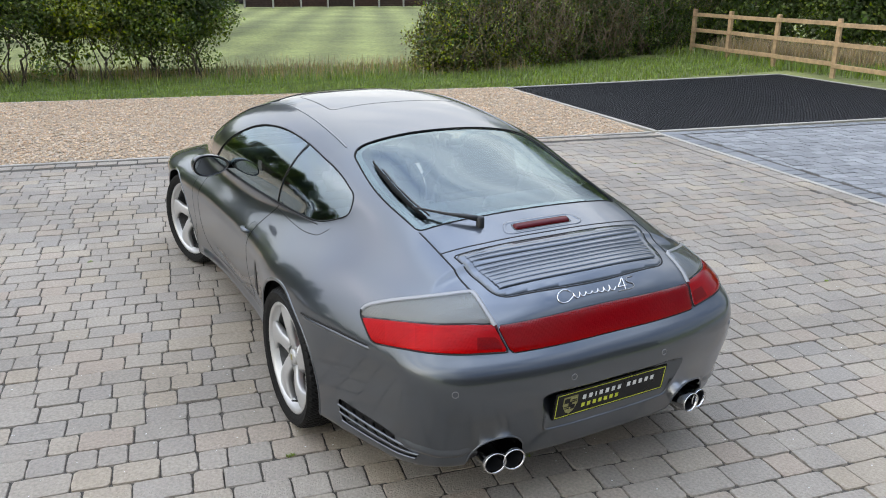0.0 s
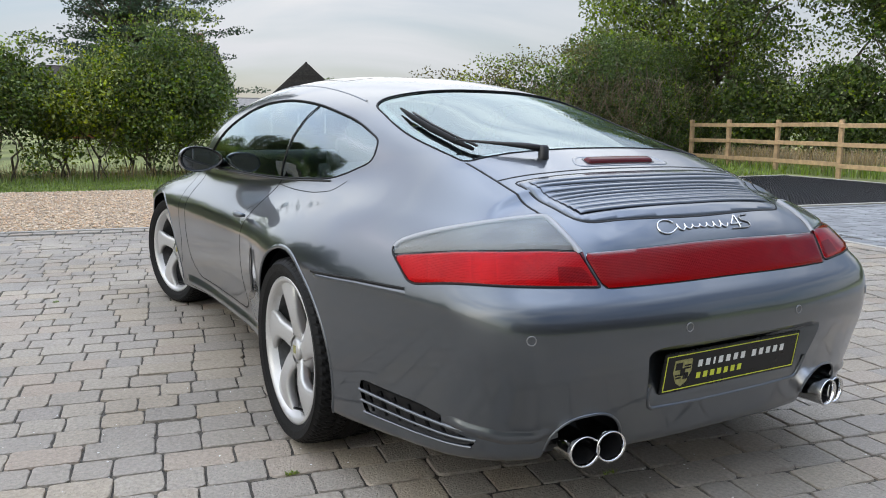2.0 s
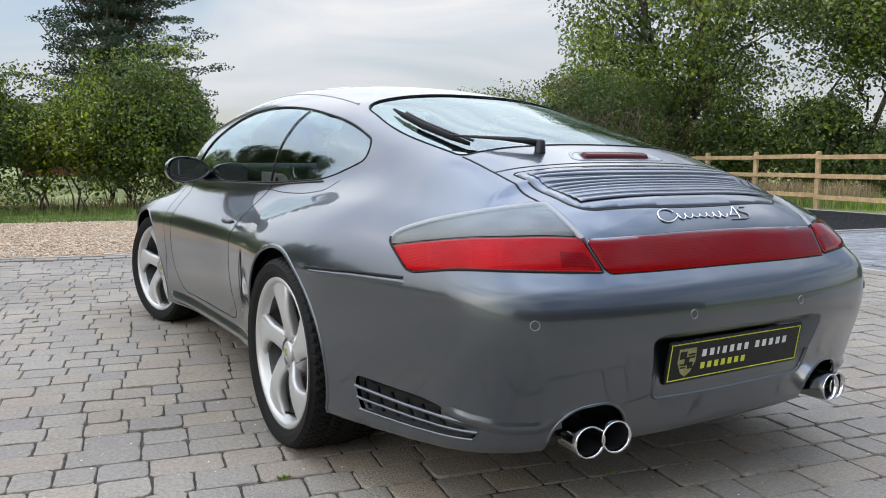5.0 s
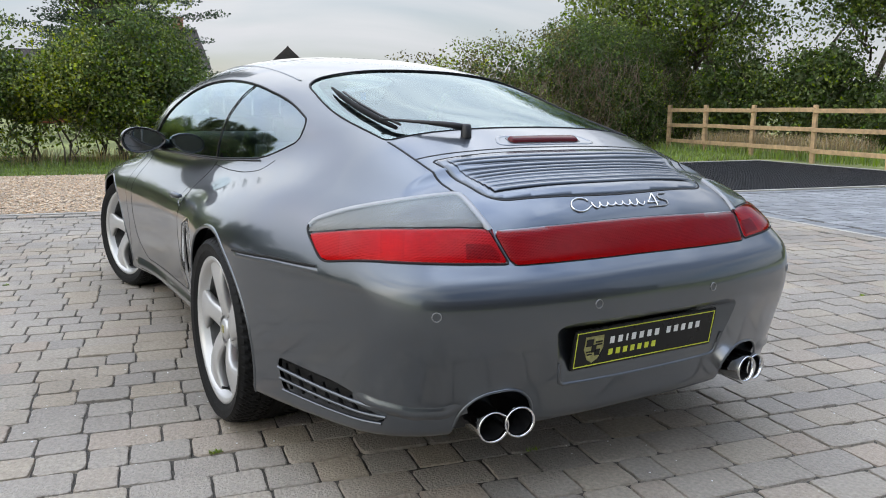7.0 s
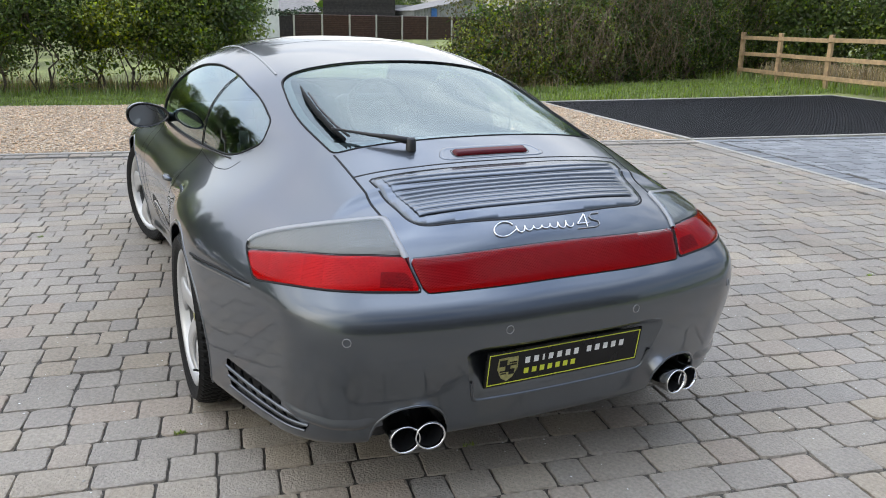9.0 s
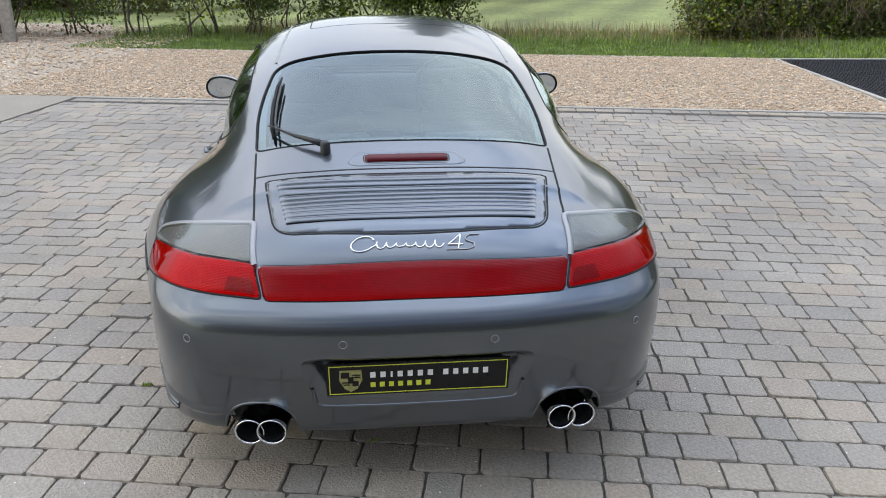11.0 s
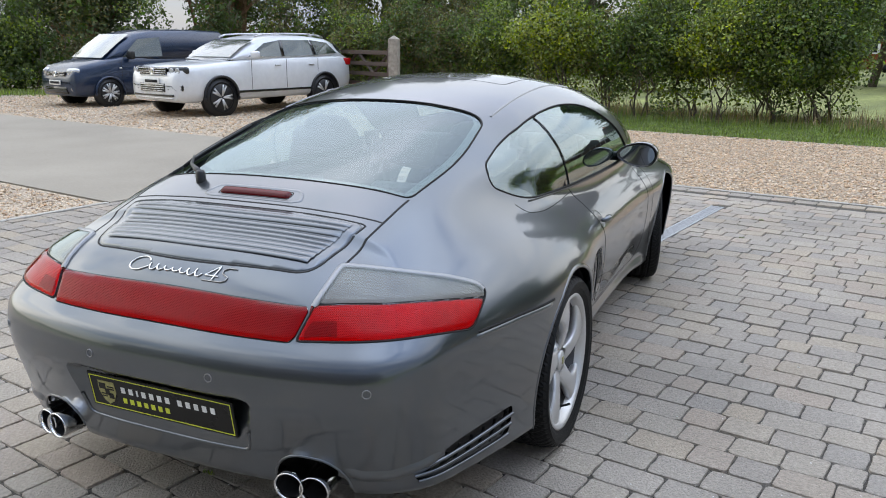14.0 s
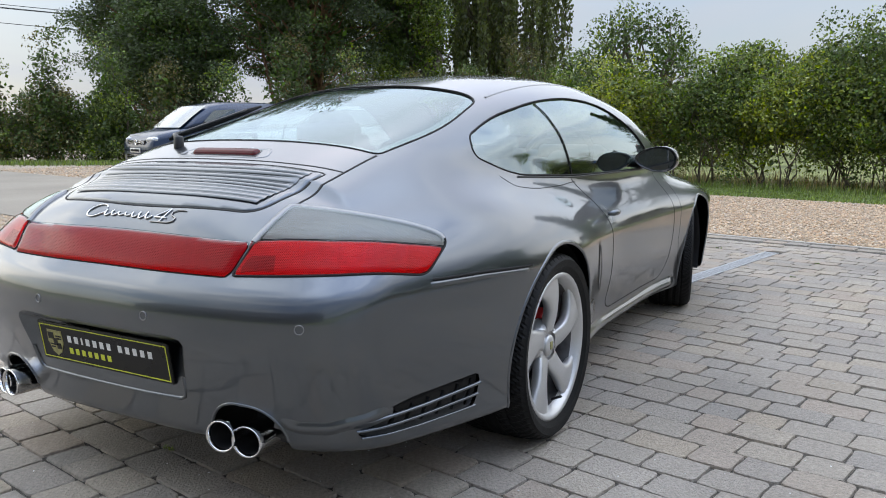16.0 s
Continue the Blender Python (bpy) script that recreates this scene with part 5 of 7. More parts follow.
MESH_AREA = [(5.78, 5.86), (6.46, 10.45), (13.2, 9.95), (12.5, 4.68)]
paving = slab("pavement", [uv(-9.25, -14), uv(-0.03, -14), uv(-0.03, 0), uv(-9.25, 0)], -0.008, 0.1, M_JOINT, "weathered grey-brown block paving with dark open joints")
paving_2 = slab("pavement_2", [uv(0.03, -9), uv(7, -9), uv(7, -0.02), uv(0.03, -0.02)], -0.008, 0.1, M_JOINT, "newer blue-grey block paving with charcoal border")
slab("road", [uv(-40, -3.87), uv(-9.27, -3.87), uv(-9.27, 0.10), uv(-40, 0.10)], -0.004, 0.1, M_CONC, "pale brushed concrete drive")
slab("gravel_bed", [uv(-40, 0.13), uv(-0.05, 0.06), uv(-0.05, 4.78), uv(-11, 4.78), uv(-13.5, 9.5), uv(-40, 9.5)], -0.012, 0.1, M_GBED, "golden-brown loose gravel parking strip")
slab("gravel_bed_2", [uv(-40, -14), uv(-9.27, -14), uv(-9.27, -3.9), uv(-40, -3.9)], -0.012, 0.1, M_GBED, "golden-brown loose gravel beside the drive")
slab("grid_fill", MESH_AREA, -0.020, 0.1, M_SOIL, "dark soil in the plastic ground grid")


def kerb(a, b, width, top=0.004, piece=0.9):
    """A line of edging stones."""
    a, b = np.array(a[:2]), np.array(b[:2])
    n = max(1, int(np.linalg.norm(b - a) / piece))
    ang = math.degrees(math.atan2(*(b - a)[::-1]))
    bm = bmesh.new()
    for i in range(n):
        c = a + (b - a) * (i + 0.5) / n
        box(bm, pose(c[0], c[1], top - 0.04, 0, 0, ang), (np.linalg.norm(b - a) / n - 0.006, width, 0.08), 0.004, 1)
    return tagged(part("kerb", bm, M_KERB, smooth=False), "pale concrete edging stones set in line", kind="structure")


kerb(uv(-9.3, 0.03), uv(-0.05, 0.03), 0.055)
kerb(uv(0, -14), uv(0, -0.02), 0.06)
kerb(uv(-9.26, -14), uv(-9.26, -3.9), 0.05)
for a, b in zip(MESH_AREA, MESH_AREA[1:] + MESH_AREA[:1]):
    kerb(a, b, 0.07, 0.006)
kerb(uv(-11, 4.80), uv(-0.1, 4.80), 0.04, -0.004)


def paver_mesh(length, width, rng, r=0.0042):
    """A worn block: rounded corners, wavering edges, softly broken arrises and a flat top."""
    a, b, c = length / 2, width / 2, min(0.017, width * 0.2)
    ring = []
    for sx, sy, turn in ((1, -1, -90), (1, 1, 0), (-1, 1, 90), (-1, -1, 180)):
        cr = c * rng.uniform(0.55, 1.25)
        for k in range(3):
            t = radians(turn + 45 * k)
            ring.append((sx * (a - cr) + cr * math.cos(t), sy * (b - cr) + cr * math.sin(t)))
        for k in (0.36, 0.68):
            t0, t1 = {-90: ((a, -b), (a, b)), 0: ((a, b), (-a, b)), 90: ((-a, b), (-a, -b)), 180: ((-a, -b), (a, -b))}[turn]
            ring.append((t0[0] + (t1[0] - t0[0]) * k, t0[1] + (t1[1] - t0[1]) * k))
    ring = np.array(ring) + rng.normal(0, 0.0016, (20, 2))
    verts = []
    for inset_, z in ((0.0, -0.012), (r * 0.45, -0.0012), (r * 1.5, 0.0)):
        verts += [(x - math.copysign(inset_, x), y - math.copysign(inset_, y), z) for x, y in ring]
    faces = [(q * 20 + k, q * 20 + (k + 1) % 20, q * 20 + 20 + (k + 1) % 20, q * 20 + 20 + k) for q in range(2) for k in range(20)]
    return verts, faces + [(40 + k, 41 + k, 58 - k, 59 - k) for k in range(9)]


def lay_courses(u0, u1, v0, v1, rng):
    """Blocks in courses of one width and three lengths: rows of (u, v, length, width)."""
    out, v = [], v1
    while v - 0.147 > v0:
        u = u0 - rng.random() * 0.2
        while u < u1:
            length = rng.choice([0.222, 0.182, 0.147, 0.118], p=[0.22, 0.33, 0.32, 0.13])
            a, b = max(u, u0), min(u + length, u1)
            if b - a > 0.05:
                out.append(((a + b) / 2, v - 0.0735, b - a - 0.0046, 0.147 - 0.0046))
            u += length
        v -= 0.147
    return out


def joined_blocks(name, rows, mat, parent, rng):
    """Many blocks in one mesh."""
    base, fs = [], None
    verts, quads, tops = [], [], []
    for i, (u, v, l, w) in enumerate(rows):
        pv, pf = paver_mesh(l, w, rng)
        pv = np.array(pv)
        t = rng.normal(0, 0.010, 3)
        pv = pv + np.stack([np.zeros(60), np.zeros(60), pv[:, 0] * t[0] + pv[:, 1] * t[1] + t[2] * 0.16], -1)
        ang = rng.normal(0, 0.006)
        c, s = math.cos(ang), math.sin(ang)
        x, y = pv[:, 0] * c - pv[:, 1] * s + u, pv[:, 0] * s + pv[:, 1] * c + v
        verts.append(PO + np.outer(x, PU) + np.outer(y, PV) + np.outer(pv[:, 2], (0, 0, 1)))
        quads.append(np.array(pf) + 60 * i)
    return tagged(quick(name, np.concatenate(verts), np.concatenate(quads), mat, parent), kind="stuff")


pave_rng = np.random.default_rng(5)
rows_all = lay_courses(-9.22, -0.24, -9.0, -0.30, pave_rng)
# drain channel keeps its slot
DRAIN = (-4.70, -4.2, -0.80)
trimmed = []
for u_, v_, l_, w_ in rows_all:
    if DRAIN[1] - 0.07 < v_ < DRAIN[2] + 0.07 and abs(u_ - DRAIN[0]) < l_ / 2 + 0.062:
        for a, b in ((u_ - l_ / 2, min(u_ + l_ / 2, DRAIN[0] - 0.062)), (max(u_ - l_ / 2, DRAIN[0] + 0.062), u_ + l_ / 2)):
            if b - a > 0.03:
                trimmed.append(((a + b) / 2, v_, b - a, w_))
    else:
        trimmed.append((u_, v_, l_, w_))
rows_all = trimmed
single, rest = [], []
for r in rows_all:
    p = uv(r[0], r[1])
    (single if -1.95 < p[0] < 1.95 and -0.95 < p[1] < 0.95 and len(single) < 300 else rest).append(r)
joined_blocks("paving_blocks", rest, M_PAVER, paving, pave_rng)
# plainer blocks towards the house
rows_back = lay_courses(-9.22, -0.24, -13.9, -9.0, pave_rng)
bv, bf = [], []
for i, (u_, v_, l_, w_) in enumerate(rows_back):
    for z_, e_ in ((-0.012, 0.0), (0.0, 0.004)):
        bv += [uv(u_ + sx * (l_ / 2 - e_), v_ + sy * (w_ / 2 - e_), z_) for sx, sy in ((-1, -1), (1, -1), (1, 1), (-1, 1))]
    k_ = 8 * i
    bf += [(k_ + 4, k_ + 5, k_ + 6, k_ + 7)] + [(k_ + a, k_ + (a + 1) % 4, k_ + 4 + (a + 1) % 4, k_ + 4 + a) for a in range(4)]
tagged(quick("paving_blocks", np.array(bv), np.array(bf), M_PAVER, paving), kind="stuff")
blue_rows = lay_courses(0.28, 6.9, -8.5, -0.26, pave_rng)
joined_blocks("paving_blocks", blue_rows, M_BLUEP, paving_2, pave_rng)
edge_rows = [(-9.2 + 0.1 + 0.2 * i, -0.12 - 0.001, 0.19, 0.15) for i in range(46)] + [(-0.13, -0.40 - 0.165 * i, 0.17, 0.156) for i in range(52)]
joined_blocks("border_blocks", edge_rows, M_PAVER, paving, pave_rng)
joined_blocks("border_blocks", [(0.14, -0.12 - 0.165 * i, 0.2, 0.156) for i in range(50)] + [(0.35 + 0.2 * i, -0.12, 0.19, 0.16) for i in range(32)], M_DARKP, paving_2, pave_rng)
bm = bmesh.new()
for u_, w_ in ((DRAIN[0] - 0.052, 0.012), (DRAIN[0] + 0.052, 0.012)):
    box(bm, PAVE @ pose(u_, (DRAIN[1] + DRAIN[2]) / 2, -0.008), (w_, DRAIN[2] - DRAIN[1], 0.02), 0.002, 1)
for i in range(int((DRAIN[2] - DRAIN[1]) / 0.03)):
    box(bm, PAVE @ pose(DRAIN[0], DRAIN[1] + 0.015 + 0.03 * i, -0.005), (0.10, 0.020, 0.012))
tagged(part("drain_channel", bm, M_ZINC, smooth=False), "galvanised drain channel with slotted cover in the paving", kind="structure")

# gravel stones
def stones(name, pts, size, rng, mat, label):
    n = len(pts)
    s = rng.uniform(0.55, 1.25, (n, 1)) * size
    base = np.array([(1, 0, 0), (0, 1, 0), (-1, 0, 0), (0, -1, 0), (0.2, 0.1, 0.8), (-0.1, 0.1, -0.8)])
    a = rng.random(n) * 6.283
    jit = rng.uniform(0.65, 1.2, (n, 6, 1))
    b = base[None] * jit * np.stack([rng.uniform(0.8, 1.25, n), rng.uniform(0.7, 1.1, n), rng.uniform(0.5, 0.9, n)], -1)[:, None, :]
    c, d = np.cos(a)[:, None], np.sin(a)[:, None]
    v = np.stack([b[..., 0] * c - b[..., 1] * d, b[..., 0] * d + b[..., 1] * c, b[..., 2]], -1) * s[:, None]
    v += pts[:, None, :]
    tri = np.array([(0, 1, 4), (1, 2, 4), (2, 3, 4), (3, 0, 4), (1, 0, 5), (2, 1, 5), (3, 2, 5), (0, 3, 5)])
    f = (np.arange(n)[:, None, None] * 6 + tri[None]).reshape(-1, 3)
    return tagged(quick(name, v.reshape(-1, 3), f, mat, None, label), kind="stuff")


g_rng = np.random.default_rng(9)
k = 50000
gu, gv_ = g_rng.uniform(-10.5, -0.1, k), g_rng.uniform(0.09, 4.76, k)
gp = PO + np.outer(gu, PU) + np.outer(gv_, PV) + np.outer(g_rng.uniform(-0.010, 0.006, k), (0, 0, 1))
stones("gravel", gp, 0.0185, g_rng, M_STONE, "loose rounded golden gravel stones")
k = 15000
gu, gv_ = g_rng.uniform(-24, -10.5, k), g_rng.uniform(0.16, 9.0, k)
gp = PO + np.outer(gu, PU) + np.outer(gv_, PV) + np.outer(g_rng.uniform(-0.012, 0.004, k), (0, 0, 1))
stones("gravel", gp, 0.030, g_rng, M_STONE, "loose golden gravel under parked vehicles")
k = 5000
gu, gv_ = g_rng.uniform(-13, -9.32, k), g_rng.uniform(-7, -3.95, k)
gp = PO + np.outer(gu, PU) + np.outer(gv_, PV) + np.outer(g_rng.uniform(-0.010, 0.006, k), (0, 0, 1))
stones("gravel", gp, 0.018, g_rng, M_STONE, "loose golden gravel beside the drive")
# scattered crumbs of stone and dead leaves on the paving
k = 260
gu, gv_ = g_rng.uniform(-9, -0.3, k), g_rng.uniform(-8, -0.1, k)
gp = PO + np.outer(gu, PU) + np.outer(gv_, PV) + np.outer(np.full(k, 0.003), (0, 0, 1))
stones("gravel", gp, 0.006, g_rng, M_KERB, "pale grit scattered on the paving")

k = 420
gu, gv_ = g_rng.uniform(-7.5, -1.5, k), g_rng.uniform(-7.4, -5.0, k)
gp = PO + np.outer(gu, PU) + np.outer(gv_, PV) + np.outer(np.full(k, 0.0015), (0, 0, 1))
stones("gravel", gp, 0.0035, g_rng, M_RENDERW, "white crumbs of grit trodden on the paving")

# plastic ground grid: crossing bars
A, B, C, D = [np.array(c) for c in MESH_AREA]
bm = bmesh.new()
for n_, p0, p1, q0, q1 in ((84, A, B, D, C), (124, A, D, B, C)):
    for i in range(1, n_):
        t = i / n_
        a, b = p0 + (p1 - p0) * t, q0 + (q1 - q0) * t
        d = (b - a) / np.linalg.norm(b - a)
        s = np.array((-d[1], d[0])) * 0.006
        vs = [bm.verts.new((*(a + s), -0.004)), bm.verts.new((*(b + s), -0.004)), bm.verts.new((*(b - s), -0.004)), bm.verts.new((*(a - s), -0.004)),
              bm.verts.new((*(a + s), -0.021)), bm.verts.new((*(b + s), -0.021)), bm.verts.new((*(b - s), -0.021)), bm.verts.new((*(a - s), -0.021))]
        for f in ((3, 2, 1, 0), (0, 1, 5, 4), (2, 3, 7, 6)):
            bm.faces.new([vs[j] for j in f])
bmesh.ops.recalc_face_normals(bm, faces=bm.faces[:])
tagged(part("ground_grid", bm, M_GRID, smooth=False), "black plastic cellular grid laid in the ground", kind="stuff")


# grass blades along the verge and rough grass
def blades(name, pts, height, rng, mat, label, lean=0.35, width=0.006):
    n = len(pts)
    a, h = rng.random(n) * 6.283, height * rng.uniform(0.45, 1.25, n)
    d = np.stack([np.cos(a), np.sin(a), np.zeros(n)], -1)
    s = np.stack([-np.sin(a), np.cos(a), np.zeros(n)], -1) * (width * rng.uniform(0.7, 1.4, n))[:, None]
    bend = d * (h * lean * rng.uniform(0.2, 1.5, n))[:, None]
    up = np.outer(h, (0, 0, 1))
    v = np.stack([pts - s, pts + s, pts + up * 0.6 + bend * 0.4 + s * 0.7, pts + up * 0.6 + bend * 0.4 - s * 0.7, pts + up + bend], 1)
    i = np.arange(n)[:, None] * 5
    f = np.concatenate([i + np.array([0, 1, 2]), i + np.array([0, 2, 3]), i + np.array([3, 2, 4])])
    return tagged(quick(name, v.reshape(-1, 3), f, mat, None, label), kind="stuff")


def strew(n, u0, u1, v0, v1, rng, z=-0.045):
    return PO + np.outer(rng.uniform(u0, u1, n), PU) + np.outer(rng.uniform(v0, v1, n), PV) + np.outer(np.full(n, z), (0, 0, 1))


v_rng = np.random.default_rng(21)
blades("grass", strew(64000, -12, 0.6, 4.82, 6.6, v_rng), 0.06, v_rng, M_GRASS, "short green verge grass", width=0.007)
blades("grass", strew(26000, -12, 1.5, 6.4, 9.0, v_rng), 0.13, v_rng, M_GRASS, "longer rough grass beneath the shrubs", width=0.006)
blades("grass", strew(4200, -10, 1.5, 6.9, 9.0, v_rng), 0.32, v_rng, M_DRY, "tall dry seeding grass beneath the shrubs", width=0.004)
far = np.array([(6.4, 10.6, -0.045)]) + v_rng.uniform((0, 0, 0), (9.4, 3.4, 0), (18000, 3))
blades("grass", far, 0.10, v_rng, M_GRASS, "short green verge grass by the fence", width=0.008)
far = np.array([(14.6, 3.0, -0.045)]) + v_rng.uniform((-0.4, 0, 0), (4.0, 12.5, 0), (11000, 3))
blades("grass", far, 0.24, v_rng, M_GRASS, "rough grass behind the fence", width=0.010)
far = np.array([(15.4, 9.5, -0.045)]) + v_rng.uniform((-0.1, 0, 0), (1.6, 4.6, 0), (6000, 3))
blades("grass", far, 0.5, v_rng, M_DRY, "tall dry grass behind the fence", width=0.006)

# ---- trees and shrubs ----
def leafy(name, colour, vary=0.35):
    m = material(name, colour, 0.55, 0, 2.0, 0.25, island=vary, spec=0.14)
    n, l = m.node_tree.nodes, m.node_tree.links
    p = n["Principled BSDF"]
    out = n["Material Output"]
    tr, mx = n.new("ShaderNodeBsdfTranslucent"), n.new("ShaderNodeMixShader")
    mx.inputs[0].default_value = 0.20
    l.new(p.inputs["Base Color"].links[0].from_socket, tr.inputs["Color"])
    l.new(p.outputs[0], mx.inputs[1])
    l.new(tr.outputs[0], mx.inputs[2])
    l.new(mx.outputs[0], out.inputs["Surface"])
    return m


L_BRIGHT = leafy("bright_green_leaves", (0.31, 0.36, 0.066))
L_MID = leafy("green_leaves", (0.212, 0.272, 0.064))
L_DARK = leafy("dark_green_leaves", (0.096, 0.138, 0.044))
L_OLIVE = leafy("olive_brown_leaves", (0.155, 0.142, 0.058))
L_NEEDLE = leafy("blue_green_needles", (0.073, 0.105, 0.067))
L_PINE = leafy("pine_needles", (0.098, 0.128, 0.067))
L_WILLOW = leafy("willow_leaves", (0.140, 0.159, 0.061))
M_BARK = material("grey_brown_bark", (0.13, 0.105, 0.08), 0.9, 0, 25, 0.4, bump=0.02, bump_scale=30)
M_PINEBARK = material("orange_pine_bark", (0.22, 0.12, 0.07), 0.9, 0, 20, 0.4, bump=0.02, bump_scale=20)
M_TWIG = material("dead_twigs", (0.19, 0.135, 0.09), 0.9, 0, 20, 0.3)


def leaves(clumps, spread, per, size, rng, flat=0.0, droop=0.0):
    """Leaf quads gathered about clump centres."""
    n = len(clumps) * per
    c = np.repeat(clumps, per, 0)
    r = rng.normal(0, 1, (n, 3))
    r *= np.minimum(1, 1.7 / np.linalg.norm(r, axis=1, keepdims=True)) * np.array(spread)
    p = c + r
    d = rng.normal(0, 1, (n, 3))
    d[:, 2] = d[:, 2] * (1 - flat) - droop
    d /= np.linalg.norm(d, axis=1, keepdims=True)
    q = np.cross(d, rng.normal(0, 1, (n, 3)) + np.array((0, 0, 0.6)))
    q /= np.maximum(np.linalg.norm(q, axis=1, keepdims=True), 1e-6)
    s = (size * rng.uniform(0.6, 1.3, n))[:, None]
    v = np.stack([p - d * s * 0.5, p + q * s * 0.30, p + d * s * 0.5, p - q * s * 0.30], 1)
    return v.reshape(-1, 3), np.arange(n * 4).reshape(n, 4)


def limb(bm, a, b, r0, r1, rng, wob=0.08, n=5):
    a, b = np.array(a, float), np.array(b, float)
    pts = [tuple(a + (b - a) * t + (rng.normal(0, wob, 3) * np.abs(b - a).max() * math.sin(math.pi * t) if 0 < t < 1 else 0)) for t in np.linspace(0, 1, n)]
    tube(bm, pts, [r0 + (r1 - r0) * t for t in np.linspace(0, 1, n)], 6)


def plant(name, label, category, x, y, clumps, spread, per, size, leaf, rng, stems, group="", bark=None, limbs=14, r0=0.05, flat=0.0, droop=0.0, mix=None, z=-0.05, core=0):
    """A tree or shrub: stems, limbs to some of the clumps and a crown of leaves. clumps: places relative to the foot."""
    ob = thing(name, label, category, group, Matrix.Translation((x, y, z)))
    bm = bmesh.new()
    tops = []
    for sx, sy, tx, ty, tz, r in stems:
        limb(bm, (sx, sy, 0), (tx, ty, tz), r, r * 0.4, rng)
        tops.append((np.array((sx, sy, 0)), np.array((tx, ty, tz)), r))
    for i in rng.choice(len(clumps), min(limbs, len(clumps)), replace=False):
        b = clumps[i]
        foot, top, r = tops[int(np.argmin([abs(t[1][0] - b[0]) + abs(t[1][1] - b[1]) for t in tops]))]
        t = np.clip((b[2] * 0.7) / max(top[2], 0.1), 0.15, 0.98)
        limb(bm, foot + (top - foot) * t, b, r * 0.4, r * 0.12, rng)
    part("trunk", bm, bark or M_BARK, ob)
    parts_ = [(leaf, 1.0)] if not mix else [(leaf, 1 - mix[1]), (mix[0], mix[1])]
    order = rng.permutation(len(clumps))
    at = 0
    for mat, share in parts_:
        k = int(round(len(clumps) * share))
        sel = clumps[order[at : at + k]]
        at += k
        if len(sel):
            v, f = leaves(sel, spread, per, size, rng, flat, droop)
            quick("crown", v, f, mat, ob)
    if core:  # larger leaves close the crown from within; dark colour paints its inner shade
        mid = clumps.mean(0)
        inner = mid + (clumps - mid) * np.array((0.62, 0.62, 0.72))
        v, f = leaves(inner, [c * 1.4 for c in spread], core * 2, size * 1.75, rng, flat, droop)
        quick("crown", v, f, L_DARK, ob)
    return ob


def blob(n, rx, ry, z0, z1, rng, top=1.0, shell=0.5):
    """Clump centres in an egg, denser towards its outside."""
    d = rng.normal(0, 1, (n, 3))
    d /= np.linalg.norm(d, axis=1, keepdims=True)
    r = rng.uniform(shell, 1.0, n)[:, None] ** 0.6
    lobes = rng.normal(0, 1, (9, 3))
    lobes /= np.linalg.norm(lobes, axis=1, keepdims=True)
    r = r * (0.70 + 0.36 * np.clip((d @ lobes.T).max(1, keepdims=True), 0, 1) ** 3)
    p = d * r
    zz = (p[:, 2] + 1) / 2
    wide = np.where(zz > 0.5, 1 - 0.35 * (zz - 0.5) * 2 * top, 1.0)
    return np.stack([p[:, 0] * rx * wide, p[:, 1] * ry * wide, z0 + zz * (z1 - z0)], -1)


t_rng = np.random.default_rng(77)


def shrub(x, y, w, h, leaf, mix=None, clear=0.75, n=95, per=52, size=0.088, label="leafy hedge shrub with bare lower stems", group="shrubs along the field edge"):
    cl = blob(n, w, w * 0.75, clear, h, t_rng, 0.7, 0.35)
    cl = np.concatenate([cl, np.stack([t_rng.uniform(-w, w, 8) * 0.7, t_rng.uniform(-w, w, 8) * 0.5, t_rng.uniform(0.3, clear + 0.3, 8)], -1), np.stack([t_rng.uniform(-w, w, 6) * 0.6, t_rng.uniform(-w, w, 6) * 0.4, h + t_rng.uniform(0, 0.25, 6)], -1)])
    st = [(t_rng.uniform(-0.3, 0.3) * w, t_rng.uniform(-0.2, 0.2), t_rng.uniform(-0.7, 0.7) * w, t_rng.uniform(-0.4, 0.4) * w, h * t_rng.uniform(0.6, 0.85), t_rng.uniform(0.012, 0.028)) for _ in range(5)]
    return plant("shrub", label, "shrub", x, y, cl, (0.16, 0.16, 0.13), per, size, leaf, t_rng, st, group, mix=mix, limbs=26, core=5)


# row of shrubs between the gravel and the field
for x, y, w, h, leaf, mix in ((-8.2, 15.6, 0.95, 1.9, L_OLIVE, (L_MID, 0.5)), (-6.9, 15.4, 0.95, 2.1, L_OLIVE, (L_DARK, 0.5)), (-5.6, 15.2, 0.9, 1.75, L_DARK, (L_OLIVE, 0.4)), (-4.4, 14.9, 0.85, 1.95, L_MID, (L_DARK, 0.4)),
                             (-3.1, 14.5, 1.0, 2.25, L_BRIGHT, (L_MID, 0.20)), (-2.2, 14.7, 0.75, 1.75, L_MID, (L_OLIVE, 0.3)), (-1.3, 14.4, 0.95, 2.25, L_DARK, (L_MID, 0.45)), (-0.5, 14.6, 0.65, 1.65, L_MID, (L_BRIGHT, 0.4)),
                             (0.05, 14.2, 0.75, 2.0, L_BRIGHT, (L_MID, 0.35)), (0.9, 14.2, 0.85, 2.3, L_MID, (L_DARK, 0.4)), (1.6, 14.1, 0.9, 2.35, L_MID, (L_DARK, 0.5)), (0.75, 15.1, 0.85, 2.8, L_MID, (L_DARK, 0.5)), (1.85, 15.0, 1.15, 2.95, L_MID, (L_DARK, 0.45))):
    big = x > 0.6
    shrub(x, y, w, h, leaf, mix, 0.7 if big else 0.85, 150 if big else 120, 84, 0.064)
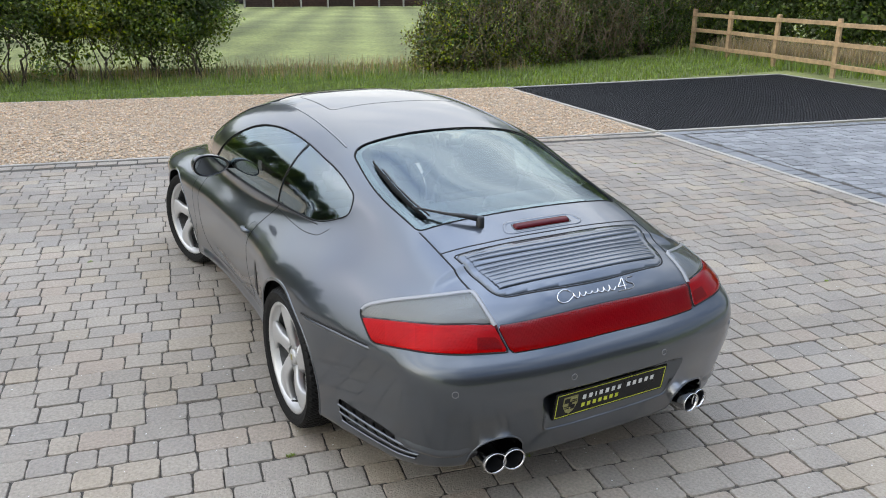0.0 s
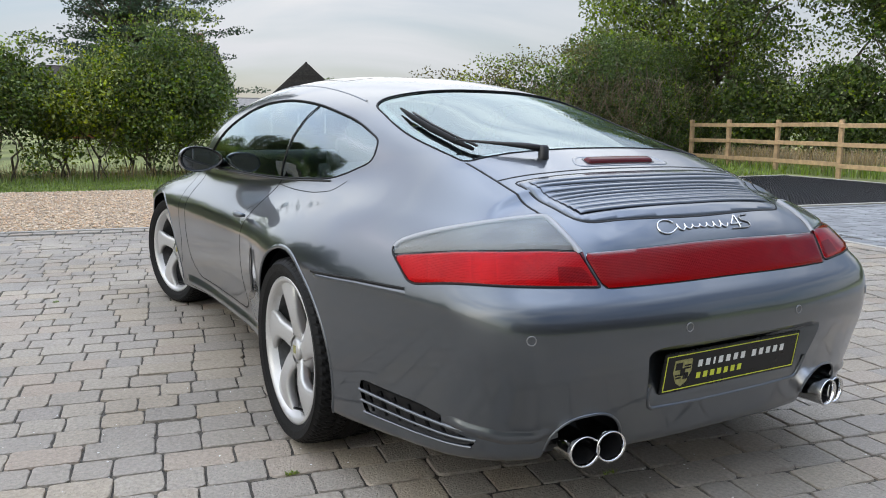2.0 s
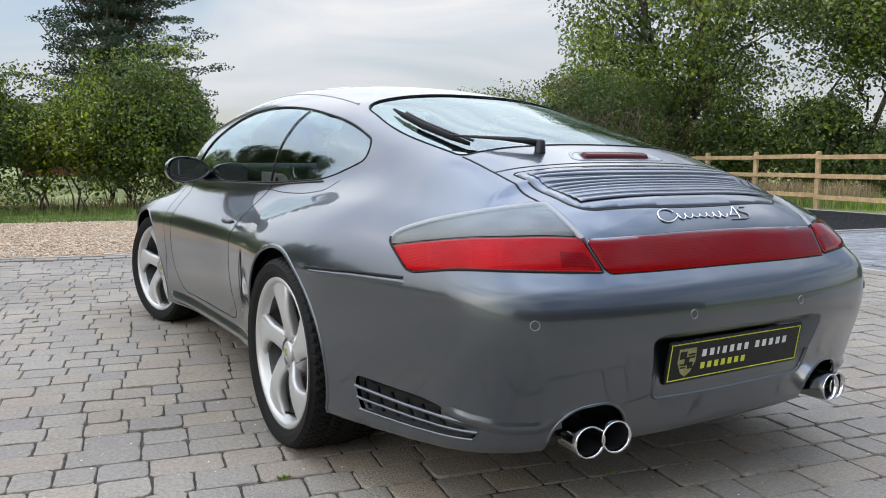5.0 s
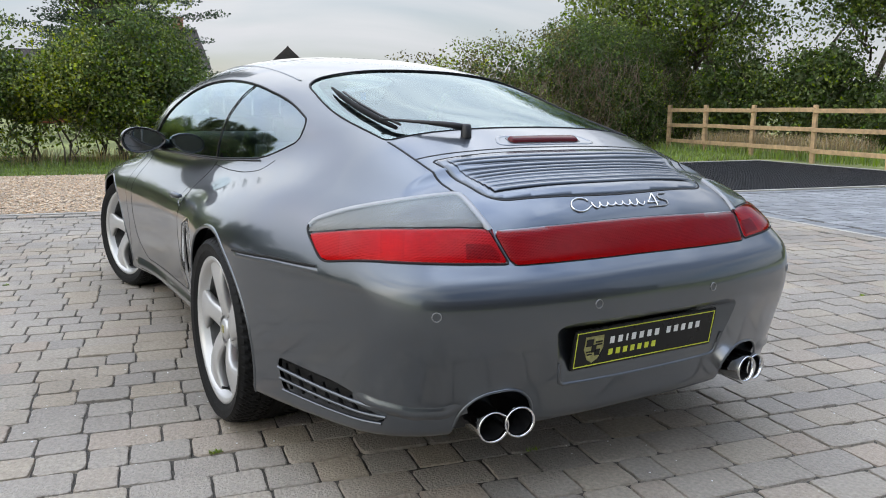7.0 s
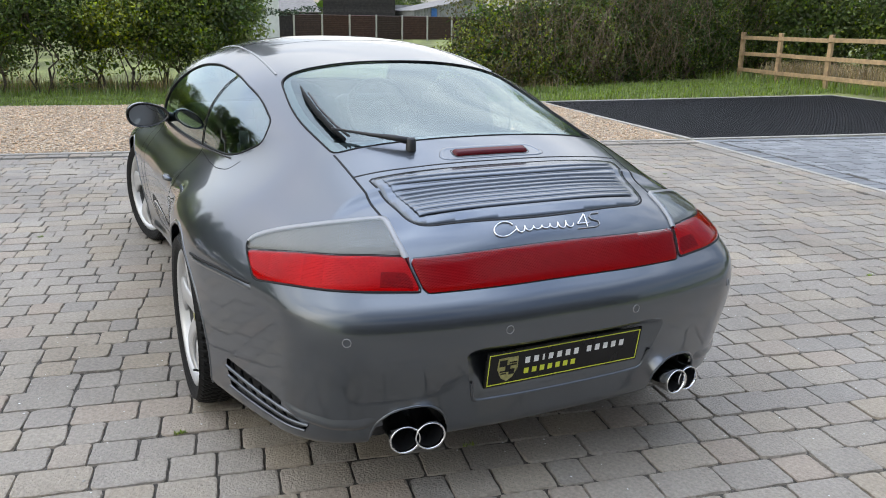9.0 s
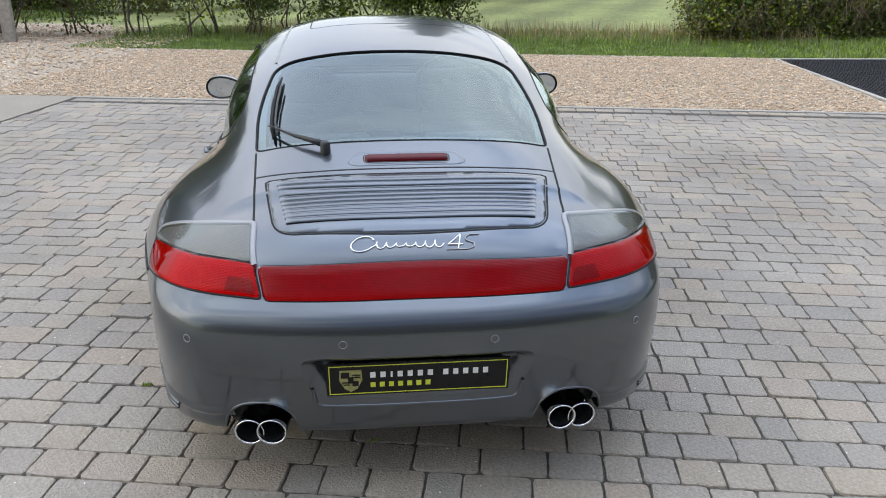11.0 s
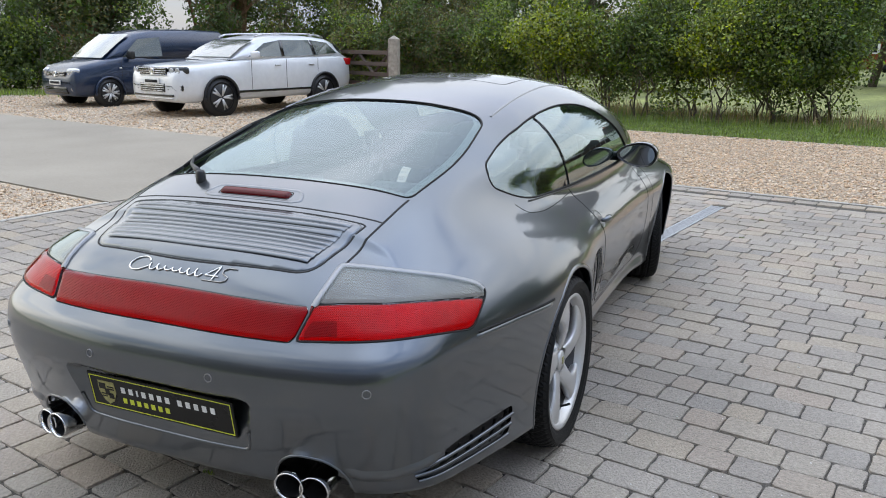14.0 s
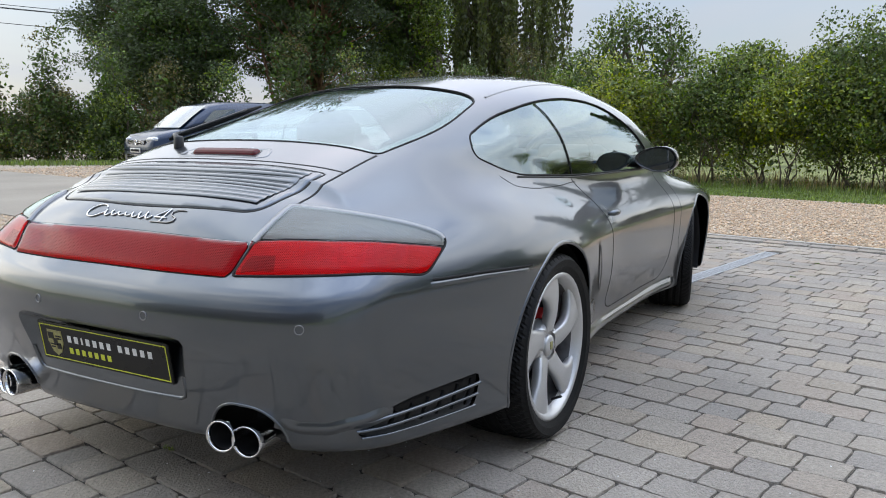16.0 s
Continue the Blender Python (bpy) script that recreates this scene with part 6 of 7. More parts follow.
# dense hedge towards the fence
for i in range(14):
    t = i / 10
    x, y = 6.9 + 8.6 * t, 13.3 + 2.6 * t
    h = 1.55 + 1.35 * min(1, t * 1.5)
    cl = blob(190, 1.1, 0.95, -0.5, h, t_rng, 0.5, 0.3)
    cl = np.concatenate([cl, np.stack([t_rng.uniform(-0.9, 0.9, 12), t_rng.uniform(-0.5, 0.5, 12), h + t_rng.uniform(0, 0.45, 12)], -1)])
    st = [(t_rng.uniform(-0.6, 0.6), t_rng.uniform(-0.4, 0.4), t_rng.uniform(-0.9, 0.9), t_rng.uniform(-0.5, 0.5), h * 0.8, 0.03) for _ in range(6)]
    leaf, mix = ((L_BRIGHT, (L_OLIVE, 0.5)), (L_OLIVE, (L_MID, 0.5)), (L_DARK, (L_OLIVE, 0.35)), (L_DARK, (L_MID, 0.25)))[0 if i < 2 else 1 if i < 5 else 2 if i < 7 else 3]
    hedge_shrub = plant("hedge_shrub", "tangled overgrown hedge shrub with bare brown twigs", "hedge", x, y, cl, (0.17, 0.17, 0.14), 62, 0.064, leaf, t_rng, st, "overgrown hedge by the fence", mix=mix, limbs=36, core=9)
    bm = bmesh.new()
    for _ in range(70 if 1 < i < 8 else 25):
        a = np.array((t_rng.uniform(-1, 1), t_rng.uniform(-1.15, -0.5), t_rng.uniform(0, h * 0.7)))
        limb(bm, a, a + np.array((t_rng.uniform(-0.35, 0.35), t_rng.uniform(-0.2, 0.15), t_rng.uniform(0.3, 1.0))), 0.007, 0.003, t_rng, 0.12, 4)
    tagged(part("dead_twig", bm, M_TWIG, hedge_shrub, "bare brown twigs"), kind="stuff")
# wall of hedge beyond the fence
for i in range(7):
    x, y = 16.6 + 0.55 * i, 14.6 - 2.3 * i
    h = 3.1 + 0.5 * math.sin(i * 2.1)
    cl = blob(170, 1.6, 1.5, -0.6, h, t_rng, 0.5, 0.35)
    st = [(t_rng.uniform(-0.6, 0.6), t_rng.uniform(-0.4, 0.4), t_rng.uniform(-0.9, 0.9), t_rng.uniform(-0.5, 0.5), h * 0.8, 0.04) for _ in range(5)]
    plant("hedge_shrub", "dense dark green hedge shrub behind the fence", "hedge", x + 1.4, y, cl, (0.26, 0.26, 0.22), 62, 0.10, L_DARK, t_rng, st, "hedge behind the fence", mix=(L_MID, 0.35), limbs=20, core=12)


def broadleaf(x, y, h, rx, z0, leaf, mix, n, per, size, label, r0=0.18, lean=0.0, group="", shell=0.45, droop=0.0, core=8):
    cl = blob(n, rx, rx * 0.85, z0, h, t_rng, 0.6, shell)
    cl[:, 0] += lean * cl[:, 2] / h
    st = [(0, 0, lean * 0.8, 0.1, h * 0.82, r0)] + [(0.05 * k, 0, rx * 0.45 * math.cos(k * 2.1), rx * 0.4 * math.sin(k * 2.1), h * 0.7, r0 * 0.6) for k in range(3)]
    return plant("tree", label, "tree", x, y, cl, (rx * 0.12, rx * 0.12, rx * 0.085), per, size, leaf, t_rng, st, group, limbs=60, mix=mix, core=core, droop=droop)


broadleaf(18.3, 16.8, 10.4, 4.6, 1.5, L_DARK, (L_MID, 0.75), 125, 330, 0.12, "tall broad ash tree with drooping leafy branches", 0.2, droop=0.6, core=14)
broadleaf(20.5, 11.5, 8.5, 3.6, 2.2, L_DARK, (L_MID, 0.5), 110, 190, 0.12, "leafy tree behind the hedge", 0.16, core=24)
broadleaf(17.6, 20.0, 4.6, 2.4, 1.0, L_DARK, (L_MID, 0.4), 140, 80, 0.13, "dark bushy tree behind the hedge", 0.12)
# far trees round the field
for x, y, h, rx, leaf in ((-9.0, 36, 7.0, 3.6, L_DARK), (-4.2, 37, 5.4, 2.6, L_MID), (-1.6, 40, 5.0, 2.6, L_MID), (33, 86, 6.0, 3.0, L_DARK), (37, 90, 5.4, 3.4, L_DARK), (23, 95, 4.6, 3.0, L_MID), (3.3, 39, 4.4, 1.9, L_MID), (-14, 40, 5.5, 3.0, L_MID)):
    broadleaf(x, y, h, rx, 1.0, leaf, (L_MID, 0.3), 80, 80, 0.15, "distant round-headed green tree in the open field", 0.14, group="distant trees")


def conifer(x, y, h, w, label):
    cl = []
    for z in np.arange(1.8, h - 0.2, 0.62):
        reach = w * (1 - z / h) ** 0.72
        turn = t_rng.random() * 3
        for a in np.arange(0, 6.28, 6.28 / 8) + turn:
            far_ = reach * t_rng.uniform(0.6, 1.15)
            sag = t_rng.uniform(0.10, 0.22)
            for r in np.linspace(0.18, 1, 8):
                side_ = t_rng.normal(0, 0.16 * r)
                cl.append((far_ * r * math.cos(a + side_), far_ * r * math.sin(a + side_), z - sag * far_ * r + 0.16 * r * r * far_ + t_rng.normal(0, 0.04)))
    cl = np.array(cl)
    return plant("conifer", label, "tree", x, y, cl, (0.27, 0.27, 0.07), 84, 0.105, L_NEEDLE, t_rng, [(0, 0, 0, 0, h * 0.97, 0.17)], limbs=160, flat=0.5, droop=0.15)


conifer(3.5, 30.0, 13.0, 4.4, "tall dark conifer with tiered drooping branches")
# pines, willow and hedge beyond the parked vehicles
for x, y, h, rx, z0 in ((-17.6, 22.6, 12.5, 4.4, 1.7), (-21.5, 20.0, 6.4, 2.4, 1.2), (-21.6, 27.5, 13.0, 4.6, 0.8), (-27.5, 24.0, 10.5, 4.0, 0.8)):
    cl = blob(260, rx, rx * 0.8, z0, h, t_rng, 0.4, 0.4)
    st = [(0, 0, 0.6, 0.2, h * 0.85, 0.2), (0.3, 0.2, -1.4, 0.3, h * 0.75, 0.13), (0.1, 0, 1.7, 0.2, h * 0.7, 0.11), (0, 0.1, -2.4, -0.4, h * 0.55, 0.09)]
    plant("pine_tree", "spreading pine with orange bark and dark needles", "tree", x, y, cl, (0.42, 0.42, 0.20), 190, 0.12, L_PINE, t_rng, st, "pines behind the drive", bark=M_PINEBARK, limbs=80, flat=0.3, mix=(L_DARK, 0.45), core=12)
cl = blob(290, 1.8, 1.8, 0.3, 11.5, t_rng, 0.3, 0.4)
plant("tree", "tall ivy-clad tree beside the pines", "tree", -14.4, 24.6, cl, (0.28, 0.28, 0.3), 150, 0.11, L_MID, t_rng, [(0, 0, 0.1, 0, 8.5, 0.25)], mix=(L_DARK, 0.35), limbs=30, core=10)
strands = []
for a in np.arange(0, 6.28 * 3, 0.125):
    rr = t_rng.uniform(0.5, 3.2)
    cx, cy, zt = rr * math.cos(a), rr * math.sin(a), 9.4 - 0.20 * rr * rr + t_rng.normal(0, 0.3)
    zb = t_rng.uniform(1.6, 5.0)
    strands += [(cx + t_rng.normal(0, 0.05), cy + t_rng.normal(0, 0.05), z) for z in np.arange(zb, zt, 0.30)]
plant("willow_tree", "weeping willow with long hanging yellow-green strands", "tree", -13.1, 29.0, np.array(strands), (0.06, 0.06, 0.16), 14, 0.16, L_WILLOW, t_rng, [(0, 0, 0.2, 0, 7.5, 0.26), (0, 0, -1.5, 0.5, 6.8, 0.14)], limbs=40, droop=2.2)
for i in range(13):
    t = i / 12
    x, y = -27 + 18.5 * t, 10.5 + 11.5 * t
    h = 2.2 + 0.5 * math.sin(i * 1.7) + (0.4 if i < 5 else 0)
    cl = blob(130, 1.3, 1.1, -0.7, h, t_rng, 0.5, 0.3)
    cl = cl[cl[:, 2] > 0.05]
    cl = np.concatenate([cl, np.stack([t_rng.uniform(-0.5, 0.5, 9), t_rng.uniform(-0.4, 0.4, 9), h + t_rng.uniform(0, 1.1, 9)], -1)])
    st = [(t_rng.uniform(-0.6, 0.6), 0, t_rng.uniform(-0.9, 0.9), 0, h * 0.85, 0.035) for _ in range(4)]
    plant("hedge_shrub", "mixed country hedge shrub, dark green with russet", "hedge", x, y, cl, (0.22, 0.22, 0.18), 74, 0.09, L_DARK if i % 3 else L_OLIVE, t_rng, st, "hedge behind the drive", mix=(L_MID if i % 2 else L_OLIVE, 0.4), limbs=20, core=10)
for x, y, h, rx in ((-7.8, 21.5, 2.6, 1.5), (-5.6, 22.5, 2.5, 1.6), (-10.4, 24.5, 3.0, 1.8), (-3.4, 24.0, 2.6, 1.7)):
    cl = blob(130, rx, 1.2, -0.5, h, t_rng, 0.5, 0.3)
    plant("hedge_shrub", "rounded shrub by the field gate, russet and green", "hedge", x, y, cl, (0.24, 0.24, 0.2), 60, 0.10, L_OLIVE, t_rng, [(0, 0, 0.2, 0, h * 0.8, 0.05), (0.2, 0, -0.5, 0, h * 0.7, 0.04)], "shrubs by the gate", mix=(L_MID, 0.5), limbs=18)
# low woodland line all round the horizon
ring_p = []
for a in np.arange(0, 6.283, 0.011):
    r = 150 + 22 * math.sin(a * 3.1) + t_rng.normal(0, 5)
    for _ in range(5):
        ring_p.append((r * math.cos(a) + t_rng.normal(0, 1.4), r * math.sin(a) + t_rng.normal(0, 1.4), t_rng.uniform(-0.5, 2.6 + 1.6 * math.sin(a * 17) * math.sin(a * 5))))
v, f = leaves(np.array(ring_p), (1.2, 1.2, 0.9), 9, 1.6, t_rng)
tagged(quick("far_woods", v, f, L_DARK, None, "low dark line of woods on the horizon"), kind="stuff")

# rough grass at the foot of the hedge behind the drive
t_ = t_rng.random(16000)
foot = np.stack([-27 + 18.5 * t_ + 0.9, 10.5 + 11.5 * t_ - 1.4, np.full(16000, -0.045)], -1) + t_rng.normal(0, 1, (16000, 3)) * np.array((0.45, 0.45, 0))
blades("grass", foot, 0.16, t_rng, M_GRASS, "rough grass along the hedge foot", width=0.012)

# ---- fence, gate, buildings, poles ----
M_PINE = material("new_pine_timber", (0.50, 0.34, 0.19), 0.75, 0, 12, 0.2, bump=0.004, bump_scale=40, stain=0.15)
M_OLDWOOD = material("weathered_oak", (0.36, 0.32, 0.27), 0.85, 0, 14, 0.25, bump=0.006, bump_scale=40)
M_GATE = material("brown_stained_timber", (0.085, 0.058, 0.045), 0.8, 0, 14, 0.25, bump=0.004, bump_scale=40)
M_TAR = material("black_tarred_boards", (0.035, 0.030, 0.028), 0.8, 0, 6, 0.5, bump=0.01, bump_scale=20, island=0.35)
M_PANEL = material("dark_brown_panel", (0.060, 0.034, 0.028), 0.8, 0, 6, 0.3, island=0.2)
M_POSTC = material("concrete_post", (0.42, 0.40, 0.36), 0.9, 0, 20, 0.2)
M_TIN = material("grey_corrugated_sheet", (0.33, 0.33, 0.32), 0.55, 0.4, 4, 0.2, stain=0.2, stain_scale=0.6)
M_BRICK = material("red_brick", (0.30, 0.115, 0.075), 0.85, 0, 12, 0.3, island=0.25)
M_RENDER = material("white_rendered_wall", (0.74, 0.74, 0.73), 0.8, 0, 5, 0.08)
M_TILE = material("brown_roof_tiles", (0.055, 0.042, 0.036), 0.85, 0, 8, 0.3)
M_DGLASS = material("dark_window_glass", (0.03, 0.035, 0.04), 0.08, 0, 5, 0.2, coat=0.6)
M_BARNWALL = material("brown_boarding", (0.07, 0.06, 0.05), 0.85, 0, 6, 0.3, stain=0.2)
M_REDP = material("red_machine_paint", (0.50, 0.03, 0.03), 0.35, 0, 10, 0.1, coat=0.5)
M_BLUEPIPE = material("blue_sheet", (0.05, 0.16, 0.42), 0.5, 0, 8, 0.2)
M_GREYSHEET = material("grey_felt_roof", (0.28, 0.26, 0.24), 0.9, 0, 5, 0.2)

f_rng = np.random.default_rng(31)
FENCE = [(15.15, 14.45), (14.75, 12.85), (14.42, 11.15), (13.95, 9.22), (13.5, 7.3), (13.05, 5.4), (12.6, 3.5)]
fence = thing("fence", "new post-and-rail fence of pale sawn pine", "fence", m=Matrix.Translation((14.4, 10, 0)))
for i, (x, y) in enumerate(FENCE):
    bm = bmesh.new()
    box(bm, pose(x - 14.4, y - 10, 0.59 - 0.03, f_rng.normal(0, 0.8), f_rng.normal(0, 0.8), 12 + f_rng.normal(0, 4)), (0.12, 0.085, 1.24), 0.006, 1)
    part("post", bm, M_PINE, fence, smooth=False)
for (x0, y0), (x1, y1) in zip(FENCE, FENCE[1:]):
    for z in (0.24, 0.66, 1.06):
        bm = bmesh.new()
        a, b = Vector((x0 - 14.4 - 0.06, y0 - 10, z + f_rng.normal(0, 0.012))), Vector((x1 - 14.4 - 0.06, y1 - 10, z + f_rng.normal(0, 0.012)))
        d = b - a
        m = Matrix.Translation((a + b) / 2) @ d.to_track_quat("X", "Z").to_matrix().to_4x4()
        box(bm, m, (d.length + 0.03, 0.038, 0.092), 0.004, 1)
        part("rail", bm, M_PINE, fence, smooth=False)

# field gate and its post
gp_ob = thing("gate_post", "weathered square oak gate post with pointed top", "post", m=Matrix.Translation((-6.45, 13.9, -0.05)))
bm = bmesh.new()
box(bm, pose(0, 0, 0.76, 0, 0, 10), (0.20, 0.20, 1.52), 0.012, 2)
bmesh.ops.create_cone(bm, cap_ends=True, segments=4, radius1=0.135, radius2=0.01, depth=0.07, matrix=pose(0, 0, 1.55, 0, 0, 55))
part("shaft", bm, M_OLDWOOD, gp_ob, smooth=False)
gate = thing("field_gate", "brown stained timber field gate, five bars with braces", "gate", m=pose(-6.6, 14.0, 0, 0, 0, 148))
for z in (0.28, 0.50, 0.72, 0.94, 1.18):
    bm = bmesh.new()
    box(bm, pose(1.5, 0, z), (2.95, 0.03 if z < 1.1 else 0.06, 0.085), 0.005, 1)
    part("bar", bm, M_GATE, gate, smooth=False)
for a, b in (((0.06, 0.28), (1.5, 1.18)), ((2.94, 0.28), (1.5, 1.18)), ((0.06, 1.18), (1.5, 0.28)), ((2.94, 1.18), (1.5, 0.28))):
    bm = bmesh.new()
    d = Vector((b[0] - a[0], 0, b[1] - a[1]))
    box(bm, Matrix.Translation(((a[0] + b[0]) / 2, -0.03, (a[1] + b[1]) / 2)) @ d.to_track_quat("X", "Y").to_matrix().to_4x4(), (d.length, 0.025, 0.07), 0.004, 1)
    part("brace", bm, M_GATE, gate, smooth=False)
for x in (0.04, 2.96):
    bm = bmesh.new()
    box(bm, pose(x, 0, 0.70), (0.09, 0.07, 1.15), 0.006, 1)
    part("stile", bm, M_GATE, gate, smooth=False)

# boundary fence of brown panels beyond the field
bfence = thing("panel_fence", "dark brown panel fence between pale concrete posts", "fence", m=Matrix.Translation((13, 50, 0)))
for i in range(10):
    bm = bmesh.new()
    prof = [(0.02 - 0.025 * (k % 2), 0.03 + 0.115 * (k // 2 + k % 2 * 0.92)) for k in range(26)]
    cols = [[bm.verts.new((i * 1.85 + x, y, z)) for y, z in prof + [(0.05, 1.55), (0.05, 0.03)]] for x in (0.05, 1.79)]
    for k in range(len(cols[0])):
        q = (k + 1) % len(cols[0])
        bm.faces.new((cols[0][k], cols[1][k], cols[1][q], cols[0][q]))
    part("panel", bm, M_PANEL, bfence, smooth=False)
for i in range(11):
    bm = bmesh.new()
    box(bm, pose(i * 1.85, -0.02, 0.78), (0.10, 0.10, 1.62), 0.01, 1)
    part("post", bm, M_POSTC, bfence, smooth=False)

# boarded barn: gable of lapped boards
barn = thing("barn", "black weatherboarded barn with steep gable", "barn", m=pose(19.9, 57, 0, 0, 0, -21))
bm = bmesh.new()
gable = [bm.verts.new((x, 0.02, z)) for x, z in ((-2.6, 0), (2.6, 0), (2.6, 2.85), (0, 5.3), (-2.6, 2.85))]
bm.faces.new(gable)
gable_wall = part("gable_wall", bm, M_TAR, barn, smooth=False)
for k in range(30):
    z = 0.18 * k + 0.1
    half = 2.65 if z < 2.9 else max(0.04, 2.65 * (5.35 - z) / 2.45)
    bm = bmesh.new()
    box(bm, pose(0, 0, z, -7), (2 * half, 0.03, 0.205))
    part("board", bm, M_TAR, gable_wall, smooth=False)
bm = bmesh.new()
for s in (-1, 1):
    for k in range(16):
        box(bm, pose(s * 2.62, 4.5, 0.18 * k + 0.1, 0, 7 * s), (0.03, 9, 0.205))
part("side_wall", bm, M_TAR, barn, smooth=False)
bm = bmesh.new()
for s in (-1, 1):
    d = math.degrees(math.atan2(2.45, 2.65))
    box(bm, pose(s * 1.36, 4.75, 4.12, 0, s * d, 0), (3.85, 9.4, 0.10))
part("roof", bm, M_TILE, barn, smooth=False)
# low corrugated shed
shed = thing("shed", "low shed clad in grey corrugated sheets", "shed", m=pose(23.2, 54.5, 0, 0, 0, 6))
bm = bmesh.new()
n = 90
vs = [[bm.verts.new((6.2 * i / n, 0.035 * math.sin(i * 1.6), z)) for z in (0, 1.9 + 1.15 * i / n)] for i in range(n + 1)]
for a, b in zip(vs, vs[1:]):
    bm.faces.new((a[0], b[0], b[1], a[1]))
part("front_sheeting", bm, M_TIN, shed, smooth=False)
bm = bmesh.new()
box(bm, pose(6.2, 2, 1.5), (0.06, 4, 3.0))
box(bm, pose(0, 2, 0.95), (0.06, 4, 1.9))
box(bm, pose(3.1, 4, 1.2), (6.2, 0.06, 2.4))
part("side_wall", bm, M_TIN, shed, smooth=False)
bm = bmesh.new()
box(bm, pose(3.1, 2, 2.53, 0, -10.5), (6.5, 4.3, 0.06))
part("roof", bm, M_GREYSHEET, shed, smooth=False)
bm = bmesh.new()
box(bm, pose(1.7, -0.06, 1.1), (0.45, 0.04, 2.1))
part("blue_door", bm, M_BLUEPIPE, shed, "blue door", smooth=False)
# low outbuilding beside the barn, white caravan behind the shrubs
outb = thing("outbuilding", "low grey-roofed outbuilding beside the barn", "building", m=Matrix.Translation((15.3, 58, 0)))
bm = bmesh.new()
box(bm, pose(0, 2, 0.9), (3.6, 4, 1.8), 0.02, 1)
part("wall", bm, M_TAR, outb, smooth=False)
bm = bmesh.new()
box(bm, pose(0, 1.0, 2.25, 24), (3.9, 2.6, 0.08))
box(bm, pose(0, 3.2, 2.25, -24), (3.9, 2.6, 0.08))
part("roof", bm, M_GREYSHEET, outb, smooth=False)
# brick house and white cottage across the field
def house(name, label, x, y, w, d, h, wall, windows, rz=0):
    ob = thing(name, label, "house", m=pose(x, y, 0, 0, 0, rz))
    bm = bmesh.new()
    box(bm, pose(w / 2, d / 2, h / 2), (w, d, h))
    part("wall", bm, wall, ob, smooth=False)
    bm = bmesh.new()
    for s in (-1, 1):
        box(bm, pose(w / 2, d / 2 + s * d * 0.26, h + d * 0.2, -s * 38), (w + 0.4, d * 0.7, 0.12))
    roof = part("roof", bm, M_TILE, ob, smooth=False)
    bm = bmesh.new()
    box(bm, pose(w * 0.8, d / 2, h + d * 0.45), (0.6, 0.5, 1.1), 0.02, 1)
    part("chimney", bm, M_BRICK, roof, smooth=False)
    for wx, wz, ww, wh in windows:
        bm = bmesh.new()
        for a, b, sx, sz in ((0, wh / 2, ww, 0.07), (0, -wh / 2, ww, 0.07), (-ww / 2, 0, 0.07, wh), (ww / 2, 0, 0.07, wh), (0, 0, 0.05, wh)):
            box(bm, pose(wx + a, -0.03, wz + b), (sx + 0.07, 0.08, sz))
        win = part("window", bm, M_RENDER, ob, "white framed window", smooth=False)
        bm = bmesh.new()
        box(bm, pose(wx, -0.01, wz), (ww, 0.02, wh))
        part("pane", bm, M_DGLASS, win, smooth=False)
    return ob


house("brick_house", "red brick house with white framed windows", 1.8, 50.5, 5.4, 3.6, 2.7, M_BRICK, ((0.9, 1.4, 0.9, 1.1), (2.6, 1.4, 0.9, 1.1), (4.3, 1.4, 0.9, 1.1)))
house("white_cottage", "white rendered cottage with dark plinth", 7.25, 50.3, 4.9, 6, 3.4, M_RENDER, ((0.8, 1.5, 0.9, 1.0), (3.4, 1.6, 0.7, 0.8)))
closing = thing("house", "plain brown house closing the drive behind", "house", m=pose(-14, -21, 0))
bm = bmesh.new()
box(bm, pose(14, 3.5, 1.35), (28, 7, 2.7))
part("wall", bm, M_BARNWALL, closing, smooth=False)
bm = bmesh.new()
for s in (-1, 1):
    box(bm, pose(14, 3.5 + s * 1.85, 4.1, -s * 38), (28.4, 4.9, 0.12))
part("roof", bm, M_TILE, closing, smooth=False)
mower = thing("ride_on_mower", "red ride-on mower parked on the lawn", "mower", m=pose(5.6, 45.5, -0.04, 0, 0, 80))
bm = bmesh.new()
box(bm, pose(0, 0.45, 0.62), (0.55, 0.9, 0.42), 0.1, 3)
box(bm, pose(0, -0.35, 0.48), (0.8, 0.8, 0.22), 0.08, 3)
part("bonnet", bm, M_REDP, mower)
bm = bmesh.new()
box(bm, pose(0, -0.35, 0.72), (0.45, 0.42, 0.10), 0.04, 2)
box(bm, pose(0, -0.55, 0.92, -12), (0.45, 0.10, 0.36), 0.04, 2)
part("seat", bm, M_BLACK, mower)
for x, y, r in ((-0.42, 0.62, 0.2), (0.42, 0.62, 0.2), (-0.45, -0.5, 0.27), (0.45, -0.5, 0.27)):
    bm = bmesh.new()
    lathe(bm, [(x - 0.09, 0.0), (x - 0.09, r), (x + 0.09, r), (x + 0.09, 0.0)], 24, m=Matrix.Translation((0, y, r)))
    part("wheel", bm, M_RUBBER, mower)
bm = bmesh.new()
tube(bm, [(0, 0.1, 0.8), (0, -0.05, 1.0)], 0.02, 8)
tube(bm, [(0.16 * math.cos(a), -0.06 + 0.05 * math.sin(a), 1.02 + 0.15 * math.sin(a)) for a in np.linspace(0, 6.28, 17)[:-1]], 0.014, 6, True)
part("steering_wheel", bm, M_BLACK, mower)

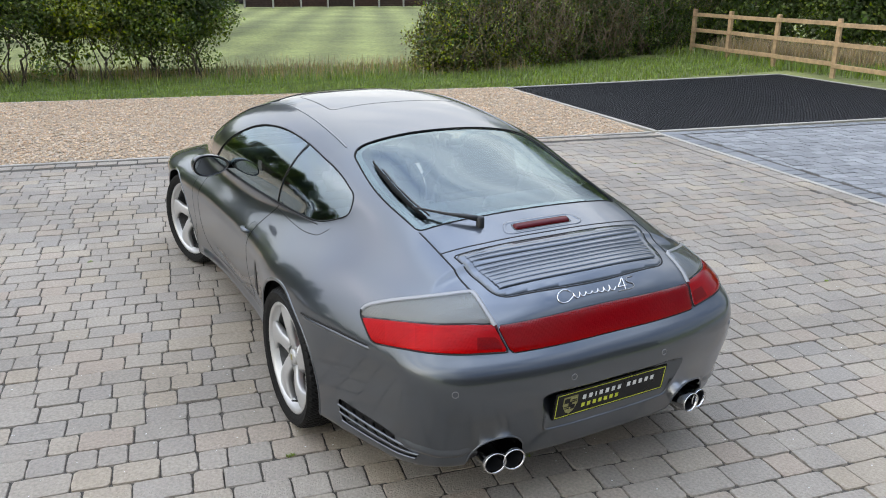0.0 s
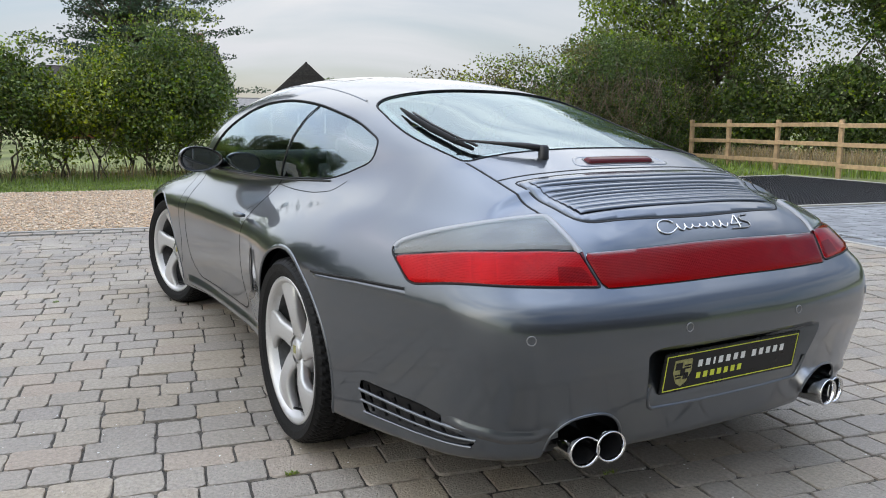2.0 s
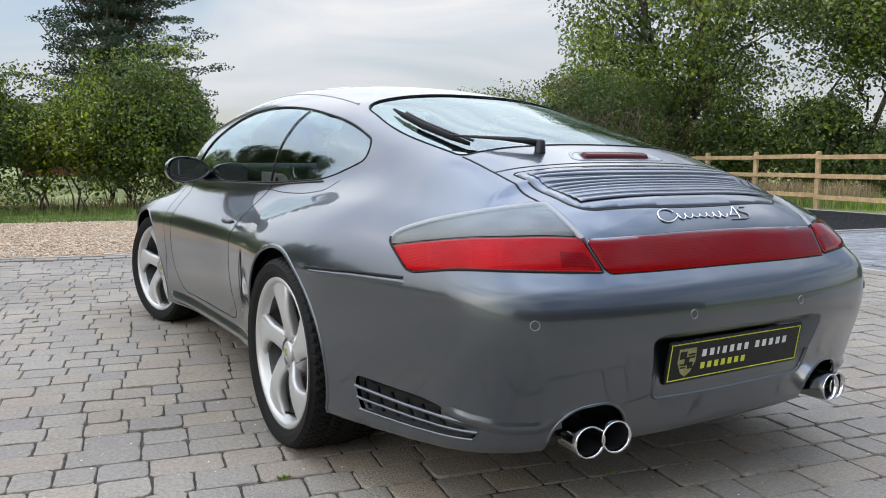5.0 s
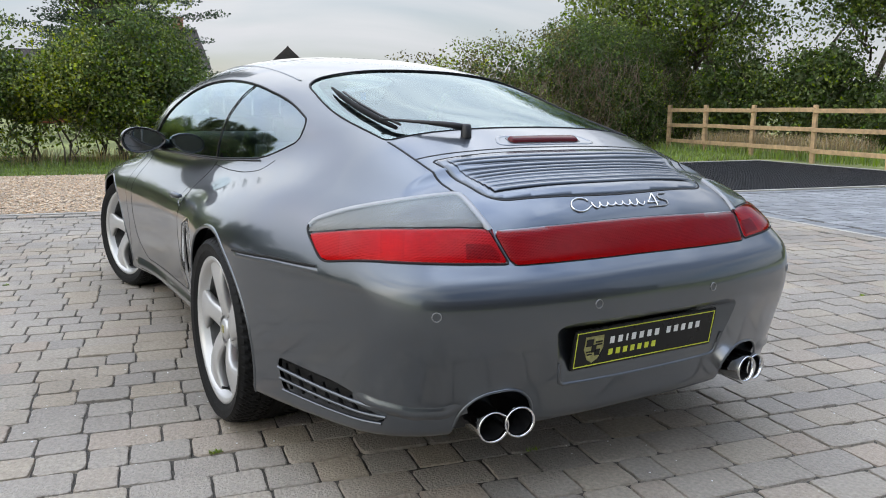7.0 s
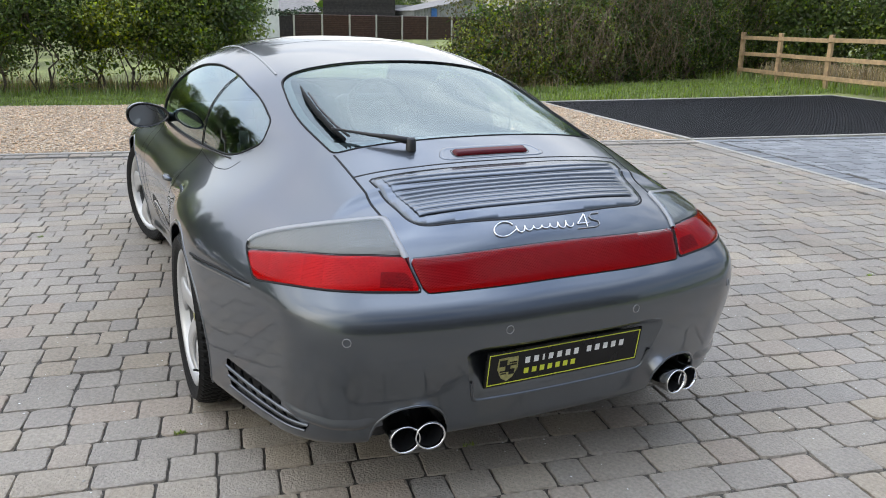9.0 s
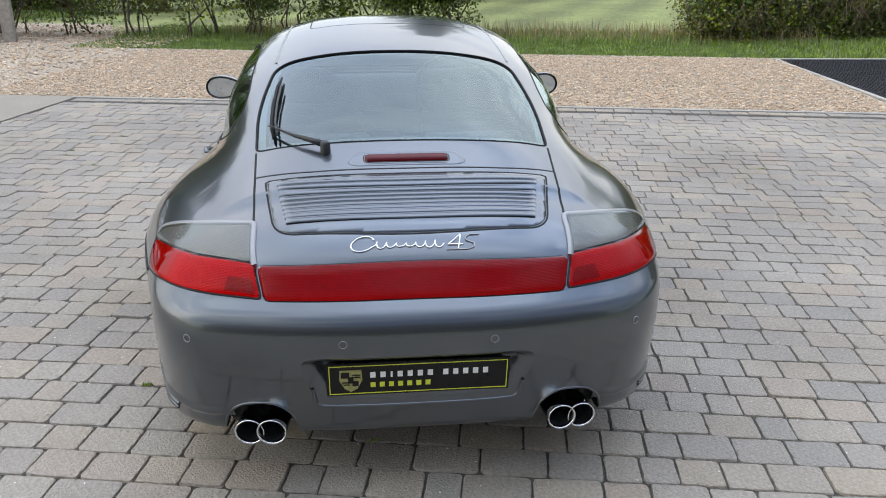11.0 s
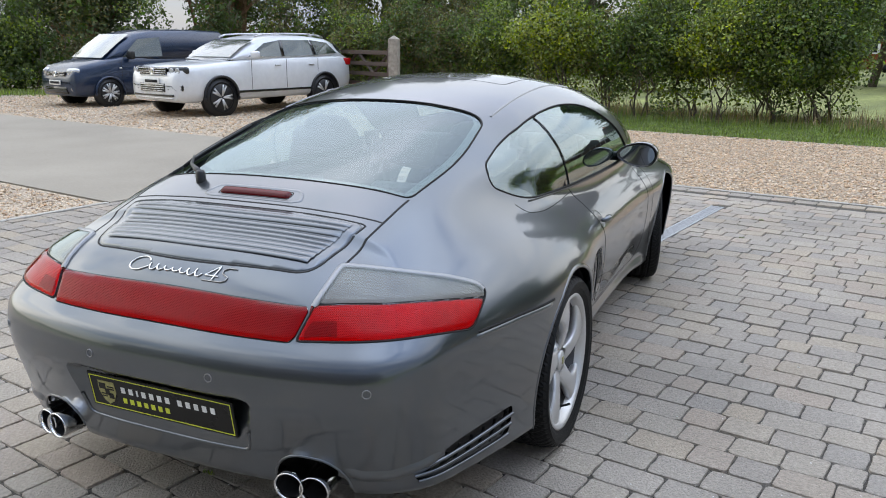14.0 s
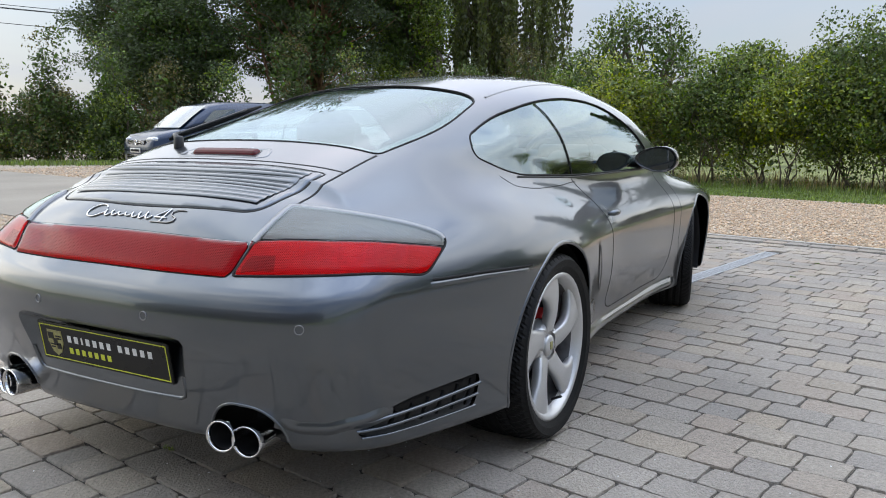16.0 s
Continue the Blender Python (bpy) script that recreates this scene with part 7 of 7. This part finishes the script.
# utility poles and wires
def pole(x, y, h):
    ob = thing("utility_pole", "tall weathered wooden utility pole with crossarm", "pole", "utility poles", Matrix.Translation((x, y, -0.05)))
    bm = bmesh.new()
    tube(bm, [(0, 0, 0), (0, 0, h * 0.5), (0, 0, h)], [0.15, 0.13, 0.11], 12)
    part("shaft", bm, M_OLDWOOD, ob)
    bm = bmesh.new()
    box(bm, pose(0, 0, h - 0.3, 0, 0, 30), (1.6, 0.1, 0.1))
    part("crossarm", bm, M_OLDWOOD, ob, smooth=False)
    for s in (-0.7, 0, 0.7):
        bm = bmesh.new()
        lathe(bm, [(0, 0.03), (0.05, 0.05), (0.12, 0.04), (0.16, 0.0)], 12, "z", m=pose(0, 0, h - 0.26, 0, 0, 30) @ Matrix.Translation((s, 0, 0)))
        part("insulator", bm, M_POSTC, ob)
    return ob


pole(-14.6, 39.5, 5.6)
pole(-46.0, 14.0, 8.0)
pole(-1.6, 52.0, 5.8)
wires = thing("overhead_wires", "thin sagging black overhead wires", "wires")
for k, (dx, dz) in enumerate(((-0.6, 0), (0, 0.15), (0.6, 0.0), (0, -0.7))):
    bm = bmesh.new()
    a, b = Vector((-46 + dx * 0.5, 14 + dx, 7.9 + dz)), Vector((-14.6 + dx * 0.5, 39.5 + dx, 5.5 + dz))
    tube(bm, [tuple(a.lerp(b, t) - Vector((0, 0, 2.2 * t * (1 - t)))) for t in np.linspace(0, 1, 20)], 0.016, 5)
    part("wire", bm, M_GAP, wires)

# ---- parked vehicles ----
M_WHITEP = material("white_car_paint", (0.70, 0.71, 0.72), 0.35, 0, 10, 0.04, coat=1.0)
M_NAVY = material("navy_metallic_paint", (0.007, 0.021, 0.056), 0.3, 0.2, 300, 0.1, coat=0.7)
M_SCREEN = material("sky_reflecting_windscreen", (0.21, 0.235, 0.235), 0.06, 0.75, 5, 0.1, coat=1.0)
M_HEAD = material("clear_headlamp", (0.55, 0.56, 0.57), 0.1, 0.5, 30, 0.15, coat=1.0)


def loft(bm, stations):
    """Joins half-sections (lists of (x, z)) at stations along y, mirrored about x = 0, into a closed body."""
    rings = []
    for y, sec in stations:
        pts = [(x, z) for x, z in sec] + [(-x, z) for x, z in sec[::-1]]
        rings.append([bm.verts.new((x, y, z)) for x, z in pts])
    n = len(rings[0])
    for a, b in zip(rings, rings[1:]):
        for k in range(n):
            bm.faces.new((a[k], a[(k + 1) % n], b[(k + 1) % n], b[k]))
    bm.faces.new(rings[0])
    bm.faces.new(rings[-1][::-1])
    bmesh.ops.remove_doubles(bm, verts=bm.verts[:], dist=0.0005)
    bmesh.ops.recalc_face_normals(bm, faces=bm.faces[:])


def lower_section(w, zb, zt, crown=0.02):
    """Half section of a car's lower body, from the sill to the middle of its top."""
    return [(0.001, zb), (w * 0.86, zb), (w * 0.95, zb + 0.06), (w, zb + 0.18), (w * 1.0, zb + (zt - zb) * 0.6), (w * 0.975, zb + (zt - zb) * 0.85), (w * 0.93, zt - 0.03), (w * 0.86, zt), (w * 0.5, zt + crown), (0.001, zt + crown * 1.4)]


def upper_section(wb, wt, zb, zt):
    return [(0.001, zb), (wb, zb), (wb * 0.5 + wt * 0.5 + 0.012, (zb + zt) / 2), (wt, zt - 0.06), (wt * 0.90, zt - 0.012), (wt * 0.5, zt + 0.012), (0.001, zt + 0.018)]


def pane(bm, corners, out=0.0):
    f = bm.faces.new([bm.verts.new(c) for c in corners])
    return f


def vehicle(name, label, m, paint, low, up, glass_side, windscreen, wheels, wheel_r, wheel_w, spokes, mats):
    """A parked vehicle facing -y in its own frame."""
    ob = thing(name, label, "car" if "suv" in name else "van", "", m)
    bm = bmesh.new()
    loft(bm, [(y, lower_section(w, zb, zt)) for y, w, zb, zt in low])
    body = part("body", bm, paint, ob)
    mod = body.modifiers.new("round", "BEVEL")
    mod.width, mod.segments, mod.limit_method, mod.angle_limit = 0.03, 3, "ANGLE", radians(40)
    bm = bmesh.new()
    loft(bm, [(y, upper_section(wb, wt, zb, zt)) for y, wb, wt, zb, zt in up])
    part("cab", bm, paint, ob)
    for k, quad in enumerate(glass_side):
        for s in (-1, 1):
            bm = bmesh.new()
            pane(bm, [(x * s, y, z) for x, y, z in quad])
            r = bmesh.ops.extrude_face_region(bm, geom=bm.faces[:])
            for v in [g for g in r["geom"] if isinstance(g, bmesh.types.BMVert)]:
                v.co.x -= 0.02 * s
            bmesh.ops.recalc_face_normals(bm, faces=bm.faces[:])
            part("side_window", bm, M_SCREEN, ob, smooth=False)
    for nm, quad in (("windscreen", windscreen[0]), ("rear_window", windscreen[1])):
        if quad:
            bm = bmesh.new()
            n = 8
            rows = [[bm.verts.new((x0 * (1 - 2 * i / n), y0 + (0.05 * (1 - 2 * i / n) ** 2 - 0.045 if nm == "windscreen" else 0.035 - 0.03 * (1 - 2 * i / n) ** 2), z0 + 0.022)) for i in range(n + 1)] for x0, y0, z0 in quad]
            for a, b in zip(rows, rows[1:]):
                for i in range(n):
                    bm.faces.new((a[i], a[i + 1], b[i + 1], b[i]))
            bmesh.ops.recalc_face_normals(bm, faces=bm.faces[:])
            part(nm, bm, M_SCREEN, ob)
    for y, x in wheels:
        for s in (-1, 1):
            bm = bmesh.new()
            lathe(bm, [(-wheel_w, 0.0), (-wheel_w, wheel_r * 0.9), (-wheel_w * 0.9, wheel_r), (-wheel_w * 0.1, wheel_r), (0.0, wheel_r * 0.92), (0.008, wheel_r * 0.76), (-0.012, wheel_r * 0.72)], 40, m=Matrix.Translation((x * s, y, wheel_r)) @ (Matrix() if s > 0 else pose(0, 0, 0, 0, 0, 180)))
            w = part("wheel", bm, M_RUBBER, ob)
            bm = bmesh.new()
            lathe(bm, [(-0.02, wheel_r * 0.74), (0.004, wheel_r * 0.73), (-0.004, wheel_r * 0.66), (-0.05, wheel_r * 0.64), (-0.06, 0.0)], 40, m=Matrix.Translation((x * s, y, wheel_r)) @ (Matrix() if s > 0 else pose(0, 0, 0, 0, 0, 180)))
            part("rim", bm, mats["rim_back"], w)
            for k in range(spokes):
                bm = bmesh.new()
                a = 2 * math.pi * k / spokes
                for o in (-0.16, 0.16):
                    tube(bm, [(x * s - 0.02 * s, y, wheel_r), (x * s + 0.004 * s, y + wheel_r * 0.4 * math.cos(a + o * 0.7), wheel_r + wheel_r * 0.4 * math.sin(a + o * 0.7)), (x * s, y + wheel_r * 0.70 * math.cos(a + o), wheel_r + wheel_r * 0.70 * math.sin(a + o))], 0.022, 6)
                part("spoke", bm, M_ALLOY, w)
            # wheel arch
            bm = bmesh.new()
            arc = [(x * s + 0.012 * s, y + (wheel_r + 0.055) * math.cos(a), wheel_r + (wheel_r + 0.055) * math.sin(a)) for a in np.linspace(-0.15, math.pi + 0.15, 25)]
            tube(bm, arc, 0.028, 6)
            part("arch_trim", bm, mats["arch"], ob)
            bm = bmesh.new()
            lathe(bm, [(-0.16, 0.0), (-0.16, wheel_r + 0.05), (0.004, wheel_r + 0.045), (0.004, 0.0)], 32, m=Matrix.Translation((x * s, y, wheel_r)) @ (Matrix() if s > 0 else pose(0, 0, 0, 0, 0, 180)))
            part("arch_shadow", bm, M_BLACK, ob)
    return ob


def add(ob, name, mat, pieces, bevel=0.01):
    bm = bmesh.new()
    for (x, y, z), size, rot in pieces:
        box(bm, pose(x, y, z, *rot), size, bevel, 2)
    return part(name, bm, mat, ob)


SUV = pose(-9.42, 12.77, 0, 0, 0, -13.8) @ Matrix.Scale(0.955, 4)
suv = vehicle("white_suv", "white five-door SUV with roof rails parked on gravel", SUV, M_WHITEP,
              [(-2.36, 0.62, 0.44, 0.70), (-2.32, 0.78, 0.32, 0.86), (-2.20, 0.88, 0.28, 0.95), (-1.95, 0.94, 0.28, 1.00), (-1.5, 0.96, 0.28, 1.04), (-0.95, 0.965, 0.29, 1.08), (0.3, 0.965, 0.30, 1.14), (1.5, 0.97, 0.30, 1.15), (2.1, 0.95, 0.32, 1.15), (2.36, 0.90, 0.42, 1.12), (2.42, 0.82, 0.50, 1.05)],
              [(-1.00, 0.80, 0.74, 1.10, 1.12), (-0.55, 0.84, 0.70, 1.10, 1.38), (-0.15, 0.86, 0.68, 1.10, 1.54), (0.3, 0.87, 0.68, 1.10, 1.60), (1.2, 0.87, 0.67, 1.10, 1.60), (1.8, 0.86, 0.66, 1.10, 1.55), (2.05, 0.85, 0.65, 1.10, 1.47), (2.30, 0.82, 0.74, 1.10, 1.18)],
              [[(0.872, -0.62, 1.16), (0.80, -0.12, 1.44), (0.775, 0.30, 1.50), (0.875, 0.30, 1.16)], [(0.876, 0.38, 1.16), (0.776, 0.38, 1.505), (0.775, 1.18, 1.505), (0.876, 1.25, 1.17)], [(0.875, 1.33, 1.18), (0.774, 1.26, 1.50), (0.765, 1.75, 1.45), (0.84, 2.0, 1.22)]],
              ([(0.72, -0.98, 1.14), (0.70, -0.70, 1.32), (0.66, -0.30, 1.49)], [(0.70, 2.30, 1.22), (0.62, 2.10, 1.42)]),
              [(-1.42, 0.97), (1.47, 0.97)], 0.365, 0.26, 5, {"rim_back": M_GLOSS, "arch": M_BLACK})
add(suv, "grille", M_GLOSS, [((0, -2.315, 0.885), (0.94, 0.06, 0.15), (8, 0, 0))])
add(suv, "lower_grille", M_GLOSS, [((0, -2.345, 0.575), (0.84, 0.07, 0.165), (0, 0, 0))])
for z in (0.945, 0.905, 0.865, 0.825):
    add(suv, "grille_bar", M_CHROME, [((0, -2.352 - (0.885 - z) * 0.14, z), (0.93, 0.02, 0.011), (8, 0, 0))], 0.003)
for z in (0.635, 0.595, 0.555, 0.515):
    add(suv, "grille_bar", M_CHROME, [((0, -2.382, z), (0.82, 0.02, 0.009), (0, 0, 0))], 0.003)
for s in (-1, 1):
    lamp = add(suv, "headlamp", M_DGLASS, [((0.69 * s, -2.205, 0.915), (0.46, 0.10, 0.145), (12, 0, 22 * s))], 0.045)
    for dx, dy, r in ((0.60, -2.305, 0.050), (0.74, -2.268, 0.056)):
        bm = bmesh.new()
        lathe(bm, [(0.0, r), (0.012, r), (0.016, r * 0.86), (-0.004, r * 0.5), (0.006, 0.0)], 24, "y", m=Matrix.Translation((dx * s, dy, 0.905)) @ pose(0, 0, 0, 0, 0, 180 + 18 * s))
        part("lamp_bowl", bm, M_HEAD, lamp)
    add(suv, "fog_intake", M_GLOSS, [((0.68 * s, -2.250, 0.575), (0.34, 0.12, 0.125), (0, 0, 18 * s))], 0.02)
    for z in (0.545, 0.605):
        add(suv, "intake_bar", M_BLACK, [((0.68 * s, -2.310, z), (0.36, 0.02, 0.014), (0, 0, 16 * s))], 0.004)
    bm = bmesh.new()
    tube(bm, [(0.60 * s, -0.22, 1.565), (0.605 * s, -0.05, 1.615), (0.61 * s, 0.35, 1.640), (0.605 * s, 1.2, 1.640), (0.60 * s, 1.65, 1.605), (0.595 * s, 1.80, 1.565)], 0.018, 8)
    part("roof_rail", bm, M_SATIN, suv)
    add(suv, "door_mirror", M_WHITEP, [((1.02 * s, -0.55, 1.20), (0.22, 0.12, 0.16), (0, 0, 10 * s))], 0.045)
    add(suv, "side_moulding", M_GLOSS, [((0.972 * s, 0.05, 0.46), (0.02, 2.1, 0.05), (0, 0, 0))], 0.006)
    add(suv, "tail_lamp", M_RED, [((0.86 * s, 2.28, 1.02), (0.14, 0.20, 0.16), (0, 0, -20 * s))], 0.03)
    for y in (0.10, 1.08):
        add(suv, "door_handle", M_SATIN, [((0.968 * s, y, 0.98), (0.025, 0.16, 0.03), (0, 0, 0))], 0.008)
    for y in (-0.62, 0.34, 1.28):
        add(suv, "door_gap", M_GAP, [((0.9665 * s, y, 0.80), (0.004, 0.008, 0.62), (0, 0, 0))], 0)
for s in (-1, 1):
    for y0, y1, z0, z1 in ((0.34, 0.34, 1.16, 1.50), (1.29, 1.22, 1.17, 1.50)):
        bm = bmesh.new()
        tube(bm, [(0.876 * s, y0, z0), (0.776 * s, y1, z1)], 0.045, 6, flat=0.3)
        part("pillar", bm, M_GLOSS, suv)
bm = bmesh.new()
lathe(bm, [(0.0, 0.075), (0.016, 0.073), (0.018, 0.060), (0.010, 0.055), (0.012, 0.0)], 28, "y", m=Matrix.Translation((0, -2.352, 0.885)) @ pose(0, 0, 0, 0, 0, 180))
part("badge", bm, M_CHROME, suv)
add(suv, "number_plate", M_WHITE, [((0, -2.385, 0.70), (0.52, 0.012, 0.11), (0, 0, 0))], 0.003)
add(suv, "plate_bar", M_GAP, [((0, -2.393, 0.70), (0.42, 0.004, 0.055), (0, 0, 0))], 0)
add(suv, "lower_lip", M_SATIN, [((0, -2.33, 0.365), (1.3, 0.05, 0.03), (0, 0, 0))], 0.01)
add(suv, "lower_intake", M_GLOSS, [((0, -2.34, 0.425), (1.35, 0.05, 0.05), (0, 0, 0))], 0.012)
add(suv, "bonnet_gap", M_GAP, [((0, -2.315, 0.972), (1.0, 0.012, 0.008), (0, 0, 0))], 0.002)

VAN = pose(-13.05, 13.35, 0, 0, 0, -13.8) @ Matrix.Scale(0.915, 4)
van = vehicle("blue_van", "dark blue small panel van parked on gravel", VAN, M_NAVY,
              [(-2.16, 0.60, 0.40, 0.66), (-2.10, 0.80, 0.26, 0.82), (-1.95, 0.86, 0.24, 0.96), (-1.3, 0.895, 0.24, 1.10), (-0.9, 0.90, 0.24, 1.16), (0.5, 0.90, 0.24, 1.18), (2.1, 0.89, 0.26, 1.18), (2.24, 0.86, 0.34, 1.16)],
              [(-1.35, 0.76, 0.70, 1.06, 1.10), (-0.85, 0.80, 0.70, 1.10, 1.48), (-0.45, 0.84, 0.70, 1.10, 1.72), (0.0, 0.86, 0.72, 1.10, 1.80), (1.0, 0.87, 0.74, 1.10, 1.82), (2.12, 0.86, 0.74, 1.10, 1.80), (2.22, 0.85, 0.72, 1.10, 1.74)],
              [[(0.845, -0.86, 1.16), (0.785, -0.40, 1.58), (0.78, 0.22, 1.63), (0.868, 0.22, 1.16)]],
              ([(0.70, -1.34, 1.12), (0.69, -0.95, 1.42), (0.66, -0.56, 1.68)], [(0.62, 2.235, 1.2), (0.60, 2.225, 1.6)]),
              [(-1.30, 0.90), (1.38, 0.90)], 0.32, 0.22, 7, {"rim_back": M_STEEL, "arch": M_NAVY})
add(van, "grille", M_GLOSS, [((0, -2.12, 0.765), (0.86, 0.06, 0.125), (12, 0, 0))])
add(van, "lower_grille", M_GLOSS, [((0, -2.150, 0.395), (0.98, 0.06, 0.16), (0, 0, 0))])
for z in (0.80, 0.765, 0.73):
    add(van, "grille_bar", M_CHROME, [((0, -2.158 - (0.765 - z) * 0.2, z), (0.84, 0.02, 0.010), (12, 0, 0))], 0.003)
for z in (0.43, 0.395, 0.36):
    add(van, "grille_bar", M_BLACK, [((0, -2.186, z), (0.96, 0.016, 0.012), (0, 0, 0))], 0.003)
bm = bmesh.new()
lathe(bm, [(0.0, 0.070), (0.016, 0.068), (0.018, 0.056), (0.010, 0.051), (0.012, 0.0)], 28, "y", m=Matrix.Translation((0, -2.165, 0.77)) @ pose(0, 0, 0, 0, 0, 180))
part("badge", bm, M_CHROME, van)
add(van, "number_plate", M_WHITE, [((0, -2.19, 0.57), (0.52, 0.012, 0.11), (0, 0, 0))], 0.003)
add(van, "plate_bar", M_GAP, [((0, -2.198, 0.57), (0.42, 0.004, 0.055), (0, 0, 0))], 0)
for s in (-1, 1):
    lamp = add(van, "headlamp", M_HEAD, [((0.64 * s, -2.015, 0.825), (0.36, 0.17, 0.17), (14, 0, 26 * s))], 0.06)
    for dx, dy in ((0.57, -2.125), (0.70, -2.075)):
        bm = bmesh.new()
        lathe(bm, [(0.0, 0.052), (0.010, 0.052), (0.012, 0.044), (-0.006, 0.022), (0.004, 0.0)], 24, "y", m=Matrix.Translation((dx * s, dy, 0.815)) @ pose(0, 0, 0, 0, 0, 180 + 24 * s))
        part("lamp_bowl", bm, M_CHROME, lamp)
    bm = bmesh.new()
    lathe(bm, [(0.0, 0.048), (0.014, 0.046), (0.010, 0.036), (0.012, 0.0)], 20, "y", m=Matrix.Translation((0.68 * s, -2.115, 0.43)) @ pose(0, 0, 0, 0, 0, 180 + 20 * s))
    part("fog_lamp", bm, M_CHROME, van)
    add(van, "side_repeater", M_WHITE, [((0.902 * s, -0.98, 0.90), (0.014, 0.07, 0.035), (0, 0, 0))], 0.006)
    add(van, "door_mirror", M_BLACK, [((0.97 * s, -0.72, 1.20), (0.20, 0.12, 0.20), (0, 0, 8 * s))], 0.04)
    for y in (-0.95, 0.30):
        add(van, "door_gap", M_GAP, [((0.9005 * s, y, 0.75), (0.004, 0.008, 0.78), (0, 0, 0))], 0)
    add(van, "door_handle", M_NAVY, [((0.905 * s, 0.12, 0.98), (0.025, 0.16, 0.03), (0, 0, 0))], 0.008)

# nearest blocks of the paving, one by one
for l_ in sorted({round(r[2], 3) for r in single}):
    me = None
    for r in single:
        if round(r[2], 3) != l_:
            continue
        if me is None:
            pv, pf = paver_mesh(r[2], r[3], pave_rng)
            first = raw("paving_block", pv, pf, M_PAVER, paving, smooth=False)
            me, ob = first.data, first
        else:
            ob = new("paving_block", me)
            ob.parent = paving
        t = pave_rng.normal(0, 0.35, 2)
        ob.matrix_basis = PAVE @ pose(r[0], r[1], float(pave_rng.normal(0, 0.0018)), t[0], t[1], float(pave_rng.normal(0, 0.7)))

# tufts of moss and grass in the joints
for i in range(24):
    u_, v_ = float(pave_rng.uniform(-8.5, -0.6)), float(pave_rng.uniform(-7.4, -0.4))
    v_ = -0.30 - 0.147 * round((-0.30 - v_) / 0.147)
    pts = uv(u_, v_) + pave_rng.normal(0, 1, (26, 3)) * np.array((0.012, 0.004, 0))
    blades("grass", pts, 0.010, pave_rng, M_GRASS, "small tuft of moss between paving blocks", 0.8, 0.003)
